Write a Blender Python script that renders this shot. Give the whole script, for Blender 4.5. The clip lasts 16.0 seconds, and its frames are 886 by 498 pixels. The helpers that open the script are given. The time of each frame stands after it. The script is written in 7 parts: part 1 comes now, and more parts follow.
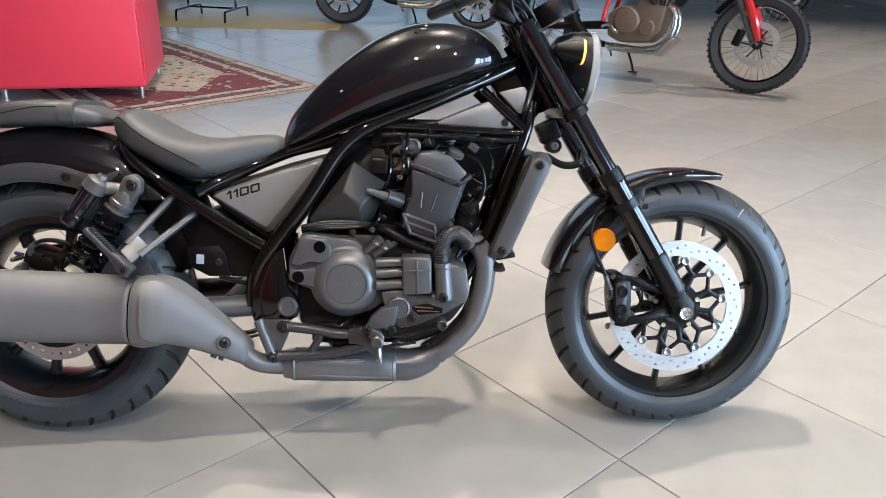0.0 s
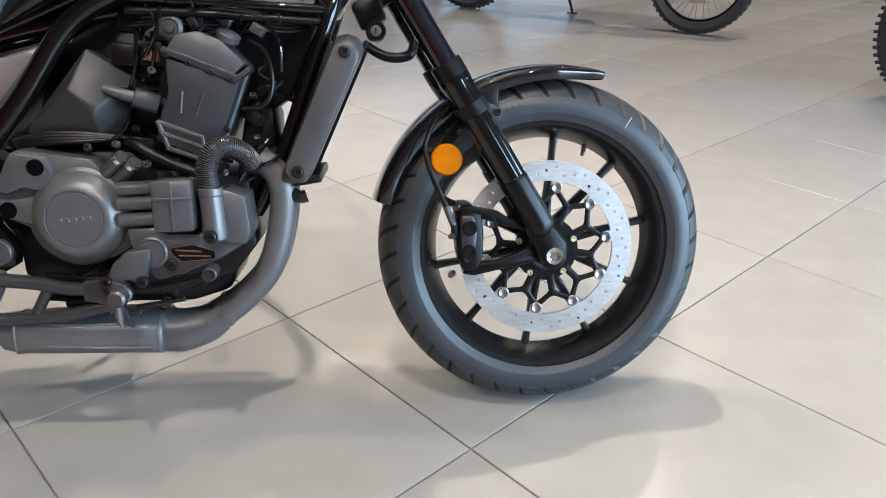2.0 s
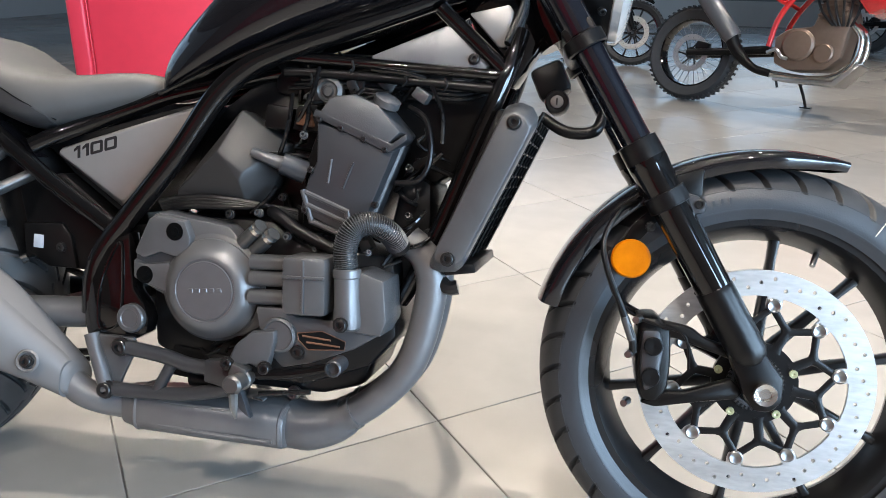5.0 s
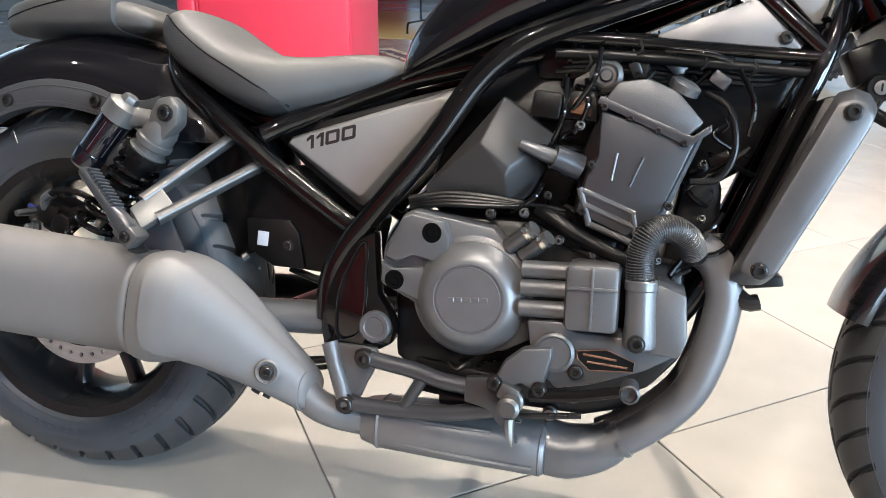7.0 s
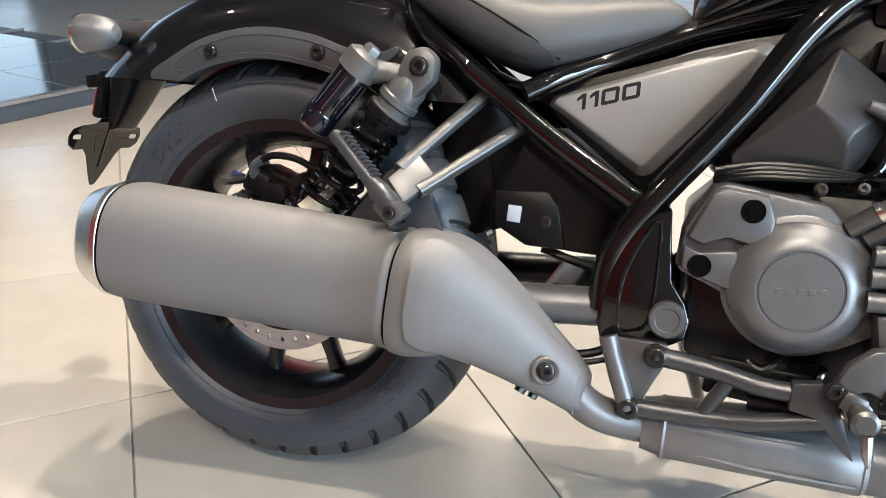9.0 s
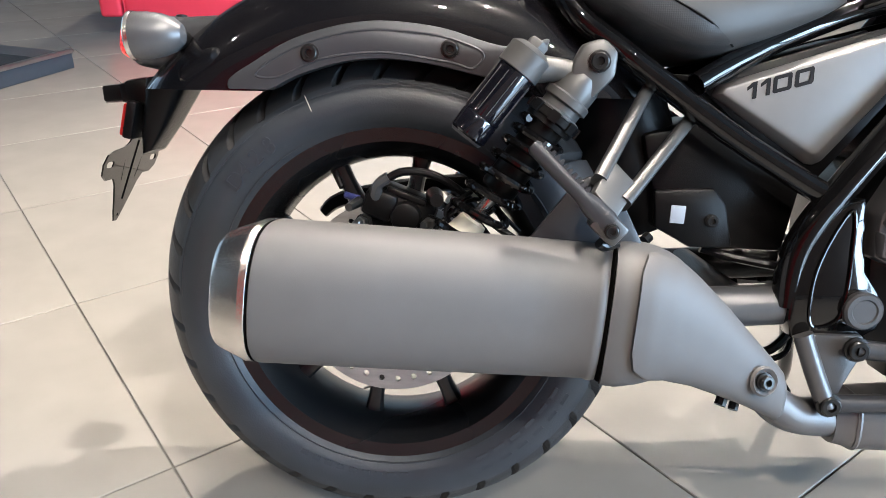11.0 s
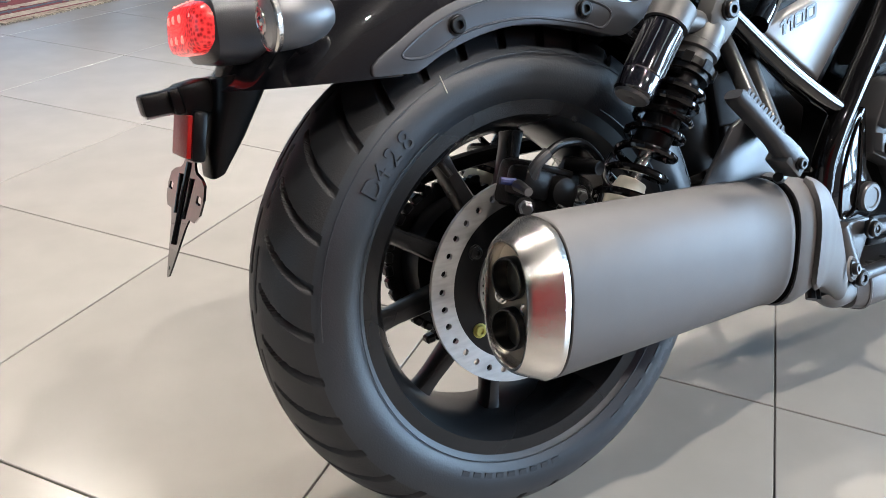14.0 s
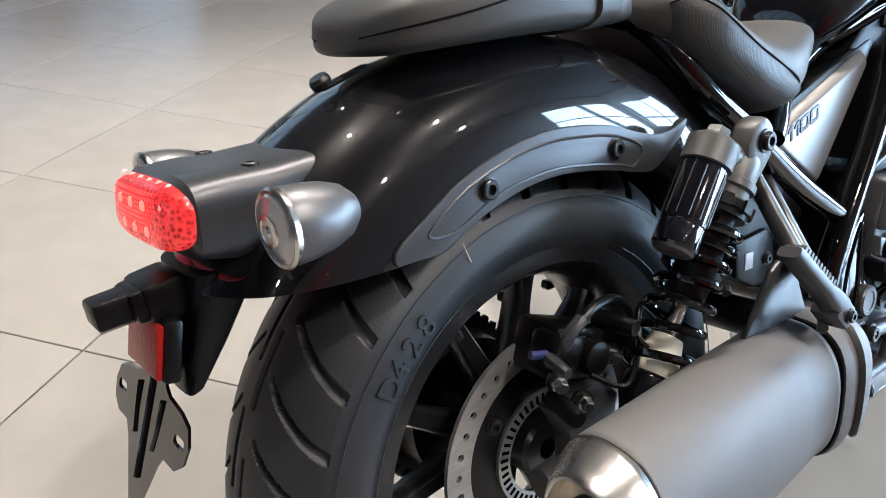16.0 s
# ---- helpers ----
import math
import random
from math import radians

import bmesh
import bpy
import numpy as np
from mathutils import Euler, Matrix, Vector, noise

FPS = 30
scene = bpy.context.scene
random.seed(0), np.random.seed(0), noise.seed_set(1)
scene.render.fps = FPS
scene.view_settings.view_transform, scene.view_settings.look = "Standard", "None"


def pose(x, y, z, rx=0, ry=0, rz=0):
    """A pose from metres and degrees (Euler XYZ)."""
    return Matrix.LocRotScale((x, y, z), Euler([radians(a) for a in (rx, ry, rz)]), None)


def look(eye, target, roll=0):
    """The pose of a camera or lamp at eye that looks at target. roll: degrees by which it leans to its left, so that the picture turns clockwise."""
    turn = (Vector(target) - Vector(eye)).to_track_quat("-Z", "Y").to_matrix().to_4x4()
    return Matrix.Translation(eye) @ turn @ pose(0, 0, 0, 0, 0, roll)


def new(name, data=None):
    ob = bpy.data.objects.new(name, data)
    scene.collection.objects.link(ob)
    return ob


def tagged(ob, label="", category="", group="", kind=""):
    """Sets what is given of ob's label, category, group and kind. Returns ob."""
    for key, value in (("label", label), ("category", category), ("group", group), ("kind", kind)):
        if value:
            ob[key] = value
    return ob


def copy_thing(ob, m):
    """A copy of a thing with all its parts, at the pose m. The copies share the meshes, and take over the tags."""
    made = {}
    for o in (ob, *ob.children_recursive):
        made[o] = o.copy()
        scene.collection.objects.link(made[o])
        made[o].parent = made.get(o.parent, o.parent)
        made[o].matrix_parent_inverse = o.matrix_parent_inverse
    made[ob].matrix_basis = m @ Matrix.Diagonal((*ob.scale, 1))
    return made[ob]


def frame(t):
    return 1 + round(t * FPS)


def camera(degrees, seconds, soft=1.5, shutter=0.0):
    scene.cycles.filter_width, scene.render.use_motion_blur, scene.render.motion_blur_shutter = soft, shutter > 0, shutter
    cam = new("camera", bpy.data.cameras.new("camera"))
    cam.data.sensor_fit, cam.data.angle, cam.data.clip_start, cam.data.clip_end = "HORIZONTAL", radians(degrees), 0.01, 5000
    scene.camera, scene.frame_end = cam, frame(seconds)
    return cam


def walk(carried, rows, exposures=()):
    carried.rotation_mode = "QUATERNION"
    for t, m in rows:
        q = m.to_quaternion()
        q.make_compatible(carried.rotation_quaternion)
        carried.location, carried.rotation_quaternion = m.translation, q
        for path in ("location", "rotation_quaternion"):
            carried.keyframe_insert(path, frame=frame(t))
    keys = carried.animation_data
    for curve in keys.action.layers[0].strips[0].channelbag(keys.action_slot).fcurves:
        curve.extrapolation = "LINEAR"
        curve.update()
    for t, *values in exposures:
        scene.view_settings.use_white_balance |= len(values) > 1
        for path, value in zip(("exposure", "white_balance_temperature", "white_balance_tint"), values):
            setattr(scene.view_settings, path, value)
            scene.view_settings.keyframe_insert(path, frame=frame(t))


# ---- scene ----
cam = camera(60.4, 16.0, soft=0.8)
PATH = [
    (0, (0.8461, -1.5902, 1.2122), (0.9007, -0.6812, 0.7990), 1.62),
    (0.5, (0.8796, -1.4935, 1.1845), (0.9769, -0.5952, 0.7561), 2.13),
    (1, (0.9566, -1.4110, 1.1289), (1.0736, -0.5236, 0.6831), 2.20),
    (1.5, (1.0815, -1.3158, 1.0527), (1.1979, -0.4343, 0.5952), 2.13),
    (2, (1.1932, -1.2248, 0.9561), (1.2881, -0.3361, 0.5077), 2.08),
    (2.5, (1.2631, -1.1512, 0.8733), (1.3368, -0.2497, 0.4468), 2.20),
    (3, (1.3449, -1.1076, 0.8364), (1.3762, -0.1918, 0.4360), 2.16),
    (3.5, (1.3751, -1.0673, 0.8536), (1.3512, -0.1411, 0.4775), 2.08),
    (4, (1.3660, -1.0395, 0.8827), (1.2835, -0.1092, 0.5253), 1.83),
    (4.2, (1.3474, -1.0339, 0.8856), (1.2443, -0.1035, 0.5338), 1.66),
    (6.3, (1.0393, -0.9699, 0.8753), (0.8223, -0.0601, 0.5217), 0.23),
    (6.5, (1.0012, -0.9647, 0.8726), (0.7839, -0.0572, 0.5130), 0.28),
    (7, (0.9210, -0.9449, 0.8619), (0.6831, -0.0468, 0.4921), 0.21),
    (7.5, (0.8303, -0.9404, 0.8591), (0.5749, -0.0529, 0.4754), 0.16),
    (8, (0.7511, -0.9380, 0.8578), (0.4852, -0.0580, 0.4643), 0.20),
    (8.5, (0.6613, -0.9251, 0.8424), (0.3905, -0.0505, 0.4404), 0.15),
    (9, (0.5578, -0.8900, 0.8232), (0.2978, -0.0187, 0.4070), 0.11),
    (9.5, (0.4571, -0.8478, 0.8262), (0.2270, 0.0256, 0.3969), -0.12),
    (9.7, (0.4273, -0.8378, 0.8267), (0.2108, 0.0371, 0.3934), -0.18),
    (11.8, (-0.0463, -0.8302, 0.8132), (0.0495, 0.0542, 0.3566), 0.67),
    (12, (-0.0744, -0.8074, 0.7974), (0.0456, 0.0718, 0.3362), 0.46),
    (12.5, (-0.1632, -0.7586, 0.7816), (0.0432, 0.0986, 0.3097), 0.64),
    (13, (-0.2526, -0.7238, 0.7834), (0.0482, 0.0997, 0.3025), 1.26),
    (13.5, (-0.3699, -0.6769, 0.7765), (0.0162, 0.1136, 0.3012), 2.13),
    (14, (-0.4721, -0.6105, 0.7898), (-0.0093, 0.1417, 0.3207), 3.28),
    (14.5, (-0.5110, -0.5499, 0.8189), (0.0101, 0.1683, 0.3579), 4.20),
    (15, (-0.5237, -0.4864, 0.8407), (0.0337, 0.2043, 0.3799), 5.00),
    (15.5, (-0.5086, -0.4194, 0.8657), (0.0677, 0.2509, 0.3981), 5.56),
    (16, (-0.4683, -0.3597, 0.8837), (0.1127, 0.3000, 0.4069), 5.90),
]
walk(cam, [(t, look(eye, target, roll)) for t, eye, target, roll in PATH], [(0.0, -0.15, 6400, 14), (2.0, -0.27, 6350, 12), (3.5, -0.2, 6350, 12), (5.5, 0.15, 6400, 12), (7.0, 0.4, 6550, 12), (9.3, 0.32, 6850, 12), (12.0, 0.12, 6200, 12), (16.0, -0.16, 6250, 12)])

# ---------------------------------------------------------------- world and light
world = bpy.data.worlds.new("world")
scene.world = world
world.use_nodes = True
_bg = world.node_tree.nodes["Background"]
_sky = world.node_tree.nodes.new("ShaderNodeTexSky")
_sky.sky_type = "NISHITA"
_sky.sun_disc = False
_sky.sun_elevation, _sky.sun_rotation = radians(40), radians(150)
world.node_tree.links.new(_sky.outputs[0], _bg.inputs[0])
_bg.inputs[1].default_value = 0.12


def spot(name, at, aim, watts, cone=70, blend=0.5, size=0.05, colour=(1.0, 0.9, 0.78)):
    d = bpy.data.lights.new(name, "SPOT")
    d.energy, d.spot_size, d.spot_blend, d.shadow_soft_size, d.color = watts, radians(cone), blend, size, colour
    ob = new(name, d)
    ob.matrix_world = look(at, aim)
    return ob


def area(name, at, aim, watts, sx, sy, colour=(1, 1, 1)):
    d = bpy.data.lights.new(name, "AREA")
    d.shape, d.size, d.size_y, d.energy, d.color = "RECTANGLE", sx, sy, watts, colour
    ob = new(name, d)
    ob.matrix_world = look(at, aim)
    return ob


# the showroom's spotlights, the last three added as fill, and the windows' daylight (watts)
EAST_W, NORTH_W, WEST_W, SOUTH_W = 1200, 40, 80, 900
DAY = (1.0, 0.905, 0.785)
spot("spot_lamp", (1.1, 1.4, 4.1), (1.0, 0.0, 0.0), 720, 92, 0.8, size=0.025, colour=DAY)
spot("spot_lamp", (-0.6, 2.1, 4.1), (0.2, 0.0, 0.0), 520, 92, 0.8, size=0.025, colour=DAY)
spot("spot_lamp", (2.2, 0.8, 4.1), (1.2, 0.0, 0.0), 280, 96, 0.8, size=0.025, colour=DAY)
spot("spot_lamp", (3.4, 3.4, 4.1), (3.0, 3.6, 0.0), 440, 100, colour=DAY)
spot("spot_lamp", (5.2, 4.6, 4.1), (5.0, 4.6, 0.0), 820, 88, colour=DAY)
spot("spot_lamp", (-0.6, 4.6, 4.1), (-0.8, 4.4, 0.0), 250, 100, colour=DAY)
spot("spot_lamp", (0.94, -1.34, 4.1), (0.5, -0.2, 0.3), 500, 96, size=0.025, colour=DAY)
# fill spots without a known source: for the right flank and south-west floor
spot("spot_lamp", (0.2, -3.0, 4.1), (0.4, -0.2, 0.4), 300, 100, 0.8, colour=DAY)
spot("spot_lamp", (2.2, -3.2, 4.1), (1.6, -0.2, 0.4), 260, 100, 0.8, colour=DAY)
spot("spot_lamp", (-3.2, -2.2, 4.1), (-3.2, -2.0, 0.0), 160, 120, 0.8, colour=DAY)

# ---------------------------------------------------------------- materials
def material(name, colour, rough=0.5, metal=0.0, coat=0.0, noise_scale=40.0, vary=0.12, bump=0.05, bump_scale=300.0,
             rough_vary=0.1, coat_rough=0.03, spec=0.5, emit=None, emit_strength=0.0, fleck=0.0, stretch=(1, 1, 1), dots=0):
    m = bpy.data.materials.new(name)
    m.use_nodes = True
    nt = m.node_tree
    b = nt.nodes["Principled BSDF"]
    tc = nt.nodes.new("ShaderNodeTexCoord")
    mp = nt.nodes.new("ShaderNodeMapping")
    mp.inputs["Scale"].default_value = stretch
    nt.links.new(tc.outputs["Object"], mp.inputs["Vector"])
    n = nt.nodes.new("ShaderNodeTexNoise")
    n.inputs["Scale"].default_value, n.inputs["Detail"].default_value = noise_scale, 6
    nt.links.new(mp.outputs[0], n.inputs["Vector"])
    n0 = nt.nodes.new("ShaderNodeTexNoise")
    n0.inputs["Scale"].default_value, n0.inputs["Detail"].default_value = noise_scale / 9, 3
    nt.links.new(mp.outputs[0], n0.inputs["Vector"])
    mx = nt.nodes.new("ShaderNodeMath")
    mx.operation = "ADD"
    nt.links.new(n.outputs["Fac"], mx.inputs[0])
    nt.links.new(n0.outputs["Fac"], mx.inputs[1])
    r = nt.nodes.new("ShaderNodeMapRange")
    r.inputs["From Min"].default_value, r.inputs["From Max"].default_value = 0.6, 1.4
    r.inputs["To Min"].default_value, r.inputs["To Max"].default_value = 1 - vary, 1 + vary
    nt.links.new(mx.outputs[0], r.inputs["Value"])
    c = nt.nodes.new("ShaderNodeVectorMath")
    c.operation = "SCALE"
    c.inputs[0].default_value = colour
    nt.links.new(r.outputs[0], c.inputs["Scale"])
    out = c.outputs[0]
    if fleck:
        v = nt.nodes.new("ShaderNodeTexVoronoi")
        v.inputs["Scale"].default_value = 2400
        nt.links.new(tc.outputs["Object"], v.inputs["Vector"])
        s = nt.nodes.new("ShaderNodeSeparateColor")
        nt.links.new(v.outputs["Color"], s.inputs[0])
        g = nt.nodes.new("ShaderNodeMath")
        g.operation = "POWER"
        g.inputs[1].default_value = 6
        nt.links.new(s.outputs[0], g.inputs[0])
        k = nt.nodes.new("ShaderNodeVectorMath")
        k.operation = "SCALE"
        k.inputs[0].default_value = (fleck, fleck * 0.9, fleck * 0.95)
        nt.links.new(g.outputs[0], k.inputs["Scale"])
        a = nt.nodes.new("ShaderNodeVectorMath")
        a.operation = "ADD"
        nt.links.new(out, a.inputs[0])
        nt.links.new(k.outputs[0], a.inputs[1])
        out = a.outputs[0]
    nt.links.new(out, b.inputs["Base Color"])
    rr = nt.nodes.new("ShaderNodeMapRange")
    rr.inputs["From Min"].default_value, rr.inputs["From Max"].default_value = 0.3, 0.7
    rr.inputs["To Min"].default_value = max(0.02, rough * (1 - rough_vary))
    rr.inputs["To Max"].default_value = min(1, rough * (1 + rough_vary))
    nt.links.new(n0.outputs["Fac"], rr.inputs["Value"])
    nt.links.new(rr.outputs[0], b.inputs["Roughness"])
    b.inputs["Metallic"].default_value = metal
    b.inputs["Specular IOR Level"].default_value = spec
    b.inputs["Coat Weight"].default_value = coat
    b.inputs["Coat Roughness"].default_value = coat_rough
    if bump:
        nb = nt.nodes.new("ShaderNodeTexNoise")
        nb.inputs["Scale"].default_value, nb.inputs["Detail"].default_value = bump_scale, 3
        nt.links.new(mp.outputs[0], nb.inputs["Vector"])
        bp = nt.nodes.new("ShaderNodeBump")
        bp.inputs["Strength"].default_value, bp.inputs["Distance"].default_value = bump, 0.002
        nt.links.new(nb.outputs["Fac"], bp.inputs["Height"])
        nt.links.new(bp.outputs[0], b.inputs["Normal"])
    if dots:
        vd = nt.nodes.new("ShaderNodeTexVoronoi")
        vd.inputs["Scale"].default_value, vd.inputs["Randomness"].default_value = dots, 0.7 if emit else 0.12
        nt.links.new(mp.outputs[0], vd.inputs["Vector"])
        bp = nt.nodes.new("ShaderNodeBump")
        bp.inputs["Strength"].default_value, bp.inputs["Distance"].default_value = 0.22, 0.0010
        nt.links.new(vd.outputs["Distance"], bp.inputs["Height"])
        nt.links.new(bp.outputs[0], b.inputs["Normal"])
    if emit:
        b.inputs["Emission Color"].default_value = (*emit, 1)
        b.inputs["Emission Strength"].default_value = emit_strength
        if dots:
            es = nt.nodes.new("ShaderNodeMath")
            es.operation = "MULTIPLY"
            es.inputs[1].default_value = emit_strength
            nt.links.new(vd.outputs["Distance"], es.inputs[0])
            nt.links.new(es.outputs[0], b.inputs["Emission Strength"])
    return m


GLOSS_BLACK = material("gloss_black_paint", (0.0024, 0.0022, 0.0023), 0.10, coat=0.75, bump=0.0, vary=0.1, spec=0.15)
PAINT = material("dark_metallic_paint", (0.0034, 0.0032, 0.0042), 0.30, metal=0.0, coat=1.0, bump=0.0, vary=0.05, fleck=0.009, spec=0.07)
ENGINE = material("engine_grey_paint", (0.074, 0.074, 0.077), 0.34, metal=0.35, bump=0.14, bump_scale=700, vary=0.14)
ENGINE_DARK = material("engine_black", (0.004, 0.004, 0.0044), 0.30, metal=0.1, bump=0.12, bump_scale=700, spec=0.3)
EXHAUST = material("exhaust_grey_paint", (0.106, 0.102, 0.102), 0.58, metal=0.28, bump=0.06, bump_scale=1200, vary=0.06)
PANEL = material("panel_satin_silver", (0.200, 0.197, 0.198), 0.34, metal=0.45, bump=0.05, bump_scale=1500, vary=0.05)
SHROUD = material("shroud_satin_grey", (0.103, 0.103, 0.107), 0.34, metal=0.45, bump=0.05, bump_scale=1200)
PLASTIC = material("black_plastic", (0.0034, 0.0033, 0.0035), 0.32, bump=0.15, bump_scale=900, vary=0.15, spec=0.20)
RUBBER = material("tyre_rubber", (0.024, 0.025, 0.027), 0.50, bump=0.2, bump_scale=500, vary=0.2, noise_scale=25, spec=0.45)
# some of the blue daylight sheen is mixed into the side walls' colour
SIDEWALL = material("tyre_sidewall_rubber", (0.023, 0.029, 0.037), 0.44, bump=0.12, bump_scale=400, vary=0.25, noise_scale=20, spec=0.55)
# lightless black for slots, joints, gaps and bolt holes: their shade put into colour
RECESS_SHADE = material("recess_shade_black", (0.003, 0.003, 0.003), 0.9, bump=0.0, spec=0.0)
RIM = material("rim_black_paint", (0.007, 0.0072, 0.008), 0.28, bump=0.04, vary=0.1, spec=0.5)
STEEL = material("brushed_disc_steel", (0.45, 0.444, 0.436), 0.42, metal=0.85, bump=0.2, bump_scale=350, vary=0.22, stretch=(1, 1, 4))
CHROME = material("polished_steel", (0.66, 0.635, 0.60), 0.22, metal=1.0, bump=0.10, bump_scale=500, vary=0.10, stretch=(0.2, 3, 3))
ZINC = material("zinc_plated_steel", (0.25, 0.25, 0.25), 0.32, metal=1.0, vary=0.2)
BOLT = material("black_oxide_bolt", (0.03, 0.03, 0.03), 0.30, metal=0.7, bump=0.0)
SEAT = material("seat_vinyl", (0.048, 0.047, 0.046), 0.55, bump=0.12, bump_scale=2200, vary=0.08, spec=0.4)
SEAT_SIDE = material("seat_side_vinyl", (0.024, 0.024, 0.025), 0.5, bump=0.0, vary=0.1, spec=0.45, dots=420)
PILLION = material("pillion_vinyl", (0.040, 0.039, 0.038), 0.48, bump=0.10, bump_scale=2200, vary=0.08, spec=0.45)
ORANGE = material("amber_reflector", (0.52, 0.155, 0.001), 0.35, bump=0.35, bump_scale=350, vary=0.25, spec=0.1)
RED_LENS = material("red_lens", (0.26, 0.004, 0.006), 0.15, bump=0.0, spec=0.4, emit=(1.0, 0.060, 0.055), emit_strength=1.3, dots=260)
RED_GLOW = material("lit_red_diode", (0.9, 0.2, 0.2), 0.3, emit=(1.0, 0.18, 0.13), emit_strength=1.6, bump=0)
RED_REFLECTOR = material("red_reflector", (0.30, 0.010, 0.008), 0.3, bump=0.3, bump_scale=350, spec=0.25)
CLEAR = material("clear_lens", (0.34, 0.335, 0.33), 0.08, metal=0.3, coat=1.0, bump=0.3, bump_scale=160)
COPPER = material("brown_sensor", (0.13, 0.058, 0.032), 0.5, metal=0.2)
WHITE = material("white_plastic", (0.62, 0.58, 0.48), 0.45)
FORK = material("black_anodised_tube", (0.005, 0.005, 0.008), 0.10, metal=0.3, coat=1.0, bump=0.0)
CABLE = material("cable_rubber", (0.003, 0.003, 0.0034), 0.32, bump=0.1, bump_scale=800, spec=0.3)
HEADER = material("header_pipe_paint", (0.109, 0.106, 0.108), 0.38, metal=0.35, bump=0.06, bump_scale=900, vary=0.12)
CASTING = material("head_casting_paint", (0.036, 0.037, 0.041), 0.32, metal=0.3, bump=0.10, bump_scale=900, vary=0.10)
ALLOY = material("bare_cast_alloy", (0.095, 0.094, 0.093), 0.38, metal=0.7, bump=0.08, bump_scale=800, vary=0.10)
STAY = material("stay_satin_black", (0.062, 0.064, 0.070), 0.38, metal=0.5, bump=0.05, bump_scale=1200, vary=0.08)
CAPGREY = material("shock_cap_grey", (0.092, 0.091, 0.090), 0.42, metal=0.5, bump=0.06, bump_scale=900)
NUMERAL = material("numeral_gloss_grey", (0.035, 0.035, 0.037), 0.22, metal=0.6, bump=0.0)
LETTER = material("dark_lettering", (0.004, 0.004, 0.004), 0.6, bump=0.0, spec=0.08)


# ---------------------------------------------------------------- mesh helpers
def V(*a):
    return Vector(a)


def thing(name, label, category, at=(0, 0, 0), rot=(0, 0, 0), group="", kind=""):
    ob = new(name)
    ob.empty_display_size = 0.1
    ob.matrix_basis = pose(*at, *rot)
    return tagged(ob, label, category, group, kind)


def part(name, bm, mat, parent, label="", sharp=32, kind=""):
    """Links a bmesh as one mesh object under parent."""
    if isinstance(bm, bmesh.types.BMesh):
        bmesh.ops.recalc_face_normals(bm, faces=bm.faces)
        me = bpy.data.meshes.new(name)
        bm.to_mesh(me)
        bm.free()
        for p in me.polygons:
            p.use_smooth = True
        me.set_sharp_from_angle(angle=radians(sharp))
    else:
        me = bm
    if not me.materials:
        me.materials.append(mat)
    ob = new(name, me)
    ob.parent = parent
    return tagged(ob, label, kind=kind)


def spline(pts, n=6, closed=False):
    """Catmull-Rom through the points, n steps a span."""
    pts = [Vector(p) for p in pts]
    out, m = [], len(pts)
    for i in range(m if closed else m - 1):
        if closed:
            p0, p1, p2, p3 = (pts[(i + k - 1) % m] for k in range(4))
        else:
            p0, p1, p2, p3 = pts[max(i - 1, 0)], pts[i], pts[i + 1], pts[min(i + 2, m - 1)]
        for s in range(n):
            t = s / n
            out.append(0.5 * (2 * p1 + (p2 - p0) * t + (2 * p0 - 5 * p1 + 4 * p2 - p3) * t * t + (3 * p1 - p0 - 3 * p2 + p3) * t ** 3))
    if not closed:
        out.append(pts[-1])
    return out


def skin(bm, rings, closed=False, caps=True):
    """Joins rings of equal length into a skin."""
    vs = [[bm.verts.new(p) for p in r] for r in rings]
    k = len(vs[0])
    for a, b in zip(vs, vs[1:] + vs[:1] if closed else vs[1:]):
        for i in range(k):
            bm.faces.new((a[i], a[(i + 1) % k], b[(i + 1) % k], b[i]))
    if caps and not closed:
        bm.faces.new(vs[0][::-1])
        bm.faces.new(vs[-1])
    return bm


def tube(pts, r, seg=12, n=6, bm=None, closed=False, caps=True):
    """A round tube along a smooth line; r: one radius, or one for each point."""
    bm = bm or bmesh.new()
    line = spline(pts, n, closed) if n > 1 else [Vector(p) for p in pts]
    m = len(line)
    if isinstance(r, (list, tuple)):
        rs = [float(np.interp(i / (m - 1) * (len(r) - 1), range(len(r)), r)) for i in range(m)]
    else:
        rs = [r] * m
    up, rings = None, []
    for i, p in enumerate(line):
        if closed:
            d = line[(i + 1) % m] - line[i - 1]
        else:
            d = line[min(i + 1, m - 1)] - line[max(i - 1, 0)]
        d.normalize()
        if up is None:
            up = d.orthogonal().normalized()
        up = (up - d * up.dot(d)).normalized()
        side = d.cross(up)
        rings.append([p + rs[i] * (math.cos(a) * up + math.sin(a) * side) for a in (2 * math.pi * j / seg for j in range(seg))])
    return skin(bm, rings, closed, caps)


def rod(a, b, r, r2=None, seg=14, bm=None):
    return tube([a, b], [r, r if r2 is None else r2], seg, 1, bm)


def lathe(profile, at=(0, 0, 0), axis=(0, 1, 0), seg=32, bm=None, closed=False, caps=False):
    """Turns (radius, along) pairs round an axis."""
    bm = bm or bmesh.new()
    ax = Vector(axis).normalized()
    u = ax.orthogonal().normalized()
    if abs(ax.y) > 0.9:
        u = Vector((1, 0, 0)) - ax * ax.x
        u.normalize()
    w = ax.cross(u)
    at = Vector(at)
    rings = [[at + ax * h + max(r, 1e-5) * (math.cos(t) * u + math.sin(t) * w) for t in (2 * math.pi * j / seg for j in range(seg))] for r, h in profile]
    return skin(bm, rings, closed, caps)


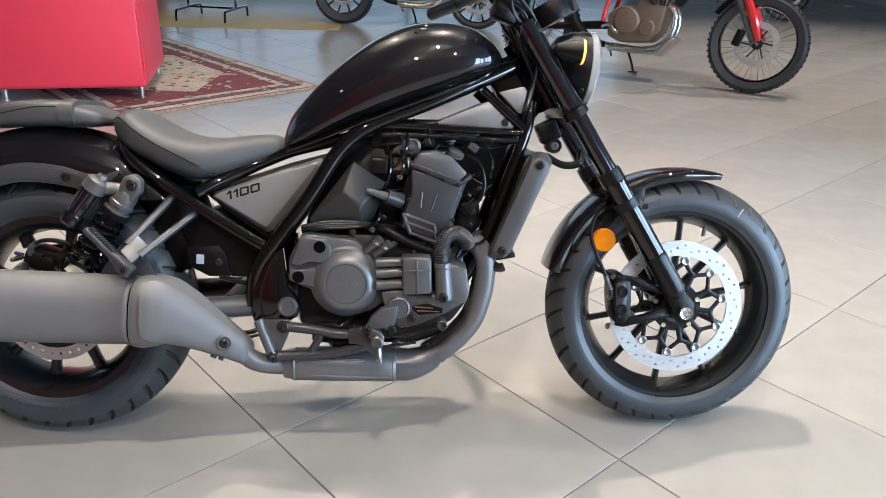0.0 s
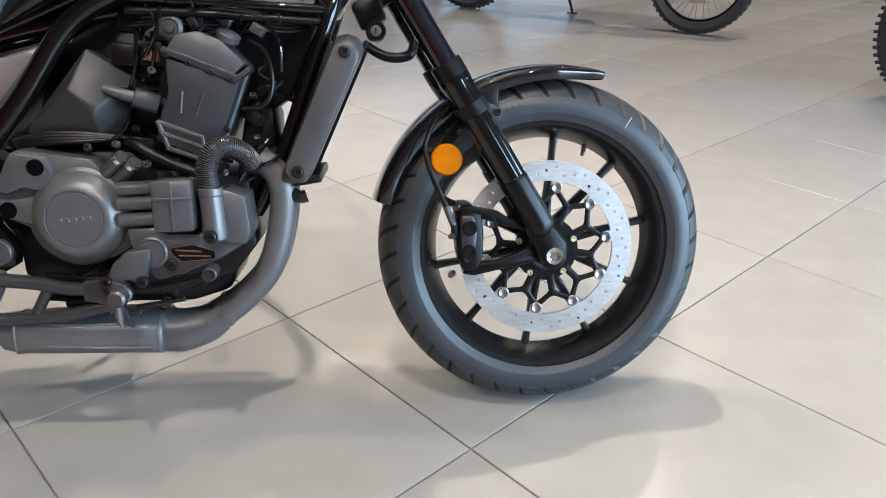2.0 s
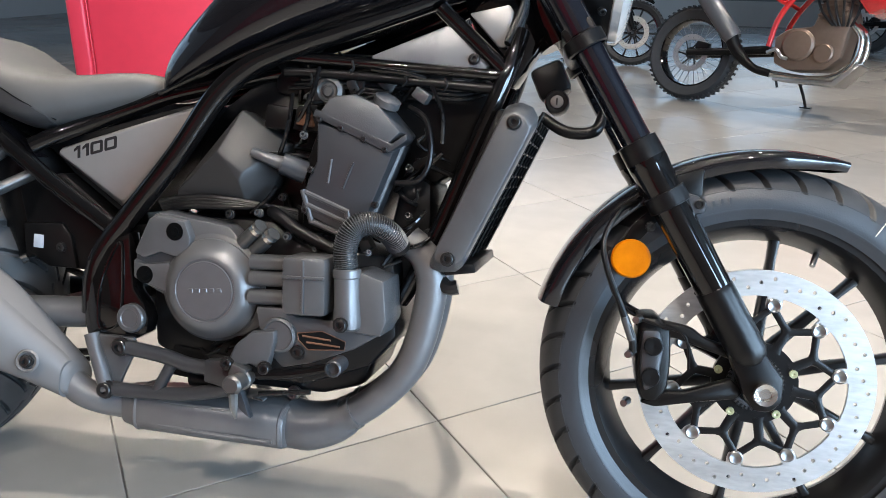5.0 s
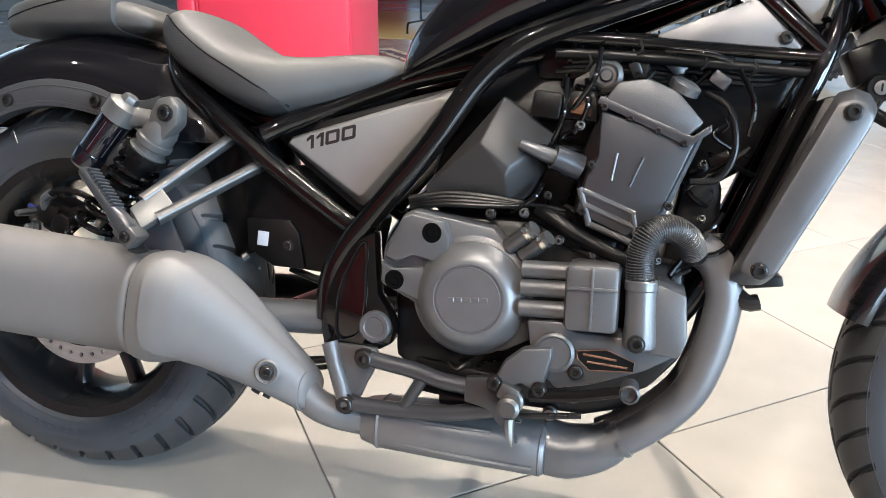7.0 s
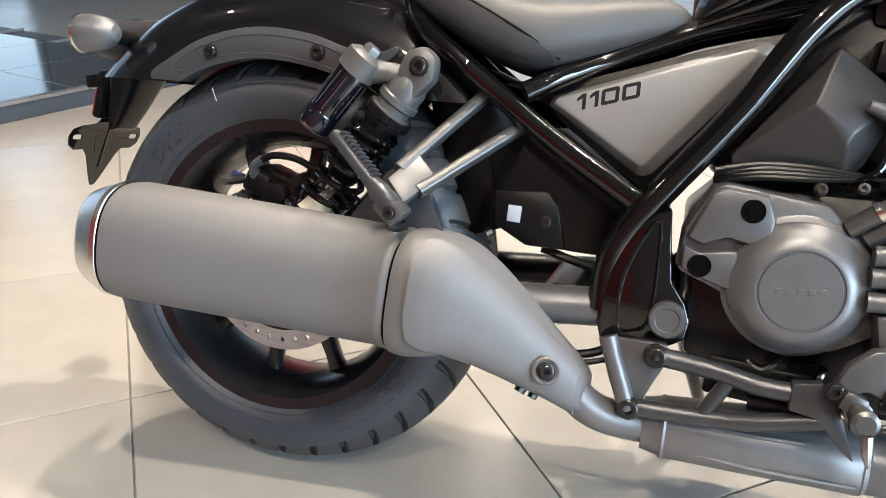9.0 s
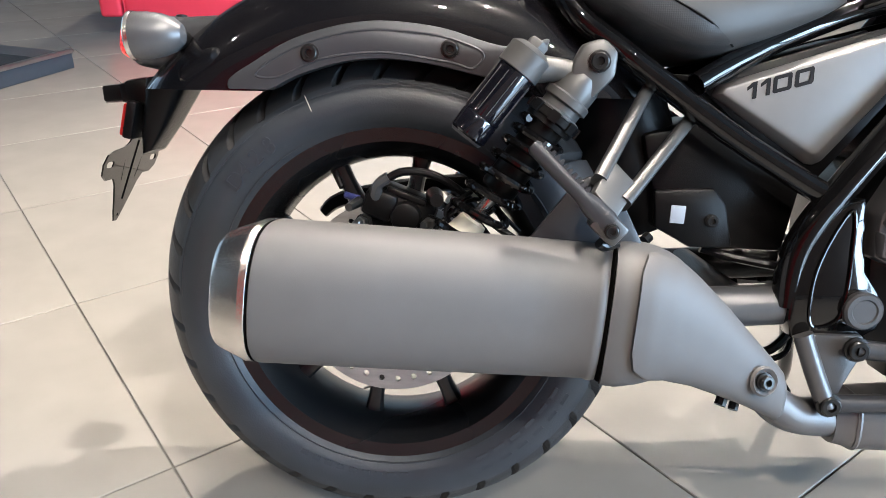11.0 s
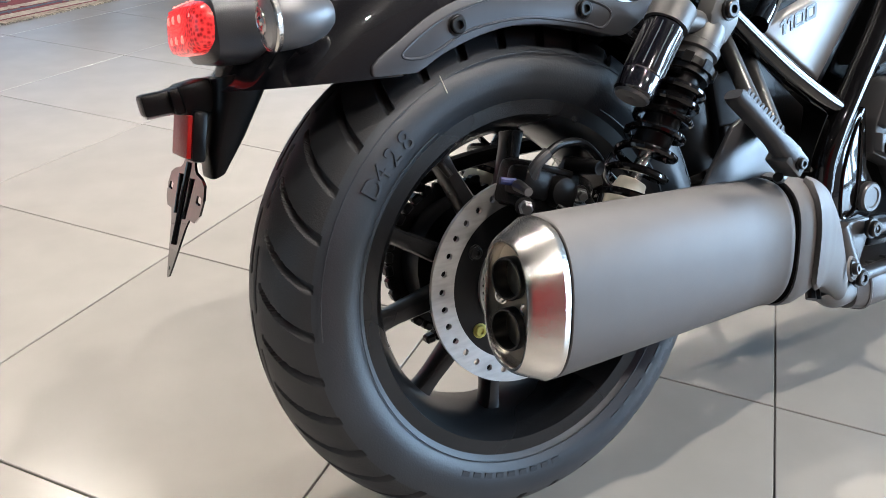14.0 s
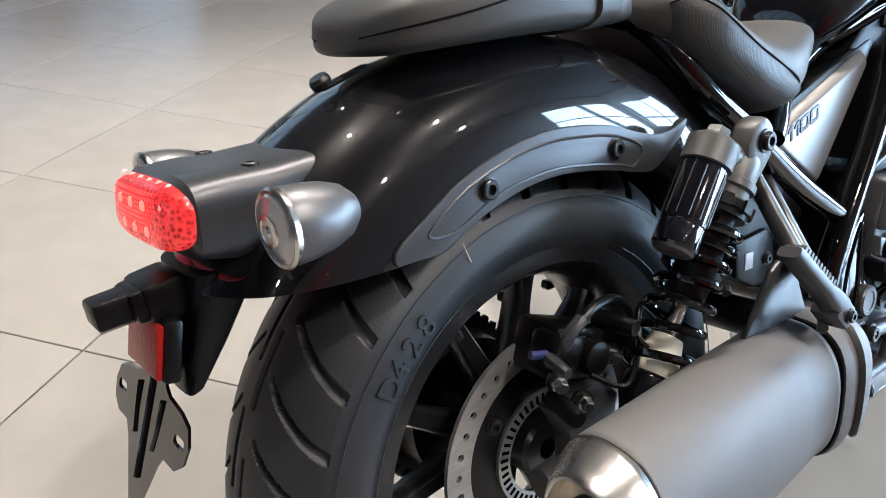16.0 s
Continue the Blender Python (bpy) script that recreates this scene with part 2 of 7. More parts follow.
def prism(poly, y0, y1, bevel=0.004, bm=None, taper=1.0, segs=2):
    """A plate with the side outline poly ((x, z) pairs) from y0 to y1; taper shrinks the y0 face about its middle."""
    out = bmesh.new()
    cx, cz = sum(p[0] for p in poly) / len(poly), sum(p[1] for p in poly) / len(poly)
    a = [out.verts.new((cx + (x - cx) * taper, y0, cz + (z - cz) * taper)) for x, z in poly]
    b = [out.verts.new((x, y1, z)) for x, z in poly]
    k = len(poly)
    for i in range(k):
        out.faces.new((a[i], a[(i + 1) % k], b[(i + 1) % k], b[i]))
    out.faces.new(a[::-1])
    out.faces.new(b)
    bmesh.ops.recalc_face_normals(out, faces=out.faces)
    if bevel:
        bmesh.ops.bevel(out, geom=out.edges[:], offset=bevel, segments=segs, affect="EDGES", profile=0.5, clamp_overlap=True)
    return merge(bm, out)


def merge(bm, other):
    if bm is None:
        return other
    vs = [bm.verts.new(v.co) for v in other.verts]
    other.verts.index_update()
    for f in other.faces:
        bm.faces.new([vs[v.index] for v in f.verts])
    other.free()
    return bm


def box(c, s, rot=(0, 0, 0), bevel=0.003, bm=None, segs=2):
    m = pose(*c, *rot) @ Matrix.Diagonal((*s, 1))
    out = bmesh.new() if bevel or bm is None else bm
    vs = [out.verts.new(m @ V(x, y, z)) for x in (-0.5, 0.5) for y in (-0.5, 0.5) for z in (-0.5, 0.5)]
    for f in ((0, 1, 3, 2), (4, 6, 7, 5), (0, 4, 5, 1), (2, 3, 7, 6), (0, 2, 6, 4), (1, 5, 7, 3)):
        out.faces.new([vs[i] for i in f])
    if bevel:
        bmesh.ops.bevel(out, geom=out.edges[:], offset=bevel, segments=segs, affect="EDGES", profile=0.5, clamp_overlap=True)
        return merge(bm, out)
    return out


def smooth_poly(pts, n=5):
    """Rounds a closed (x, z) outline."""
    return [(p.x, p.z) for p in spline([(x, 0, z) for x, z in pts], n, True)]


def superellipse(c, u, w, a, b, k=2.6, seg=28):
    c, u, w = Vector(c), Vector(u), Vector(w)
    out = []
    for j in range(seg):
        t = 2 * math.pi * j / seg
        ct, st = math.cos(t), math.sin(t)
        out.append(c + u * a * math.copysign(abs(ct) ** (2 / k), ct) + w * b * math.copysign(abs(st) ** (2 / k), st))
    return out


def facets(points, faces):
    """A solid of flat faces between a few corner points."""
    bm = bmesh.new()
    vs = [bm.verts.new(q) for q in points]
    for f in faces:
        bm.faces.new([vs[i] for i in f])
    return bm


def bolt(at, axis=(0, -1, 0), r=0.007, bm=None, h=0.005):
    """A socket-head bolt on a washer."""
    prof = [(r * 1.25, -0.001), (r * 1.25, h * 0.3), (r, h * 0.35), (r, h * 0.85), (r * 0.85, h), (r * 0.5, h), (r * 0.45, h * 0.4), (0, h * 0.4)]
    return lathe(prof, at, axis, 12, bm)


def lettering(name, text, size, mat, parent, m, depth=0.0006, shear=0.0, label="", space=1.0, bold=0.0):
    cu = bpy.data.curves.new(name, "FONT")
    cu.body, cu.size, cu.extrude, cu.shear, cu.space_character, cu.offset = text, size, depth, shear, space, bold
    tmp = bpy.data.objects.new("tmp_text", cu)
    scene.collection.objects.link(tmp)
    me = bpy.data.meshes.new_from_object(tmp.evaluated_get(bpy.context.evaluated_depsgraph_get()))
    bpy.data.objects.remove(tmp)
    me.transform(m)
    me.materials.clear()
    me.materials.append(mat)
    ob = new(name, me)
    ob.parent = parent
    return tagged(ob, label)

# ---------------------------------------------------------------- the showroom
GROUT = material("tile_grout", (0.16, 0.152, 0.143), 0.8, vary=0.15)
TILE = material("floor_tile", (0.282, 0.265, 0.243), 0.22, noise_scale=9, vary=0.08, bump=0.03, bump_scale=60, rough_vary=0.25, spec=0.42)
WALLS = material("wall_paint", (0.34, 0.335, 0.33), 0.7, noise_scale=4, vary=0.04)
CEIL = material("ceiling_paint", (0.045, 0.045, 0.047), 0.8, noise_scale=4, vary=0.05)

TS, TA, TO = 0.6, radians(38.5), (0.53, -0.052)
E1 = Vector((math.cos(TA), math.sin(TA), 0)) * TS
E2 = Vector((-math.sin(TA), math.cos(TA), 0)) * TS
bm = bmesh.new()
bmesh.ops.create_cube(bm, size=1, matrix=Matrix.Translation((1, 3, -0.056)) @ Matrix.Diagonal((20, 20, 0.1, 1)))
floor = tagged(part("floor", bm, GROUT, None, "pale grey glossy square floor tiles laid diagonally"), category="floor", kind="structure")
tm = box((0, 0, -0.006), (TS - 0.003, TS - 0.003, 0.012), bevel=0.0012, segs=1)
tile_mesh = bpy.data.meshes.new("tile")
tm.to_mesh(tile_mesh)
tm.free()
tile_mesh.materials.append(TILE)
for i in range(-16, 17):
    for j in range(-16, 17):
        c = Vector((*TO, 0)) + E1 * (i + 0.5) + E2 * (j + 0.5)
        if -3.2 < c.x < 6.2 and -1.6 < c.y < 7.4:
            t_ob = new("tile", tile_mesh)
            t_ob.parent = floor
            t_ob.matrix_basis = Matrix.Translation(c) @ Matrix.Rotation(TA, 4, "Z")
rest = bmesh.new()
for i in range(-24, 25):
    for j in range(-24, 25):
        c = Vector((*TO, 0)) + E1 * (i + 0.5) + E2 * (j + 0.5)
        if -8.3 < c.x < 8.3 and -5.3 < c.y < 13.3 and not (-3.2 < c.x < 6.2 and -1.6 < c.y < 7.4):
            h1, h2 = E1 * 0.4975, E2 * 0.4975
            rest.faces.new([rest.verts.new(c + u * h1 + w * h2) for u, w in ((-1, -1), (1, -1), (1, 1), (-1, 1))])
part("outer_tile", rest, TILE, floor, kind="stuff")

# ---------------------------------------------------------------- the motorcycle (built upright, then leaned on its stand)
LEAN = 15.0
bike = thing("motorcycle", "black cruiser motorcycle leaning on its side stand on the tiles", "motorcycle", (0, 0, -0.004), (-LEAN, 0, 0))
REAR, FRONT = V(0.034, 0, 0.324), V(1.520, 0, 0.324)


def smooth(a, b, x):
    t = np.clip((x - a) / (b - a), 0, 1)
    return t * t * (3 - 2 * t)


def tyre_mesh(name, half, seg, pitch, sweep, start, width):
    """A tyre about the y axis through the origin; half: (y, r) from the crown to the bead. The slashes are cut into the tread."""
    line = spline([(0, y, r) for y, r in half], 9)
    ys, rs = np.array([p.y for p in line]), np.array([p.z for p in line])
    n = len(ys)
    ys, rs = np.concatenate([-ys[:0:-1], ys]), np.concatenate([rs[:0:-1], rs])
    shoulder = half[4][0]
    u = ys / shoulder
    th = np.linspace(0, 2 * np.pi, seg, endpoint=False)
    T, U = np.meshgrid(th, u, indexing="ij")
    R = np.repeat(rs[None, :], seg, 0)
    tread = np.repeat((np.abs(np.arange(len(ys)) - (n - 1)) <= 4 * 9 + 2)[None, :], seg, 0)
    a = np.abs(U)
    side = np.where(U < 0, 0.0, 0.5)
    step = 2 * np.pi / pitch
    path = sweep * np.clip(a - start, 0, 2) ** 0.75
    d = np.abs(((T - path) / step + side + 0.5) % 1 - 0.5) * step * rs.max()
    w = width * (0.55 + 0.6 * np.clip(a, 0, 1))
    cut = (1 - smooth(w * 0.70, w, d)) * smooth(start, start + 0.07, a) * (1 - smooth(0.99, 1.05, a))
    # short slots along the crown
    e = np.abs(a - 0.10) * shoulder
    run = np.abs(((T / step) * 0.5 + side * 0.7) % 1 - 0.5) * 2
    cut = np.maximum(cut, (1 - smooth(0.0010, 0.0024, e)) * smooth(0.35, 0.42, run))
    R = R - np.where(tread, cut, 0) * 0.0100
    co = np.stack([R * np.cos(T), np.repeat(ys[None, :], seg, 0), R * np.sin(T)], -1).reshape(-1, 3)
    k = len(ys)
    i, j = np.meshgrid(np.arange(seg), np.arange(k - 1), indexing="ij")
    i2 = (i + 1) % seg
    f = np.stack([i * k + j, i * k + j + 1, i2 * k + j + 1, i2 * k + j], -1).reshape(-1, 4)
    me = bpy.data.meshes.new(name)
    me.from_pydata(co.tolist(), [], f.tolist())
    me.polygons.foreach_set("use_smooth", [True] * len(f))
    me.set_sharp_from_angle(angle=radians(40))
    me.materials.append(RUBBER)
    me.materials.append(SIDEWALL)
    me.polygons.foreach_set("material_index", (~tread[0, :-1][None, :].repeat(seg, 0)).reshape(-1).astype(int).tolist())
    return me


def arc_word(name, text, r, y, mid, size, parent, mat, step):
    """Raised letters set one by one round an arc on the right-hand side of a wheel."""
    for k, ch in enumerate(text):
        a = mid - (k - (len(text) - 1) / 2) * step
        m = Matrix.Translation((r * math.cos(a), y, r * math.sin(a))) @ Matrix.Rotation(-(a - math.pi / 2), 4, "Y") @ Matrix.Rotation(math.pi / 2, 4, "X") @ Matrix.Translation((-size * 0.33, -size * 0.35, 0))
        lettering(name, ch, size, mat, parent, m, 0.0022)


def arc_bar(r0, r1, a0, a1, y, h=0.0015, bm=None, seg=8):
    """A raised bar lying on a side wall."""
    bm = bm or bmesh.new()
    rings = []
    for k in range(seg + 1):
        a = a0 + (a1 - a0) * k / seg
        c, s = math.cos(a), math.sin(a)
        rings.append([(r0 * c, y, r0 * s), (r1 * c, y, r1 * s), (r1 * c, y - h, r1 * s), (r0 * c, y - h, r0 * s)])
    return skin(bm, rings)


def sub(name, bm, mat, parent, label="", at=None, sharp=32, kind=""):
    """A part whose mesh lies about its own origin."""
    ob = part(name, bm, mat, parent, label, sharp, kind)
    if at is not None:
        ob.location = at
    return ob


def rim_barrel(r, w, lip=0.010):
    out = [(r + lip, -w), (r + lip, -w + 0.006), (r - 0.004, -w + 0.010), (r - 0.014, -w + 0.03), (r - 0.020, 0),
           (r - 0.014, w - 0.03), (r - 0.004, w - 0.010), (r + lip, w - 0.006), (r + lip, w), (r - 0.006, w - 0.002),
           (r - 0.016, w - 0.014), (r - 0.026, w - 0.035), (r - 0.031, 0), (r - 0.026, -w + 0.035), (r - 0.016, -w + 0.014), (r - 0.006, -w + 0.002)]
    return lathe(out, seg=96, closed=True)


def flat_bar(p, q, w0, w1, t0, t1, bm=None, seg=10, bow=0.0):
    """A tapered spoke from p to q in the x-z plane: w is its width across, t its thickness along y."""
    p, q = Vector(p), Vector(q)
    d = (q - p).normalized()
    s = d.cross(V(0, 1, 0)).normalized()
    rings = []
    for k in range(seg + 1):
        f = k / seg
        c = p.lerp(q, f) + V(0, bow * math.sin(math.pi * f), 0)
        w, t = w0 + (w1 - w0) * f, t0 + (t1 - t0) * f
        if f > 0.85:
            w *= 1 + (f - 0.85) * 4
        rings.append(superellipse(c, s, V(0, 1, 0), w / 2, t / 2, 3.0, 12))
    return skin(bm or bmesh.new(), rings)


def holed(outer, holes, place, t):
    """A flat plate with real openings; place maps (u, v) to the plate's plane, t is its thickness as a vector."""
    bm = bmesh.new()
    edges = []
    for ring in (outer, *holes):
        vs = [bm.verts.new(place(u, v)) for u, v in ring]
        edges += [bm.edges.new((vs[i - 1], vs[i])) for i in range(len(vs))]
    bmesh.ops.triangle_fill(bm, edges=edges, use_beauty=True, use_dissolve=False)
    r = bmesh.ops.extrude_face_region(bm, geom=bm.faces[:])
    bmesh.ops.translate(bm, verts=[g for g in r["geom"] if isinstance(g, bmesh.types.BMVert)], vec=t)
    return bm


def ring_pts(u, v, a, b, n=14, k=2.0):
    return [(p.x, p.z) for p in superellipse((u, 0, v), (1, 0, 0), (0, 0, 1), a, b, k, n)]


DISCS = {}


def drilled_disc(r0, r1, t, spots, hole, lugs=0, phase=0.0):
    """A brake disc (a mesh that alike discs share) drilled through at the (radius, angle) spots, its inner edge reaching in at each lug."""
    if (r0, r1, len(spots)) in DISCS:
        return DISCS[r0, r1, len(spots)]
    bm = bmesh.new()
    n = len(spots)
    inner = lambda a: r0 - (0.007 * max(0.0, math.cos((a - phase) * lugs)) ** 6 if lugs else 0.0)
    for r, a in spots:
        lo, hi, loops = a - math.pi / n, a + math.pi / n, []
        polar = [(1, -1), (1, -0.5), (1, 0), (1, 0.5), (1, 1), (0.5, 1), (0, 1), (0, 0.5), (0, 0), (0, -0.5), (0, -1), (0.5, -1)]
        edge = []
        for f, g in polar:
            b = (lo + hi) / 2 + g * (hi - lo) / 2
            q = inner(b) + (r1 - inner(b)) * f
            edge.append((q * math.cos(b), q * math.sin(b)))
        c, s = math.cos(a), math.sin(a)
        drill = [(r * c + hole * math.cos(a + w), r * s + hole * math.sin(a + w)) for w in (math.radians(d) for d in (-45, -22, 0, 22, 45, 90, 135, 158, 180, 202, 225, 270))]
        vs = [[bm.verts.new((u, y, v)) for u, v in loop] for loop, y in ((edge, -t / 2), (drill, -t / 2), (drill, t / 2), (edge, t / 2))]
        for i in range(12):
            k = (i + 1) % 12
            for p, q in ((0, 1), (1, 2), (2, 3)):
                bm.faces.new((vs[p][i], vs[p][k], vs[q][k], vs[q][i]))
            if i < 4 or 6 <= i < 10:
                bm.faces.new((vs[3][i], vs[3][k], vs[0][k], vs[0][i]))
    bmesh.ops.remove_doubles(bm, verts=bm.verts[:], dist=1e-5)
    bmesh.ops.recalc_face_normals(bm, faces=bm.faces)
    me = bpy.data.meshes.new("brake_disc")
    bm.to_mesh(me)
    bm.free()
    DISCS[r0, r1, len(spots)] = me
    return me


# ---- rear wheel
rw = sub("rear_wheel", lathe([(0.030, -0.075), (0.034, -0.07), (0.034, 0.05), (0.055, 0.06), (0.055, 0.075), (0.02, 0.08), (0.012, 0.08), (0.012, -0.075)], seg=40, closed=True), RIM, bike, "black cast alloy wheel with ten spokes", REAR)
tm = tyre_mesh("rear_tyre", [(0, 0.314), (0.022, 0.312), (0.046, 0.304), (0.065, 0.293), (0.078, 0.2805), (0.0865, 0.265), (0.0900, 0.250), (0.0885, 0.238), (0.0835, 0.227), (0.076, 0.216)], 1600, 34, 0.20, 0.22, 0.0058)
rt = part("tyre", tm, RUBBER, rw, "wide black rubber tyre with curved slash grooves")
arc_word("raised_lettering", "D428", 0.2475, -0.0893, radians(135.6), 0.030, rt, SIDEWALL, 0.088)
for k in range(6):
    part("raised_mark", arc_bar(0.238, 0.258, radians(-62 + k * 6.2), radians(-58.2 + k * 6.2), -0.0882, 0.0014), SIDEWALL, rt)
wm = bmesh.new()
for k in range(9):
    arc_bar(0.236, 0.243, radians(-120 + k * 4.1), radians(-117.5 + k * 4.1), -0.0885, 0.0012, wm)
arc_bar(0.224, 0.2252, radians(120), radians(420), -0.0835, 0.001, wm, 60)
arc_bar(0.2695, 0.2705, radians(0), radians(180), -0.0895, 0.0008, wm, 40)
part("raised_line", wm, SIDEWALL, rt)
part("paint_mark", arc_bar(0.256, 0.276, radians(113), radians(113.15), -0.0892, 0.0012), WHITE, rt, "thin white chalk mark")
part("rim", rim_barrel(0.207, 0.0775, 0.013), RIM, rw)
for k in range(5):
    mid = radians(90 + 8 + 72 * k)
    for s in (-1, 1):
        a, b = mid + s * radians(9), mid + s * radians(18)
        part("spoke", flat_bar((0.038 * math.cos(a), -0.01, 0.038 * math.sin(a)), (0.184 * math.cos(b), -0.012, 0.184 * math.sin(b)), 0.032, 0.018, 0.040, 0.030), RIM, rw)
va = radians(118)
part("valve", rod((0.186 * math.cos(va), -0.02, 0.186 * math.sin(va)), (0.155 * math.cos(va), -0.034, 0.155 * math.sin(va)), 0.0055, 0.004), BOLT, rw)
rd = sub("brake_disc", drilled_disc(0.098, 0.128, 0.005, [(0.113 + 0.008 * math.sin(2 * math.pi * k / 3 + (k % 3)), 2 * math.pi * k / 33) for k in range(33)], 0.0040), STEEL, bike, "drilled steel rear brake disc", REAR + V(0, -0.062, 0))
part("disc_carrier", lathe([(0.099, -0.002), (0.099, 0.003), (0.055, 0.006), (0.055, -0.004)], seg=60, closed=True), ENGINE_DARK, rd)
ab = part("sensor_ring", lathe([(0.066, -0.008), (0.066, -0.004), (0.050, -0.004), (0.050, -0.008)], seg=60, closed=True), STEEL, rd, "slotted steel sensor ring")
# the slots are black bars laid on the ring, their shade given by colour
sm = bmesh.new()
for k in range(44):
    a = 2 * math.pi * k / 44
    box((0.058 * math.cos(a), -0.0082, 0.058 * math.sin(a)), (0.009, 0.001, 0.0032), (0, -math.degrees(a), 0), 0, sm)
part("slot", sm, RECESS_SHADE, ab, kind="stuff")
for k in range(5):
    a = radians(72 * k + 215)
    part("disc_bolt", bolt((0.082 * math.cos(a), -0.003, 0.082 * math.sin(a)), r=0.0075), material("gold_zinc", (0.45, 0.42, 0.12), 0.4, metal=0.6) if k == 0 else BOLT, rd)
part("axle_nut", lathe([(0.019, -0.1), (0.019, -0.118), (0.015, -0.121), (0.010, -0.121), (0.009, -0.11), (0, -0.11)], REAR, seg=6), BOLT, bike)
# sprocket and chain on the far side
sp = bmesh.new()
n_t = 40
prof = []
for k in range(n_t * 4):
    a = 2 * math.pi * k / (n_t * 4)
    r = 0.103 + (0.006 if k % 4 in (1, 2) else 0.0)
    prof.append((r * math.cos(a), r * math.sin(a)))
prism(prof, 0.094, 0.101, 0, sp)
sub("sprocket", sp, ENGINE_DARK, bike, "dark toothed rear sprocket", REAR)
part("sprocket_carrier", lathe([(0.085, 0.05), (0.088, 0.09), (0.04, 0.09), (0.03, 0.05)], REAR, seg=40, closed=True), ENGINE_DARK, bike)
ch = bmesh.new()
loop = [REAR + V(0.105 * math.cos(a), 0.0975, 0.105 * math.sin(a)) for a in np.linspace(radians(95), radians(265), 14)]
loop += [V(0.58 + 0.04 * math.cos(a), 0.0975, 0.35 + 0.04 * math.sin(a)) for a in np.linspace(radians(-90), radians(90), 8)]
cl = spline(loop, 8, True)
acc, last = 0.0, None
for a, b in zip(cl, cl[1:] + cl[:1]):
    acc += (b - a).length
    if acc > 0.0155:
        acc = 0
        d = b - a
        ang = -math.degrees(math.atan2(d.z, d.x))
        box(a, (0.0155, 0.016, 0.012), (0, ang, 0), 0.003, ch, 1)
part("chain", ch, BOLT, bike, "dark steel drive chain", kind="stuff")
part("chain_guard", tube([(0.50, 0.10, 0.41), (0.30, 0.105, 0.455), (0.10, 0.105, 0.455), (-0.05, 0.105, 0.43), (-0.09, 0.105, 0.405)], [0.006, 0.012, 0.012, 0.012, 0.008], 8), PLASTIC, bike)

# ---- swing arm
for s in (-1, 1):
    part("swing_arm", tube([(0.60, s * 0.115, 0.350), (0.42, s * 0.117, 0.336), (0.22, s * 0.118, 0.326), (0.06, s * 0.112, 0.318), (-0.01, s * 0.108, 0.315)], [0.025, 0.025, 0.024, 0.022, 0.018], 20), SHROUD if s < 0 else PLASTIC, bike)
part("swing_arm_bridge", rod((0.45, -0.11, 0.338), (0.45, 0.11, 0.338), 0.026), PLASTIC, bike)
part("chain_hose", tube([(0.36, -0.09, 0.285), (0.42, -0.10, 0.268), (0.50, -0.10, 0.275), (0.54, -0.08, 0.30)], 0.006, 8), CABLE, bike)
part("chain_hose", tube([(0.40, -0.085, 0.268), (0.45, -0.10, 0.255), (0.52, -0.10, 0.27), (0.54, -0.08, 0.29)], 0.004, 8), CABLE, bike)

# ---- rear caliper
cb = box((0.045, -0.085, 0.440), (0.082, 0.060, 0.055), (0, 20, 0), 0.010)
box((0.020, -0.105, 0.452), (0.040, 0.040, 0.036), (0, 20, 0), 0.008, cb)
lathe([(0.012, -0.132), (0.017, -0.130), (0.0185, -0.124), (0.0185, -0.09)], (0.052, 0, 0.438), seg=20, bm=cb, caps=True)
caliper = part("rear_caliper", cb, PLASTIC, bike, "black rear brake caliper with hose")
part("caliper_bracket", prism([(-0.005, 0.40), (0.055, 0.41), (0.10, 0.385), (0.085, 0.33), (0.05, 0.300), (0.015, 0.310), (0.02, 0.36)], -0.120, -0.098, 0.004, None, 0.9), CASTING, caliper)
part("slide_boot", tube([(0.010, -0.108, 0.405), (0.000, -0.150, 0.400)], [0.011, 0.008], 12, 4), CABLE, caliper)
part("slide_boot", tube([(0.085, -0.10, 0.462), (0.090, -0.145, 0.462)], [0.011, 0.008], 12, 4), CABLE, caliper)
part("bleed_bolt", rod((-0.005, -0.12, 0.455), (-0.012, -0.15, 0.452), 0.007, 0.005, 8), ZINC, caliper, "bright bolt head")
for q in ((0.030, -0.128, 0.402), (0.082, -0.118, 0.430), (0.002, -0.122, 0.430)):
    part("caliper_bolt", lathe([(0.0085, 0.0), (0.0085, 0.008), (0.0065, 0.009), (0.0065, 0.016), (0.0050, 0.018), (0, 0.018)], q, (-0.5, -1, 0), 6), ZINC, caliper)
    part("bolt_washer", lathe([(0.0110, -0.002), (0.0110, 0.002), (0, 0.002)], q, (-0.5, -1, 0), 16), BOLT, caliper)
part("caliper_rib", box((0.052, -0.112, 0.462), (0.050, 0.010, 0.008), (0, 20, 0), 0.002), ENGINE_DARK, caliper)
part("bleed_cap", tube([(-0.022, -0.112, 0.462), (-0.014, -0.114, 0.460), (-0.004, -0.115, 0.458)], 0.0042, 10), material("blue_ring", (0.012, 0.018, 0.09), 0.4), caliper)
part("banjo", tube([(0.016, -0.118, 0.462), (0.019, -0.126, 0.476), (0.032, -0.128, 0.486)], [0.009, 0.0065, 0.007], 10), ENGINE, caliper)
part("brake_hose", tube([(0.030, -0.128, 0.484), (0.050, -0.128, 0.493), (0.085, -0.122, 0.489), (0.120, -0.108, 0.466), (0.150, -0.098, 0.435), (0.20, -0.10, 0.40)], 0.0050, 10), CABLE, caliper)
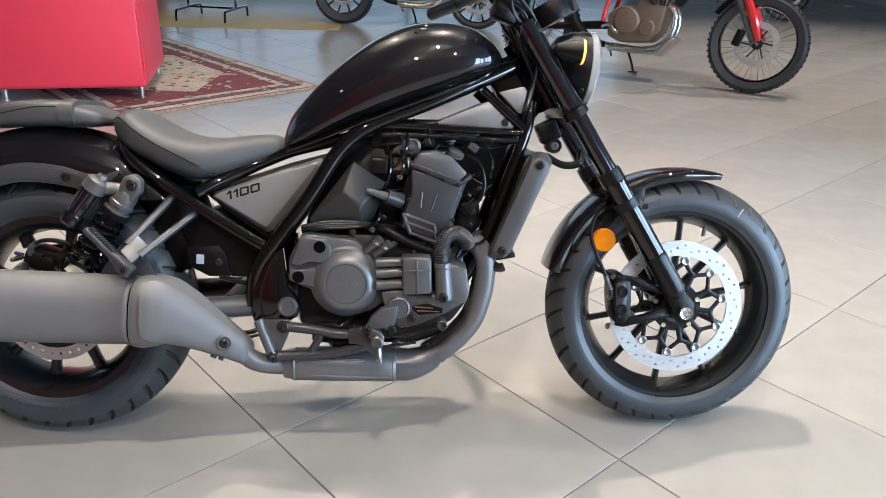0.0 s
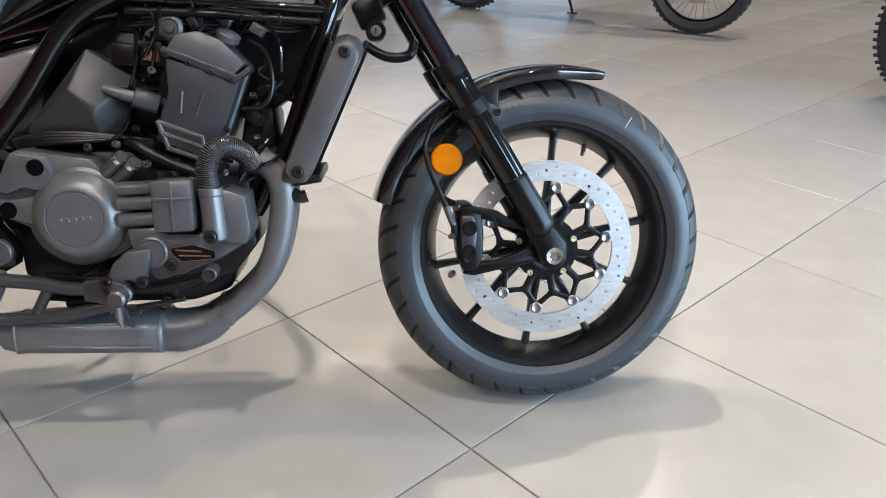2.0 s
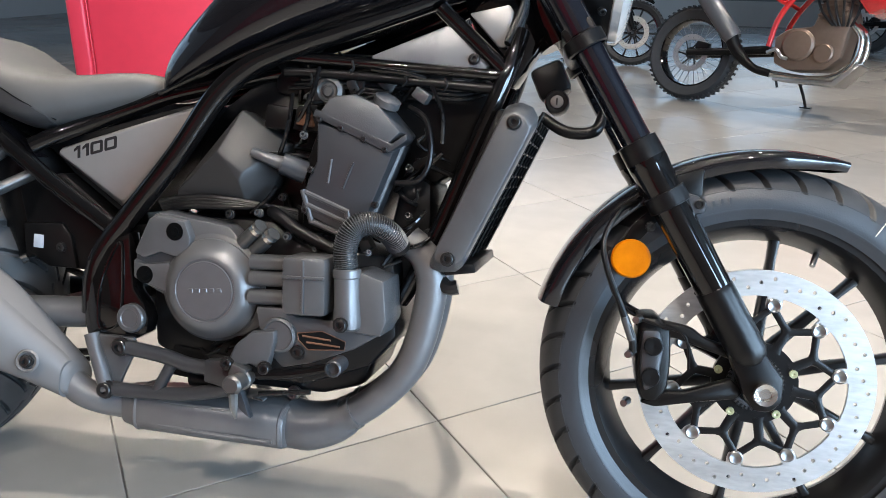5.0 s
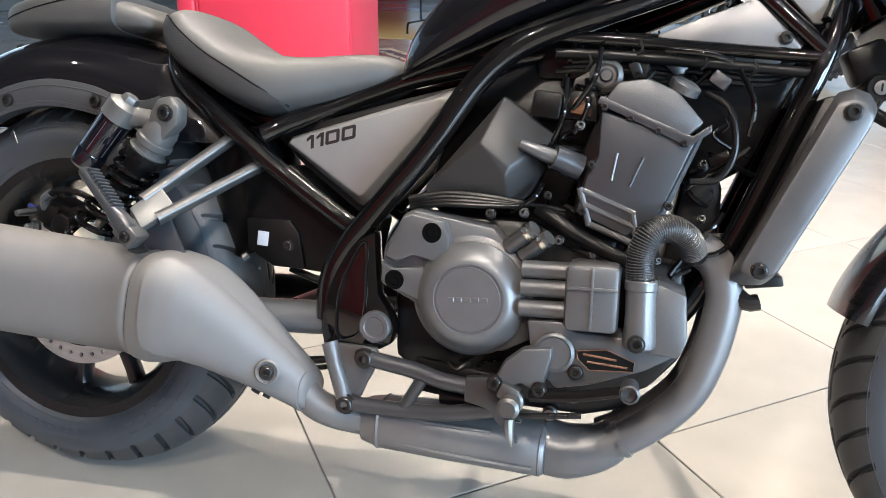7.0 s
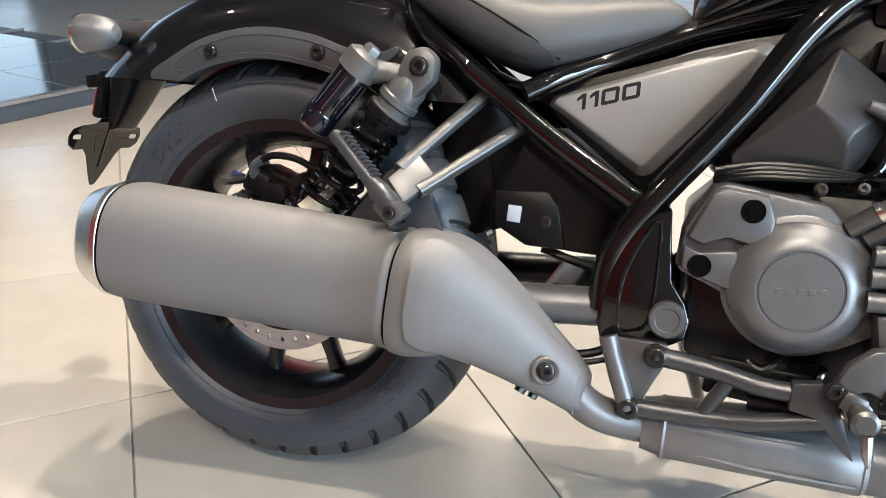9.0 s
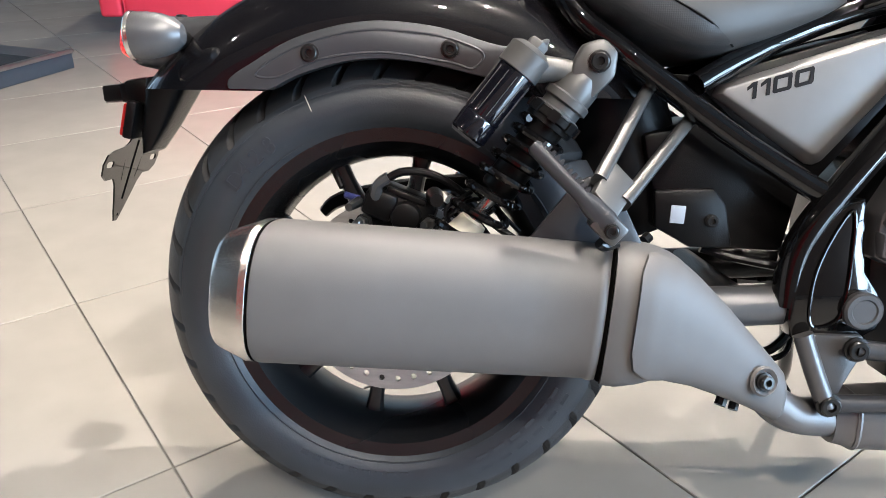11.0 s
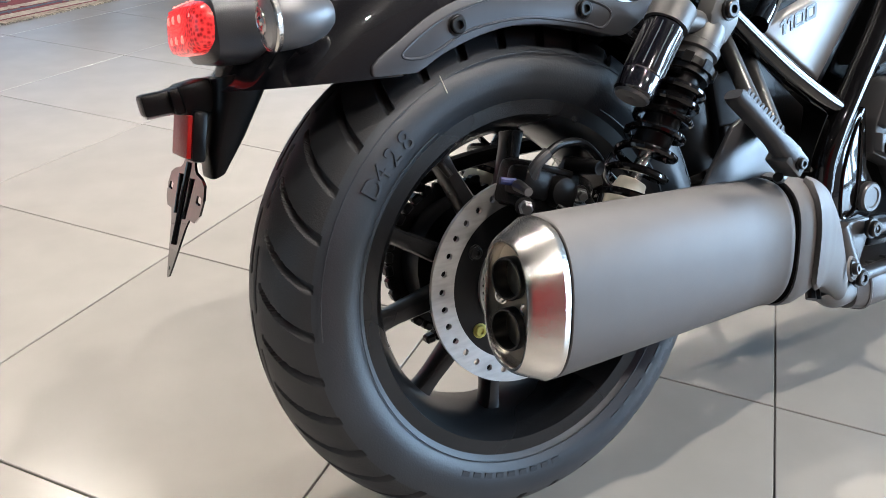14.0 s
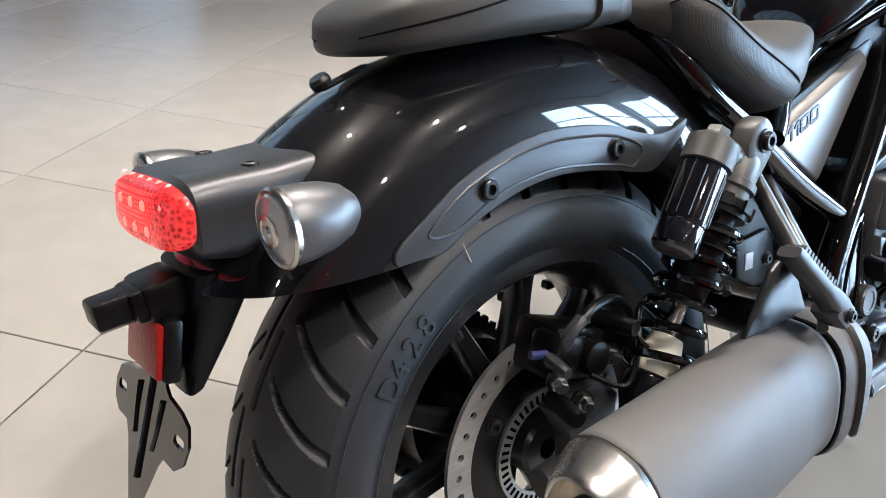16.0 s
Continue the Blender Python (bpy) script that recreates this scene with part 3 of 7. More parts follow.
part("sensor_wire", tube([(0.04, -0.13, 0.425), (0.07, -0.15, 0.410), (0.10, -0.14, 0.44), (0.14, -0.11, 0.46), (0.19, -0.10, 0.42)], 0.003, 6), CABLE, caliper)
part("sensor_wire", tube([(0.10, -0.13, 0.395), (0.115, -0.15, 0.42), (0.10, -0.14, 0.45), (0.13, -0.12, 0.47)], 0.003, 6), CABLE, caliper)

# ---- shock absorbers
AX0, AX1 = V(0.263, -0.152, 0.621), V(0.098, -0.150, 0.392)


def shock_absorber(sign):
    f = lambda p: V(p[0], p[1] * sign, p[2])
    top, low = f(AX0), f(AX1)
    d = (low - top).normalized()
    L = (low - top).length
    body = bmesh.new()
    lathe([(0.0, 0.018), (0.021, 0.020), (0.0245, 0.030), (0.0245, 0.046), (0.0275, 0.048), (0.0275, 0.056), (0.0235, 0.058), (0.0235, 0.066), (0.029, 0.068), (0.029, 0.070), (0.0, 0.070)], top, d, 28, body)
    sh = part("shock_absorber", body, CAPGREY, bike, "grey shock absorber with black coil spring and reservoir")
    part("eyelet", prism([(0.246, 0.640), (0.268, 0.646), (0.284, 0.632), (0.282, 0.605), (0.258, 0.580), (0.232, 0.598), (0.236, 0.62)], -0.172 * sign, -0.144 * sign, 0.006), CAPGREY, sh)
    part("mounting_bolt", bolt(top + V(0, -0.020 * sign, 0), (0, -sign, 0), 0.010, None, 0.008), BOLT, sh)
    part("reservoir_bridge", tube([top + d * 0.03 + V(-0.01, 0, 0.01), f((0.215, -0.155, 0.612)), f((0.182, -0.158, 0.612))], [0.016, 0.014, 0.018], 12), CAPGREY, sh)
    r0, r1 = f((0.190, -0.160, 0.628)), f((0.108, -0.164, 0.520))
    e = (r1 - r0).normalized()
    rb = lathe([(0.0, -0.006), (0.018, -0.005), (0.0245, 0.0), (0.0245, 0.022), (0.022, 0.024), (0.0225, 0.026), (0.0225, 0.086), (0.0215, 0.087), (0.0225, 0.089), (0.0225, 0.110), (0.019, 0.114), (0.0, 0.113)], r0, e, 28)
    res = part("reservoir", rb, FORK, sh, "black anodised reservoir with grey cap")
    part("reservoir_cap", lathe([(0.0, -0.008), (0.017, -0.007), (0.0255, -0.001), (0.0255, 0.024), (0.022, 0.025)], r0, e, 28), CAPGREY, res)
    part("cap_knob", lathe([(0.0125, -0.004), (0.0125, -0.014), (0.0105, -0.017), (0.0, -0.017)], r0, e, 6), CAPGREY, res)
    part("reservoir_end", lathe([(0.0205, 0.1125), (0.0185, 0.1155), (0.006, 0.1155), (0, 0.114)], r0, e, 24), SHROUD, res)
    gm = bmesh.new()
    u = e.orthogonal().normalized()
    w = e.cross(u)
    for k in range(12):
        a = 2 * math.pi * k / 12
        q = u * math.cos(a) + w * math.sin(a)
        rod(r0 + e * 0.03 + q * 0.0228, r0 + e * 0.082 + q * 0.0228, 0.0006, seg=4, bm=gm)
    part("reservoir_line", gm, ENGINE, res, kind="stuff")
    part("damper_can", lathe([(0.0, 0.069), (0.0215, 0.070), (0.0215, 0.176), (0.0190, 0.180), (0.0, 0.180)], top, d, 24), PLASTIC, sh, "black damper can")
    cm = lathe([(0.0, 0.070), (0.0318, 0.071), (0.0318, 0.079), (0.0290, 0.081), (0.0290, 0.087), (0.0, 0.088)], top, d, 28)
    u = d.orthogonal().normalized()
    w = d.cross(u)
    lugs = []
    for k in range(8):
        q = u * math.cos(k * math.pi / 4) + w * math.sin(k * math.pi / 4)
        r = d.cross(q)
        lugs.append(skin(bmesh.new(), [[top + d * (0.075 + i * 0.006) + q * h + r * j * 0.0055 for i, j in ((-1, -1), (-1, 1), (1, 1), (1, -1))] for h in (0.030, 0.0336)]))
    collar = part("preload_collar", cm, PLASTIC, sh, "black notched preload collar")
    for lug in lugs:
        part("collar_lug", lug, PLASTIC, collar)
    # coil spring: tight above, open below
    turns, pts = 7.6, []
    for k in range(int(turns * 16) + 1):
        a = 2 * math.pi * k / 16
        s = k / (turns * 16)
        pts.append(top + d * (0.092 + (L - 0.110) * (0.60 * s + 0.40 * s ** 2.2)) + (u * math.cos(a) + w * math.sin(a)) * (0.0290 + 0.0040 * s))
    part("spring", tube(pts, 0.0047, 8, 1), GLOSS_BLACK, sh, "black coil spring")
    part("damper_rod", rod(top + d * 0.15, low, 0.008), CHROME, sh)
    part("bump_stop", lathe([(0.009, -0.062), (0.0165, -0.060), (0.0235, -0.030), (0.0235, -0.020), (0.01, -0.018)], low, d, 24), WHITE, sh, "pale plastic bump stop")
    part("lower_mount", lathe([(0.024, -0.016), (0.026, -0.010), (0.024, 0.006), (0.014, 0.020), (0.0, 0.020)], low, d, 20), PLASTIC, sh)


shock_absorber(1)
shock_absorber(-1)

# ---- rear fender
FC = V(0.028, 0, 0.316)


def fender_skin(a0, a1, prof, thick=0.003, n=40, shape=None):
    """A curved mudguard: prof is a list of (y, r) from the right edge over the top to the left edge; angles from +x towards +z."""
    rings = []
    for k in range(n + 1):
        a = a0 + (a1 - a0) * k / n
        pr = shape(a, prof) if shape else prof
        outer = [V(r * math.cos(a), y, r * math.sin(a)) for y, r in pr]
        inner = [V((r - thick) * math.cos(a), y * 0.97, (r - thick) * math.sin(a)) for y, r in reversed(pr)]
        rings.append(outer + inner)
    return skin(bmesh.new(), rings)


def rear_shape(a, pr):
    deg = math.degrees(a)
    g = float(np.interp(deg, [18, 40, 70, 110, 140, 165], [0.99, 1.0, 1.0, 0.985, 0.965, 0.95]))
    w = float(np.interp(deg, [18, 60, 120, 165], [0.92, 1.0, 0.99, 0.93]))
    return [(y * w, r * g) for y, r in pr]


RP = [(-0.108, 0.315), (-0.112, 0.335), (-0.111, 0.360), (-0.104, 0.386), (-0.088, 0.408), (-0.060, 0.424), (-0.030, 0.431), (0, 0.433)]
RP = RP + [(-y, r) for y, r in RP[-2::-1]]
RP = [(p.y, p.z) for p in spline([(0, y, r) for y, r in RP], 4)]
def cut_below(bm, z):
    bmesh.ops.bisect_plane(bm, geom=bm.verts[:] + bm.edges[:] + bm.faces[:], plane_co=(0, 0, z), plane_no=(0, 0, -1), clear_outer=True)
    return bm


fend = sub("rear_fender", cut_below(fender_skin(radians(14), radians(146), RP, 0.004, 60, rear_shape), 0.582 - FC.z), PAINT, bike, "dark glossy metallic rear mudguard", FC)
for s in (-1, 1):
    cover = smooth_poly([(-0.160, 0.594), (-0.127, 0.617), (-0.086, 0.641), (-0.039, 0.6565), (0.005, 0.664), (0.048, 0.6635), (0.095, 0.657), (0.133, 0.6455), (0.165, 0.6385), (0.192, 0.641), (0.214, 0.648), (0.206, 0.632), (0.165, 0.605), (0.140, 0.604), (0.092, 0.6145), (0.045, 0.621), (0.005, 0.6215), (-0.035, 0.615), (-0.080, 0.6000), (-0.112, 0.584), (-0.150, 0.578)], 3)
    cover = [(x - FC.x, z - FC.z) for x, z in cover]
    st = prism(cover, s * 0.1135, s * 0.085, 0.0035)
    trim = sub("fender_stay", cut_below(st, 0.584 - FC.z), STAY, fend, "satin black fender stay with bolts")
    lip = [(-0.127, 0.6025), (-0.0995, 0.599), (-0.052, 0.6195), (-0.003, 0.628), (0.040, 0.628), (0.1017, 0.619), (0.1275, 0.6131), (0.138, 0.631), (0.095, 0.647), (0.045, 0.653), (0.005, 0.6535), (-0.040, 0.646), (-0.086, 0.630)]
    rl = bmesh.new()
    tube([V(x, s * 0.1132, z) - FC for x, z in smooth_poly(lip, 3)], 0.0016, 6, 2, rl, closed=True)
    part("raised_edge", rl, STAY, trim)
    for p in ((0.1005, 0.6343), (-0.0625, 0.6265)):
        part("stay_bolt", bolt(V(p[0], s * 0.112, p[1]) - FC, (0, s, 0), 0.009, None, 0.007), BOLT, trim)
# dark fillers added so that no floor shows through round the side panels
for s in (-1, 1):
    part("filler_plate", prism([(0.345, 0.612), (0.395, 0.600), (0.440, 0.560), (0.545, 0.488), (0.700, 0.685), (0.690, 0.692), (0.580, 0.662), (0.420, 0.612)], s * 0.084, s * 0.079, 0.002), PLASTIC, bike)
part("under_seat_filler", prism([(0.300, 0.640), (0.420, 0.585), (0.540, 0.500), (0.600, 0.560), (0.690, 0.680), (0.600, 0.665), (0.450, 0.622), (0.380, 0.608)], -0.078, 0.078, 0.006), PLASTIC, bike)
part("inner_flap", tube([(0.30, 0, 0.60), (0.33, 0, 0.50), (0.36, 0, 0.42)], [0.07, 0.075, 0.07], 16, 4), PLASTIC, bike)

# ---- tail: lamp bracket, lamp, indicators, number plate holder
tb = bmesh.new()
TX = [(-0.296, 0.066, 0.025, 0.642, 3.6), (-0.290, 0.071, 0.031, 0.640, 4.2), (-0.262, 0.070, 0.034, 0.638, 5.0), (-0.225, 0.067, 0.034, 0.638, 5.0), (-0.195, 0.064, 0.026, 0.648, 5.0), (-0.168, 0.060, 0.012, 0.664, 4.0)]
skin(tb, [superellipse((x, 0, z), (0, 1, 0), (0, 0, 1), a, b, k, 48) for x, a, b, z, k in TX])
tail = part("tail_lamp_bracket", tb, CASTING, bike, "satin black tail lamp bracket")
for s in (-1, 1):
    part("bracket_bolt", bolt((-0.236, s * 0.045, 0.668), (0, 0, 1), 0.007), BOLT, tail)
lens = bmesh.new()
skin(lens, [superellipse((x, 0, 0.6425), (0, 1, 0), (0.10, 0, 1), a, b, 3.4, 48) for x, a, b in ((-0.292, 0.0700, 0.0245), (-0.297, 0.0710, 0.0250), (-0.303, 0.0690, 0.0245), (-0.308, 0.0630, 0.0225), (-0.3110, 0.0520, 0.0190), (-0.3118, 0.0300, 0.0120))])
lamp = part("tail_lamp", lens, RED_LENS, tail, "lit red rectangular tail lamp")
bow = lambda y: -0.3122 + 0.0135 * (abs(y) / 0.068) ** 3.2
for iz in (-1, 1):
    for iy in range(5):
        y = -0.050 + iy * 0.025
        part("diode", lathe([(0, -0.0005), (0.0042, 0), (0.0034, 0.0014), (0, 0.0022)], (bow(y) - 0.0008, y, 0.6425 + iz * 0.0095), (-1, 0, 0.1), 10), RED_GLOW, lamp)
for iy in range(6):
    part("diode", lathe([(0, -0.0005), (0.0026, 0), (0, 0.0016)], (-0.300, -0.050 + iy * 0.020, 0.6672), (-0.2, 0, 1), 8), RED_GLOW, lamp)
rib = bmesh.new()
for k in range(31):
    for j in range(11):
        y, z = -0.063 + k * 0.0042, 0.6245 + j * 0.0036
        if abs(y) > 0.056 and j in (0, 1, 9, 10) or abs(y) > 0.048 and j in (0, 10):
            continue
        box((bow(y) + 0.0024 * (abs(j - 5) / 5) ** 4, y, z), (0.0030, 0.0033, 0.0027), (0, 0, 0), 0, rib)
part("lens_facet", rib, material("red_lens_facet", (0.28, 0.004, 0.006), 0.12, bump=0, spec=0.6, emit=(1.0, 0.045, 0.045), emit_strength=0.95), lamp, kind="stuff")
for s in (-1, 1):
    ib = lathe([(0.0, 0.0), (0.0260, 0.0), (0.0270, 0.003), (0.0264, 0.018), (0.0240, 0.034), (0.0190, 0.048), (0.0110, 0.057), (0.0, 0.060)], (-0.2605, s * 0.131, 0.641), (1, 0, 0.05), 32)
    ind = part("rear_indicator", ib, SHROUD, tail, "satin grey bullet indicator with clear lens")
    part("indicator_rim", lathe([(0.0274, 0.003), (0.0282, -0.001), (0.0266, -0.003), (0.0235, -0.002)], (-0.2605, s * 0.131, 0.641), (1, 0, 0.05), 32), CHROME, ind)
    part("indicator_lens", lathe([(0.0255, -0.001), (0.0225, -0.0045), (0.0130, -0.0068), (0, -0.0075)], (-0.2605, s * 0.131, 0.641), (1, 0, 0.05), 32), CLEAR, ind, "clear ribbed lens")
    part("indicator_core", lathe([(0.0120, -0.0060), (0.0118, -0.0082), (0.0090, -0.0088), (0.0080, -0.0080), (0.0045, -0.0080), (0.0030, -0.0095), (0, -0.0095)], (-0.2605, s * 0.131, 0.641), (1, 0, 0.05), 20), CHROME, ind)
    part("indicator_stem", rod((-0.228, s * 0.055, 0.641), (-0.228, s * 0.115, 0.641), 0.013, 0.011), PLASTIC, ind)
ns = bmesh.new()
skin(ns, [superellipse(c, (0, 1, 0), Vector(u).normalized(), a, b, 4, 28) for c, u, a, b in
          (((-0.262, 0, 0.600), (1, 0, 0.2), 0.050, 0.030), ((-0.268, 0, 0.575), (1, 0, 0.2), 0.044, 0.028), ((-0.286, 0, 0.530), (1, 0, 0.3), 0.034, 0.020), ((-0.298, 0, 0.500), (1, 0, 0.4), 0.028, 0.008))])
plate_stem = part("plate_stem", ns, PLASTIC, bike, "matt black number plate stem")
pl = box((-0.306, 0.0, 0.578), (0.034, 0.052, 0.034), (0, -10, 0), 0.006)
box((-0.322, 0.0, 0.577), (0.020, 0.044, 0.026), (0, -10, 0), 0.005, pl)
pll = part("plate_light", pl, PLASTIC, plate_stem)
part("plate_light_head", box((-0.340, 0.0, 0.576), (0.036, 0.030, 0.022), (0, -6, 0), 0.004), PLASTIC, pll)
part("plate_light_lens", box((-0.342, 0.0, 0.5645), (0.026, 0.024, 0.003), (0, -6, 0), 0.001), CLEAR, pll)
rf = box((-0.314, 0, 0.542), (0.014, 0.078, 0.050), (0, 12, 0), 0.004)
rfo = part("rear_reflector", rf, PLASTIC, plate_stem)
part("reflector_face", box((-0.3225, 0, 0.5425), (0.006, 0.070, 0.042), (0, 12, 0), 0.002), RED_REFLECTOR, rfo, "red rectangular reflector")


half = [(0.000, 0.522), (-0.022, 0.519), (-0.026, 0.513), (-0.036, 0.508), (-0.062, 0.505), (-0.078, 0.500), (-0.084, 0.488), (-0.080, 0.474), (-0.066, 0.466), (-0.044, 0.466), (-0.034, 0.456), (-0.012, 0.416), (-0.004, 0.404), (0, 0.403)]
xa = lambda z: -0.312 - (0.532 - z) * 0.36
pb = part("plate_bracket", holed(half + [(-y, z) for y, z in half[-2:0:-1]], [ring_pts(s * 0.066, 0.4865, 0.010, 0.0040, 12, 4) for s in (-1, 1)] + [ring_pts(0, 0.412, 0.002, 0.002, 8)],
                                 lambda u, v: (xa(v), u, v), V(-0.0025, 0, -0.0008)), GLOSS_BLACK, plate_stem, "black pressed steel number plate bracket")
for s in (-1, 1):
    part("pressed_rib", tube([(xa(0.50) - 0.002, s * 0.026, 0.502), (xa(0.48) - 0.002, s * 0.024, 0.48), (xa(0.463) - 0.002, s * 0.020, 0.463)], 0.0022, 8), GLOSS_BLACK, pb)
part("pressed_rib", tube([(xa(0.515) - 0.002, 0, 0.515), (xa(0.48) - 0.002, 0, 0.48), (xa(0.435) - 0.002, 0, 0.435)], 0.0032, 8), GLOSS_BLACK, pb)

# ---- silencer and exhaust
def oval(x, y, z, a, b, k=2.3, tilt=0.0, seg=44, yaw=0.0):
    """An upright oval across the pipe: a is half its width, b half its height."""
    return superellipse((x, y, z), (math.sin(yaw), math.cos(yaw), 0), (tilt, 0, 1), a, b, k, seg)


MY = 0.14


def muffler(x):
    """The middle of the silencer's barrel at x."""
    return x, -0.250 + (x + 0.066) * 0.1377, 0.378 - (x + 0.075) * 0.073


def barrel(rows, k=2.5):
    return [oval(*muffler(x), a, b, k, 0.08, yaw=MY) for x, a, b in rows]


silencer = part("silencer", skin(bmesh.new(), barrel([(-0.080, 0.058, 0.0715), (-0.078, 0.0605, 0.0742), (-0.074, 0.0612, 0.0750), (0.05, 0.0615, 0.0750), (0.20, 0.0612, 0.0745), (0.264, 0.0610, 0.0740), (0.267, 0.0628, 0.0758),
                                                      (0.272, 0.0632, 0.0762), (0.276, 0.0624, 0.0754), (0.278, 0.0600, 0.0735), (0.286, 0.0560, 0.0690), (0.300, 0.050, 0.062)])), EXHAUST, bike, "grey painted oval silencer with polished end cap", 45)
part("cap_joint", skin(bmesh.new(), barrel([(-0.0835, 0.0592, 0.0728), (-0.0785, 0.0592, 0.0728)])), RECESS_SHADE, silencer)
cap = part("end_cap", skin(bmesh.new(), barrel([(-0.0815, 0.0600, 0.0735), (-0.0820, 0.0608, 0.0744), (-0.0885, 0.0608, 0.0744), (-0.0905, 0.0598, 0.0735), (-0.1150, 0.0490, 0.0632), (-0.1195, 0.0462, 0.0605), (-0.1215, 0.0440, 0.0585), (-0.1210, 0.0415, 0.0560), (-0.1180, 0.0400, 0.0545), (-0.1080, 0.0385, 0.0530)]), caps=False), CHROME, silencer, "polished steel end cap", 25)
part("end_plate", skin(bmesh.new(), barrel([(-0.1060, 0.0395, 0.0540), (-0.1085, 0.0395, 0.0540)])), material("warm_brushed_steel", (0.50, 0.44, 0.35), 0.34, metal=1.0, bump=0.1, bump_scale=500), cap, "brushed steel face plate")
for dz in (0.0235, -0.0235):
    x, y, z = muffler(-0.112)
    part("outlet", lathe([(0.0190, 0.012), (0.0200, -0.006), (0.0192, -0.0085), (0.0178, -0.0085), (0.0170, -0.006), (0.0170, 0.010), (0.0165, 0.03), (0, 0.03)], (x + dz * 0.08, y, z + dz), (1, 0.1377, -0.073), 28), ENGINE_DARK, cap, "black outlet pipe")
for dy, dz in ((0.0165, 0.003), (-0.0165, -0.003)):
    x, y, z = muffler(-0.1085)
    part("end_bolt", bolt((x - dy * 0.14, y + dy, z + dz), (-1, -0.1377, 0.073), 0.0062), CHROME, cap)
# heat shield: an open flared shell, flat outer panel, black ring as rim-gap shade
SHIELD = ((0.2825, -0.2035, 0.3520, 0.0640, 0.0770), (0.290, -0.2030, 0.3517, 0.0662, 0.0785), (0.300, -0.2020, 0.3512, 0.0680, 0.0790), (0.326, -0.1990, 0.3500, 0.0675, 0.0745), (0.350, -0.1950, 0.3480, 0.0640, 0.0660), (0.380, -0.1880, 0.3330, 0.0570, 0.0575),
          (0.413, -0.1795, 0.3110, 0.0490, 0.0490), (0.450, -0.1690, 0.2830, 0.0400, 0.0385), (0.483, -0.1590, 0.2570, 0.0325, 0.0310), (0.498, -0.1545, 0.2440, 0.0295, 0.0270), (0.503, -0.1530, 0.2400, 0.0250, 0.0230))


def shield_at(x):
    cols = list(zip(*SHIELD))
    return [float(np.interp(x, cols[0], c)) for c in cols[1:]]


xs = [0.2825, 0.285, 0.290] + [0.300 + 0.198 * (i / 18) for i in range(19)] + [0.503]
shield = part("heat_shield", skin(bmesh.new(), [oval(x, *shield_at(x), 2.9, 0.08, yaw=MY) for x in xs]), EXHAUST, silencer, "grey painted heat shield", 40)
part("gap_shade", skin(bmesh.new(), [oval(x, -0.2025, 0.3515, 0.0652 - d, 0.0774 - d, 2.9, 0.08, yaw=MY) for x, d in ((0.2770, 0.006), (0.2800, 0.003), (0.2822, 0.0025))]), RECESS_SHADE, shield, "black ring standing for the shade behind the shield's rim")
rings = []
for k in range(29):
    x = 0.309 + 0.188 * (k / 28) ** 1.1
    y, z, a, b = shield_at(x)
    f = k / 28
    up = float(np.interp(x, (0.309, 0.3105, 0.314, 0.322, 0.340, 0.497), (0.80, 1.00, 1.16, 1.26, 1.32, 1.45)))
    low = float(np.interp(x, (0.309, 0.3105, 0.314, 0.330, 0.353, 0.420, 0.497), (0.20, 0.32, 0.48, 0.74, 0.98, 1.20, 1.40)))
    ring = []
    for grow, order in ((0.0072 - 0.0040 * f, 1), (-0.004, -1)):
        for j in range(-14, 15):
            t = math.pi + (low if j * order > 0 else up) * order * j / 14
            c, q = math.cos(t), math.sin(t)
            edge = max(0.0, abs(j) - 12) * 0.0014 if grow > 0 else 0.0
            ring.append(V(x, y, z) + V(math.sin(MY), math.cos(MY), 0) * (a + grow - edge) * math.copysign(abs(c) ** 0.60, c) + V(0.08, 0, 1) * (b + grow - edge) * math.copysign(abs(q) ** 0.74, q))
    rings.append(ring)
part("shield_panel", skin(bmesh.new(), rings), EXHAUST, shield, "flared flat shield panel", 40)
part("shield_bolt", bolt((0.458, -0.2135, 0.279), (0.25, -1, 0.15), 0.0080, None, 0.009), BOLT, shield)
part("shield_dimple", lathe([(0.0175, 0.0005), (0.0150, 0.0035), (0.0115, 0.001), (0.0105, -0.002)], (0.458, -0.2125, 0.279), (0.25, -1, 0.15), 24), EXHAUST, shield)
part("shield_bolt", tube([(0.432, -0.172, 0.254), (0.424, -0.180, 0.236)], 0.007, 8, 2), BOLT, shield)
part("shield_bolt", tube([(0.446, -0.170, 0.246), (0.440, -0.178, 0.230)], 0.006, 8, 2), BOLT, shield)
part("silencer_bracket", prism([(0.130, 0.420), (0.195, 0.432), (0.240, 0.492), (0.256, 0.500), (0.285, 0.488), (0.318, 0.425), (0.318, 0.400), (0.150, 0.405)], -0.200, -0.193, 0.002), CASTING, silencer, "dark gusset plate")
ex = tube([(0.485, -0.154, 0.241), (0.505, -0.150, 0.223), (0.530, -0.142, 0.211), (0.560, -0.130, 0.205), (0.585, -0.122, 0.203)], [0.0225, 0.0225, 0.0225, 0.024, 0.026], 24, 6)
pipe = part("link_pipe", ex, HEADER, bike, "grey exhaust pipe")
cl = bmesh.new()
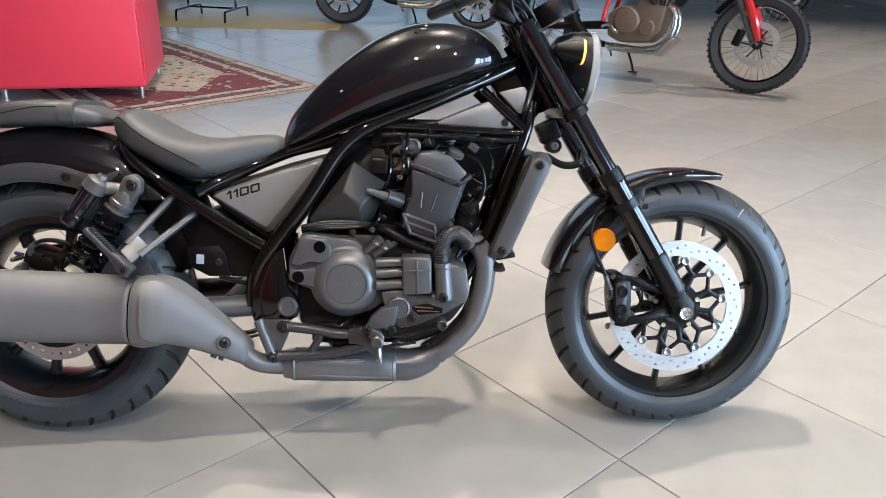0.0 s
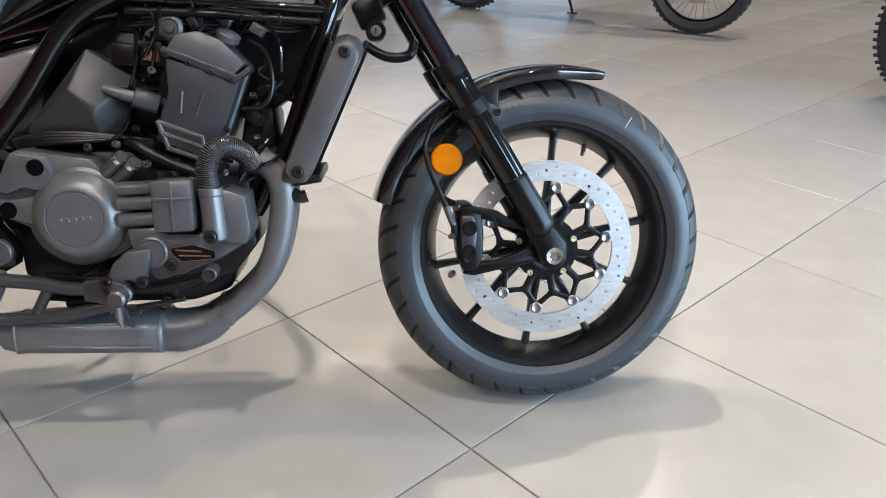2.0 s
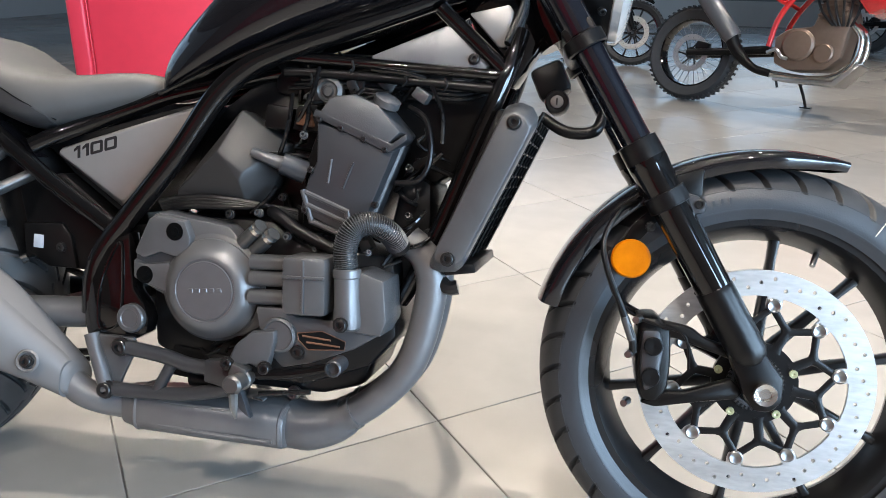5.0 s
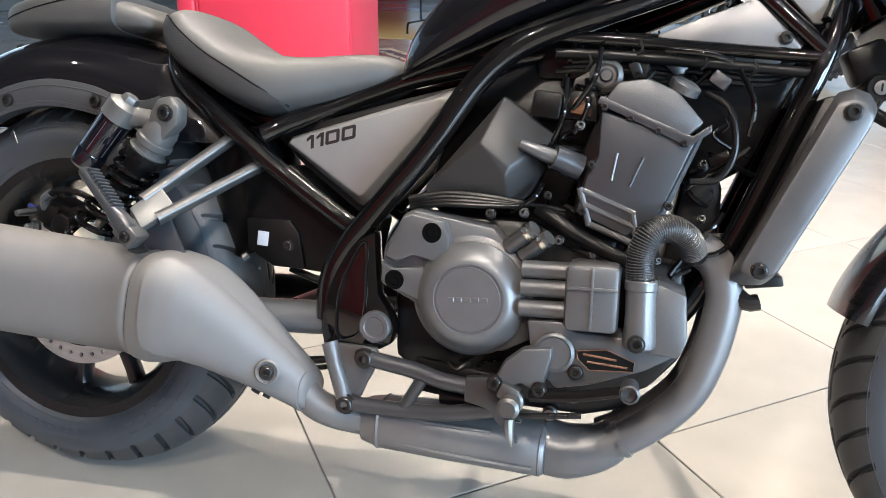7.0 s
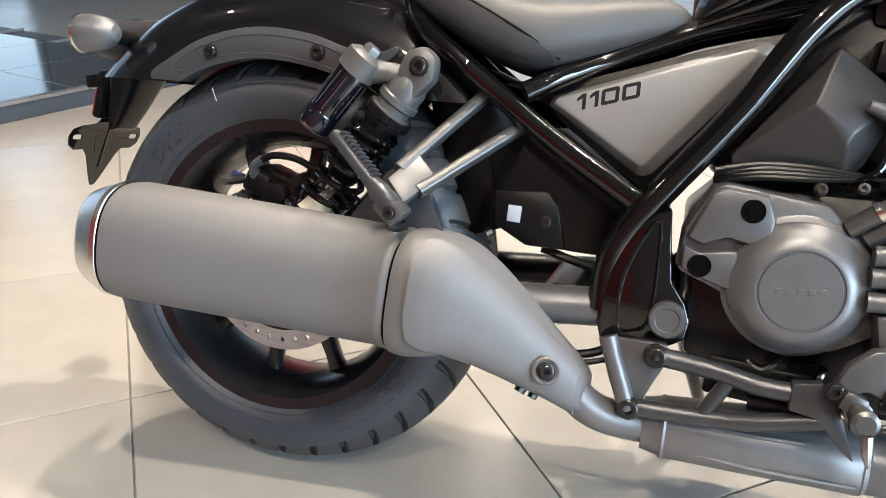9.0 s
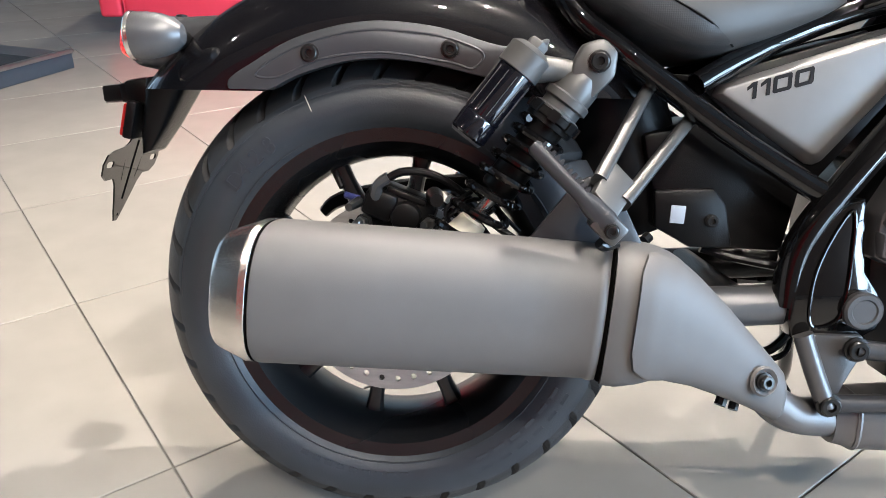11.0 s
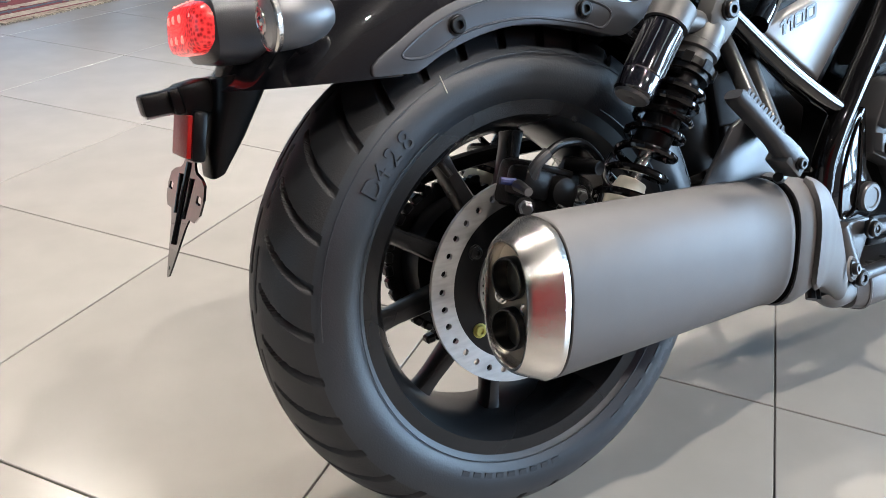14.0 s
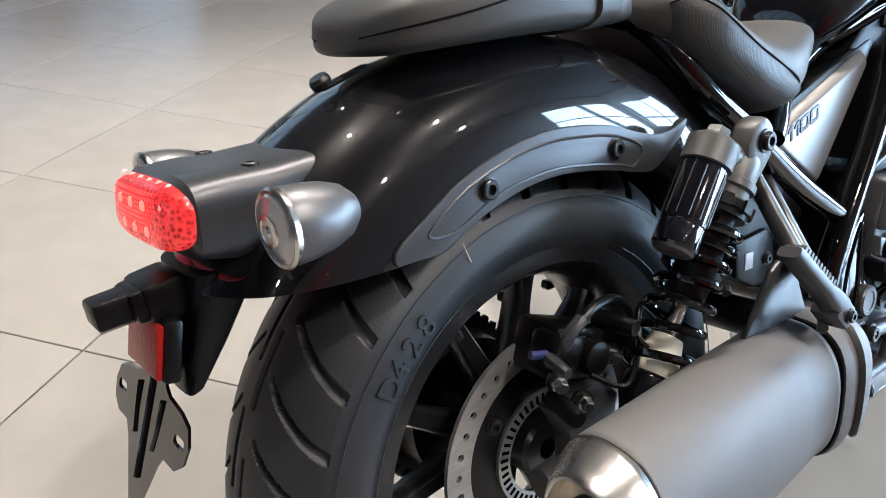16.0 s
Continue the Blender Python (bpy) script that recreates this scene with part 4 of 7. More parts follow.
skin(cl, [superellipse((x, y, z), (0, 1, 0), (0, 0, 1), a, b, 3.0, 36) for x, y, z, a, b in
          ((0.575, -0.121, 0.203, 0.030, 0.030), (0.592, -0.119, 0.202, 0.036, 0.033), (0.600, -0.118, 0.2015, 0.040, 0.0350), (0.700, -0.100, 0.197, 0.055, 0.0360), (0.780, -0.085, 0.193, 0.062, 0.0365), (0.828, -0.080, 0.190, 0.062, 0.0365), (0.834, -0.080, 0.190, 0.058, 0.033))])
coll = part("collector", cl, HEADER, bike, "grey exhaust collector box")
for x in (0.600, 0.828):
    part("weld_bead", skin(bmesh.new(), [superellipse((x + d, -0.118 + (x - 0.6) * 0.166, 0.2015 - (x - 0.6) * 0.05), (0, 1, 0), (0, 0, 1), w, h, 3.0, 36) for d, w, h in ((-0.003, 0.0400 + (x - 0.6) * 0.095, 0.0352), (0, 0.0413 + (x - 0.6) * 0.095, 0.0366), (0.003, 0.0400 + (x - 0.6) * 0.095, 0.0352))]), HEADER, coll)
part("collector_seam", tube([(0.62, -0.152, 0.186), (0.72, -0.153, 0.180), (0.82, -0.142, 0.175)], 0.003, 8, 4), HEADER, coll)
part("collector_seam", tube([(0.62, -0.150, 0.222), (0.70, -0.150, 0.220), (0.76, -0.142, 0.218)], 0.003, 8, 4), HEADER, coll)
part("front_collector", tube([(0.830, -0.085, 0.190), (0.862, -0.088, 0.189), (0.900, -0.090, 0.200), (0.925, -0.092, 0.216)], [0.040, 0.039, 0.034, 0.029], 28, 6), HEADER, coll)
for y in (-0.100, -0.040):
    hp = tube([(0.905, y, 0.204), (0.945, y, 0.228), (0.985, y, 0.262), (1.015, y, 0.300), (1.032, y, 0.345), (1.042, y, 0.395), (1.044, y, 0.440), (1.030, y, 0.475), (1.005, y, 0.495)], 0.0235, 24, 6)
    h = part("header_pipe", hp, HEADER, bike, "grey exhaust header pipe")
    part("weld_bead", tube([(0.932, y, 0.2195), (0.938, y, 0.2235)], 0.026, 24, 2), HEADER, h)

# ---- frame
frame_ob = part("frame", tube([(0.508, -0.128, 0.345), (0.511, -0.130, 0.400), (0.528, -0.132, 0.445), (0.565, -0.130, 0.497), (0.640, -0.124, 0.597), (0.700, -0.118, 0.690), (0.745, -0.112, 0.735), (0.80, -0.105, 0.765), (0.908, -0.090, 0.808), (1.03, -0.060, 0.860), (1.13, -0.035, 0.905)], 0.0175, 20, 8), GLOSS_BLACK, bike, "glossy black tubular steel frame")
for s in (-1, 1):
    if s > 0:
        part("main_tube", tube([(0.511, 0.130, 0.400), (0.528, 0.132, 0.445), (0.565, 0.130, 0.497), (0.640, 0.124, 0.597), (0.700, 0.118, 0.690), (0.745, 0.112, 0.735), (0.80, 0.105, 0.765), (0.908, 0.090, 0.808), (1.03, 0.060, 0.860), (1.13, 0.035, 0.905)], 0.0175, 16, 6), GLOSS_BLACK, frame_ob)
    part("seat_tube", tube([(0.548, s * 0.128, 0.474), (0.514, s * 0.124, 0.492), (0.423, s * 0.120, 0.547), (0.330, s * 0.118, 0.612), (0.303, s * 0.117, 0.632), (0.252, s * 0.109, 0.670), (0.226, s * 0.092, 0.708), (0.214, s * 0.060, 0.738), (0.210, 0, 0.756)], 0.0140, 18, 8), GLOSS_BLACK, frame_ob)
    part("cross_tube", tube([(0.385, s * 0.114, 0.600), (0.415, s * 0.102, 0.617), (0.445, s * 0.088, 0.632), (0.485, s * 0.073, 0.651), (0.545, s * 0.061, 0.676), (0.600, s * 0.058, 0.696), (0.700, s * 0.056, 0.720), (0.790, s * 0.055, 0.740)], 0.0135, 18, 6), GLOSS_BLACK, frame_ob)
    part("down_tube", tube([(1.148, s * 0.060, 0.810), (1.133, s * 0.085, 0.745), (1.095, s * 0.092, 0.640), (1.052, s * 0.094, 0.520), (1.012, s * 0.090, 0.430), (0.995, s * 0.085, 0.400)], 0.0130, 16, 6), GLOSS_BLACK, frame_ob)
    part("truss_tube", rod((1.03, s * 0.075, 0.838), (1.130, s * 0.085, 0.750), 0.0115), GLOSS_BLACK, frame_ob)
    part("lower_rail", tube([(0.79, s * 0.095, 0.757), (0.90, s * 0.094, 0.752), (1.125, s * 0.088, 0.742)], 0.0085, 12, 4), GLOSS_BLACK, frame_ob)
    part("lower_rail", tube([(0.80, s * 0.096, 0.734), (0.90, s * 0.095, 0.733), (1.120, s * 0.088, 0.722)], 0.0070, 12, 4), PLASTIC, frame_ob)
    part("panel_plate", prism([(0.928, 0.765), (1.040, 0.812), (1.052, 0.810), (1.106, 0.757), (1.100, 0.750), (0.930, 0.759)], s * 0.082, s * 0.070, 0.003), PANEL, frame_ob, "satin silver triangular cover")
    part("panel_plate", prism([(1.070, 0.834), (1.128, 0.848), (1.136, 0.838), (1.128, 0.786), (1.116, 0.786)], s * 0.066, s * 0.056, 0.003), PANEL, frame_ob, "satin silver triangular cover")
    part("pivot_plate", prism([(0.560, 0.470), (0.578, 0.478), (0.583, 0.430), (0.588, 0.390), (0.606, 0.366), (0.614, 0.345), (0.610, 0.322), (0.594, 0.312), (0.512, 0.308), (0.505, 0.330), (0.506, 0.395), (0.525, 0.440)], s * 0.146, s * 0.115, 0.0035), GLOSS_BLACK, frame_ob, "glossy black pivot plate")
    part("pivot_ridge", tube([(0.566, s * 0.147, 0.462), (0.570, s * 0.147, 0.400), (0.568, s * 0.147, 0.355), (0.560, s * 0.147, 0.330), (0.532, s * 0.147, 0.326), (0.530, s * 0.147, 0.380), (0.545, s * 0.147, 0.430)], 0.0022, 8, 6, closed=True), GLOSS_BLACK, frame_ob)
    part("pivot_cap", lathe([(0.0225, 0), (0.0225, 0.008), (0.0200, 0.011), (0.0150, 0.011), (0.0135, 0.0095), (0, 0.0095)], (0.588, s * 0.146, 0.346), (0, s, 0), 32), ENGINE, frame_ob, "grey pivot cap")
part("panel_bolt", bolt((1.084, -0.0835, 0.765), r=0.007), BOLT, frame_ob)
part("head_stock", rod((1.115, 0, 0.955), (1.205, 0, 0.805), 0.034, seg=20), GLOSS_BLACK, frame_ob)
part("gusset", prism([(1.04, 0.90), (1.12, 0.93), (1.19, 0.82), (1.14, 0.73), (1.10, 0.74)], -0.03, 0.03, 0.01), GLOSS_BLACK, frame_ob)

# ---- tank, seats, side panels
TK = [(0.574, 0.684, 0.738, 0.050), (0.590, 0.688, 0.775, 0.072), (0.625, 0.702, 0.818, 0.090), (0.680, 0.726, 0.874, 0.108), (0.740, 0.752, 0.924, 0.122), (0.810, 0.780, 0.966, 0.132), (0.880, 0.806, 0.989, 0.137), (0.950, 0.832, 0.993, 0.135), (1.010, 0.857, 0.980, 0.124), (1.050, 0.875, 0.955, 0.105), (1.074, 0.890, 0.925, 0.070)]


def tank_ring(x, zb, zt, w, seg=40):
    out = []
    h, c = zt - zb, zb + (zt - zb) * 0.36
    for j in range(seg):
        t = 2 * math.pi * j / seg
        ct, st = math.cos(t), math.sin(t)
        y = w * math.copysign(abs(ct) ** 0.80, ct)
        z = c + (h * 0.64 * abs(st) ** 0.95 if st >= 0 else -h * 0.36 * abs(st) ** 0.7)
        out.append(V(x, y, z))
    return out


def interp_rows(rows, n):
    cols = list(zip(*rows))
    pts = spline([V(i, 0, 0) for i in range(len(rows))], n)
    vals = []
    for c in cols:
        sp = spline([V(v, 0, 0) for v in c], n)
        vals.append([p.x for p in sp])
    return list(zip(*vals))


tank = part("fuel_tank", skin(bmesh.new(), [tank_ring(*r) for r in interp_rows(TK, 4)]), PAINT, bike, "glossy dark metallic teardrop fuel tank", 60)
part("tank_seam", tube([(0.582, -0.075, 0.694), (0.66, -0.100, 0.722), (0.76, -0.118, 0.762), (0.88, -0.124, 0.808), (1.00, -0.112, 0.852), (1.06, -0.08, 0.885)], 0.0045, 8, 6), GLOSS_BLACK, tank)
# plain wing-shaped mark and bar of the maker
mk = bmesh.new()
for k in range(5):
    x0, z0 = 0.872 + k * 0.012, 0.962 - k * 0.0115
    y0 = -0.0975 - k * 0.0065
    tube([(x0, y0, z0), (x0 + 0.045, y0 - 0.003, z0 - 0.010), (x0 + 0.082 - k * 0.010, y0 + 0.004, z0 - 0.002)], [0.002, 0.005, 0.0015], 6, 4, mk)
part("tank_emblem", mk, LETTER, tank, "plain black wing-shaped emblem")
em = bmesh.new()
for k in range(5):
    box((0.862 + k * 0.0175, -0.1295 + 0.0006 * abs(k - 2), 0.8975), (0.013, 0.004, 0.010), (-22, 0, 0), 0.001, em, 1)
part("tank_mark", em, LETTER, tank, "plain black bars")


def seat_ring(x, zb, zt, w, seg=36, k=3.0):
    return superellipse((x, 0, (zb + zt) / 2), (0, 1, 0), (0, 0, 1), w, (zt - zb) / 2, k, seg)


ST = [(0.200, 0.735, 0.764, 0.070), (0.212, 0.713, 0.779, 0.106), (0.240, 0.686, 0.784, 0.129), (0.280, 0.664, 0.760, 0.137), (0.330, 0.639, 0.734, 0.140), (0.385, 0.624, 0.722, 0.138), (0.440, 0.636, 0.722, 0.121), (0.500, 0.656, 0.729, 0.095), (0.545, 0.674, 0.729, 0.076), (0.568, 0.686, 0.718, 0.060), (0.577, 0.692, 0.704, 0.042)]
SEAM = [(0.208, 0.762), (0.222, 0.766), (0.238, 0.757), (0.260, 0.740), (0.300, 0.713), (0.345, 0.690), (0.388, 0.667), (0.424, 0.643)]


def seat_skin(rows, x, z, out=0.0, k=3.0):
    """The half width of a saddle at the height z of the section at x."""
    rows = interp_rows(rows, 4)
    zb, zt, w = (float(np.interp(x, [r[0] for r in rows], [r[i] for r in rows])) for i in (1, 2, 3))
    q = min(0.985, abs(2 * (z - (zb + zt) / 2) / (zt - zb)))
    return w * (1 - q ** k) ** (1 / k) + out, zb, zt


seat = part("rider_seat", skin(bmesh.new(), [seat_ring(*r) for r in interp_rows(ST, 4)]), SEAT, bike, "grey vinyl rider's saddle with darker grained sides", 60)
for s in (-1, 1):
    rings = []
    for x in np.linspace(0.208, 0.416, 36):
        x = float(x)
        _, zb, zt = seat_skin(ST, x, 0.7)
        zs = float(np.interp(x, [p[0] for p in SEAM], [p[1] for p in SEAM]))
        zl = min(zb + 0.04 * (zt - zb), zs - 0.004)
        zz = [zl + (zs - zl) * i / 9 for i in range(10)]
        rings.append([V(x, s * seat_skin(ST, x, z, 0.0025)[0], z) for z in zz] + [V(x, s * (seat_skin(ST, x, z)[0] - 0.006), z) for z in zz[::-1]])
    sk = skin(bmesh.new(), rings)
    bmesh.ops.recalc_face_normals(sk, faces=sk.faces)
    part("seat_side", sk, SEAT_SIDE, seat, "dark grained vinyl side", 50)
    part("stitching", tube([(x, s * seat_skin(ST, x, z, 0.0026)[0], z) for x, z in SEAM], 0.0012, 6, 5), LETTER, seat)
PT = [(-0.125, 0.744, 0.760, 0.028), (-0.118, 0.740, 0.772, 0.050), (-0.095, 0.737, 0.786, 0.077), (-0.040, 0.740, 0.797, 0.099), (0.030, 0.743, 0.804, 0.107), (0.095, 0.744, 0.800, 0.104), (0.140, 0.744, 0.788, 0.094), (0.170, 0.746, 0.775, 0.078), (0.185, 0.750, 0.764, 0.055)]
pil = part("pillion_seat", skin(bmesh.new(), [seat_ring(*r, 40, 4.0) for r in interp_rows(PT, 4)]), PILLION, bike, "dark grey vinyl pillion pad with strap", 60)
part("seat_strap", skin(bmesh.new(), [superellipse((x, 0, 0.773), (0, 1, 0), (0, 0, 1), w, h, 3.4, 36) for x, w, h in ((0.088, 0.106, 0.0300), (0.090, 0.1095, 0.0325), (0.120, 0.1075, 0.0315), (0.122, 0.103, 0.0280))]), PILLION, pil, "grey strap")
for s in (-1, 1):
    st = []
    for x, f in ((-0.1235, 0.50), (-0.112, 0.48), (-0.090, 0.48), (-0.050, 0.52), (0.000, 0.62), (0.045, 0.72), (0.085, 0.76)):
        _, zb, zt = seat_skin(PT, x, 0.76, 0, 4.0)
        st.append((x, s * seat_skin(PT, x, zb + f * (zt - zb), 0.0004, 4.0)[0], zb + f * (zt - zb)))
    part("stitching", tube(st, 0.0010, 6, 6), LETTER, pil)
part("seat_knob", lathe([(0.009, 0), (0.010, 0.006), (0.008, 0.010), (0, 0.010)], (-0.141, 0, 0.716), (-0.5, 0, 0.87), 14), BOLT, pil)
part("knob_tab", box((-0.120, 0, 0.722), (0.050, 0.014, 0.003), (0, -18, 0), 0.001), PLASTIC, pil)
for s in (-1, 1):
    base = [(0.418, 0.600), (0.660, 0.680), (0.672, 0.674), (0.674, 0.664), (0.550, 0.513), (0.540, 0.508), (0.530, 0.509), (0.412, 0.588)]
    face = [(0.425, 0.5965), (0.645, 0.6690), (0.651, 0.6650), (0.650, 0.6590), (0.5405, 0.5260), (0.5370, 0.5235), (0.5320, 0.5225), (0.4215, 0.5905)]
    pm = skin(bmesh.new(), [[(x, s * y, z) for x, z in ring] for ring, y in ((face, 0.0985), (base, 0.0850), (base, 0.070))])
    bmesh.ops.recalc_face_normals(pm, faces=pm.faces)
    bmesh.ops.bevel(pm, geom=pm.edges[:], offset=0.0022, segments=2, affect="EDGES", profile=0.5, clamp_overlap=True)
    panel = part("side_panel", pm, PANEL, bike, "satin silver triangular side panel")
    if s < 0:
        one = [(0.000, 0.0150), (0.0060, 0.0190), (0.0115, 0.0190), (0.0115, 0.0), (0.0068, 0.0), (0.0068, 0.0140), (0.000, 0.0112)]
        zero = [(0.002, 0.0), (0.020, 0.0), (0.022, 0.002), (0.022, 0.017), (0.020, 0.019), (0.002, 0.019), (0.0, 0.017), (0.0, 0.002)]
        hole = [(0.0048, 0.0042), (0.0172, 0.0042), (0.0172, 0.0148), (0.0048, 0.0148)]
        slant = lambda o: (lambda u, v: (0.449 + (o + u + 0.28 * v) * 0.960 - v * 0.281, -0.0980, 0.5825 + (o + u + 0.28 * v) * 0.281 + v * 0.960))
        for o, outer, inner in ((0.0, one, []), (0.0158, one, []), (0.0305, zero, [hole]), (0.0560, zero, [hole])):
            part("numeral", holed(outer, inner, slant(o), V(0, -0.0016, 0)), NUMERAL, panel, "embossed dark numeral")

# ---- engine
eng = part("engine", prism([(0.610, 0.300), (0.600, 0.470), (0.640, 0.510), (0.800, 0.510), (0.840, 0.480), (0.990, 0.470), (1.000, 0.350), (0.960, 0.300), (0.860, 0.262), (0.680, 0.262)], -0.120, 0.120, 0.010), ENGINE_DARK, bike, "dark grey parallel twin engine")
part("side_cover", prism([(0.592, 0.459), (0.619, 0.510), (0.633, 0.516), (0.682, 0.509), (0.744, 0.501), (0.772, 0.474), (0.786, 0.420), (0.788, 0.398), (0.816, 0.374), (0.812, 0.357), (0.772, 0.333), (0.716, 0.330), (0.680, 0.342), (0.655, 0.380), (0.611, 0.399), (0.589, 0.409)], -0.152, -0.11, 0.004, None, 0.975), ENGINE, eng, "satin grey faceted engine side cover")
part("side_cover_pad", prism([(0.594, 0.448), (0.619, 0.506), (0.633, 0.512), (0.682, 0.506), (0.693, 0.478), (0.690, 0.454), (0.668, 0.446), (0.640, 0.452), (0.612, 0.440)], -0.1645, -0.145, 0.003, None, 0.90), ENGINE, eng)
part("side_cover_pad", prism([(0.592, 0.441), (0.612, 0.434), (0.656, 0.441), (0.664, 0.420), (0.660, 0.388), (0.611, 0.402), (0.592, 0.411)], -0.1610, -0.145, 0.003, None, 0.88), ENGINE, eng)
part("side_cover_sector", lathe([(0.082, 0.0), (0.082, 0.003), (0.078, 0.006), (0.066, 0.008)], (0.722, -0.148, 0.406), (0, -1, 0), 56), ENGINE, eng)
part("clutch_cover", lathe([(0.076, 0.0), (0.075, 0.010), (0.064, 0.022), (0.056, 0.029), (0.0485, 0.0315), (0.0465, 0.0315), (0.0455, 0.0300), (0.0435, 0.0300), (0.0425, 0.0315), (0, 0.0318)], (0.722, -0.148, 0.404), (0, -1, 0), 64), SHROUD, eng, "round satin grey clutch cover")
for k in range(5):
    part("cover_mark", box((0.700 + k * 0.0112, -0.1800, 0.4025 + k * 0.0010), (0.0075, 0.0012, 0.0065), (0, -6, 0), 0.0005, None, 1), SHROUD, eng)
# bolt holes are shallow black discs; the shade inside is put into their colour
for p, y in (((0.664, 0.486), -0.1648), ((0.615, 0.417), -0.1612)):
    part("cover_bolt", lathe([(0.0135, 0.000), (0.0130, 0.0012), (0.0120, 0.0004), (0.0075, 0.0002), (0.0065, 0.0016), (0.0035, 0.0016), (0, 0.0006)], (p[0], y, p[1]), (0, -1, 0), 24), RECESS_SHADE, eng, "shallow black disc standing for the shade in a deep bolt hole")
cyl = bmesh.new()
prism([(0.842, 0.500), (0.845, 0.600), (0.858, 0.640), (0.884, 0.690), (0.900, 0.697), (0.938, 0.696), (0.984, 0.662), (0.990, 0.640), (0.985, 0.612), (0.968, 0.560), (0.934, 0.486)], -0.118, 0.118, 0.010, cyl)
block = part("cylinder_head", cyl, ENGINE_DARK, eng, "black cylinder head")
part("head_cover", prism([(0.860, 0.668), (0.880, 0.699), (0.922, 0.706), (0.962, 0.690), (1.002, 0.648), (0.976, 0.622)], -0.142, 0.126, 0.004, None, 0.88), ENGINE, block, "satin grey cam cover with sloped facets")
part("cover_rim", prism([(0.862, 0.668), (0.866, 0.678), (0.982, 0.634), (1.003, 0.650), (1.004, 0.640), (0.978, 0.620)], -0.1425, -0.10, 0.002), CASTING, block)
part("head_side", prism([(0.862, 0.672), (0.998, 0.634), (0.985, 0.598), (0.960, 0.530), (0.915, 0.490), (0.838, 0.520), (0.850, 0.577), (0.864, 0.606)], -0.138, -0.09, 0.003, None, 0.86), CASTING, block, "dark grey cylinder head casting")
part("head_rib", rod((0.893, -0.139, 0.607), (0.889, -0.139, 0.572), 0.0018, seg=8), SHROUD, block)
part("head_rib", rod((0.926, -0.139, 0.604), (0.912, -0.139, 0.566), 0.0018, seg=8), CASTING, block)
part("head_rib", rod((0.990, -0.112, 0.636), (0.948, -0.118, 0.520), 0.007, seg=10), SHROUD, block)
hr = bmesh.new()
for a, b in (((0.846, 0.548), (0.862, 0.500)), ((0.915, 0.520), (0.925, 0.478)), ((0.850, 0.545), (0.918, 0.520)), ((0.853, 0.527), (0.921, 0.502)), ((0.860, 0.503), (0.925, 0.480))):
    rod((a[0] + 0.004, -0.136, a[1] + 0.012), (b[0] + 0.004, -0.136, b[1] + 0.012), 0.0045, seg=10, bm=hr)
part("cylinder_rib", hr, ENGINE, block)
part("coil_plug", tube([(0.768, -0.135, 0.611), (0.800, -0.130, 0.600), (0.842, -0.115, 0.587)], [0.006, 0.010, 0.014], 14, 4), ENGINE, block, "grey plug cap")
part("coil_collar", tube([(0.812, -0.128, 0.597), (0.846, -0.114, 0.585)], [0.016, 0.018], 16, 3), CASTING, block)
part("cam_cap", lathe([(0.020, 0), (0.020, 0.010), (0.014, 0.013), (0, 0.013)], (0.965, -0.122, 0.690), (0.4, -0.3, 0.86), 16), ENGINE, block)
ab_c = [(0.636, -0.112, 0.545), (0.737, -0.108, 0.674), (0.809, -0.095, 0.626), (0.804, -0.092, 0.595), (0.781, -0.098, 0.544), (0.757, -0.115, 0.522), (0.640, -0.115, 0.530), (0.715, -0.142, 0.609), (0.757, -0.143, 0.580), (0.751, -0.143, 0.565)]
ab_c += [(x, -0.05, z) for x, y, z in ab_c[:7]]
ab_f = [(0, 1, 7), (0, 7, 9, 5), (0, 5, 6), (1, 2, 8, 7), (8, 2, 3), (9, 8, 3, 4), (9, 4, 5), (7, 8, 9)] + [(i, (i + 1) % 7, 10 + (i + 1) % 7, 10 + i) for i in range(7)] + [(10, 11, 12, 13, 14, 15, 16)]
ab_bm = facets(ab_c, ab_f)
bmesh.ops.recalc_face_normals(ab_bm, faces=ab_bm.faces)
bmesh.ops.bevel(ab_bm, geom=ab_bm.edges[:], offset=0.003, segments=2, affect="EDGES", profile=0.5, clamp_overlap=True)
part("airbox_cover", ab_bm, material("airbox_plastic", (0.022, 0.0215, 0.022), 0.40, bump=0.15, bump_scale=900, vary=0.1, spec=0.3), eng, "black faceted plastic cover")
part("airbox_cover_side", prism([(0.650, 0.536), (0.77, 0.530), (0.80, 0.600), (0.79, 0.630), (0.740, 0.670)], -0.06, 0.10, 0.006), PLASTIC, eng)
act = part("shift_actuator", box((0.881, -0.165, 0.427), (0.066, 0.076, 0.084), (0, -2, 0), 0.008), ENGINE, eng, "grey ribbed actuator housing")
for z in (0.455, 0.431, 0.404):
    part("actuator_stem", rod((0.790, -0.170, z - 0.003), (0.852, -0.172, z), 0.0115, seg=16), ENGINE, act)
part("actuator_rib", box((0.881, -0.2045, 0.427), (0.004, 0.004, 0.078), (0, -2, 0), 0.001), ENGINE, act)
part("actuator_rib", box((0.881, -0.2045, 0.440), (0.062, 0.004, 0.004), (0, -2, 0), 0.001), ENGINE, act)
for k in range(2):
    part("oil_union", tube([(0.766 + k * 0.020, -0.150, 0.476 - k * 0.010), (0.800 + k * 0.020, -0.165, 0.505 - k * 0.010)], [0.0110, 0.0105], 16, 3), ALLOY, eng)
    part("oil_union_ring", rod((0.790 + k * 0.02, -0.161, 0.497 - k * 0.01), (0.795 + k * 0.02, -0.163, 0.501 - k * 0.01), 0.012, seg=16), CHROME, eng)
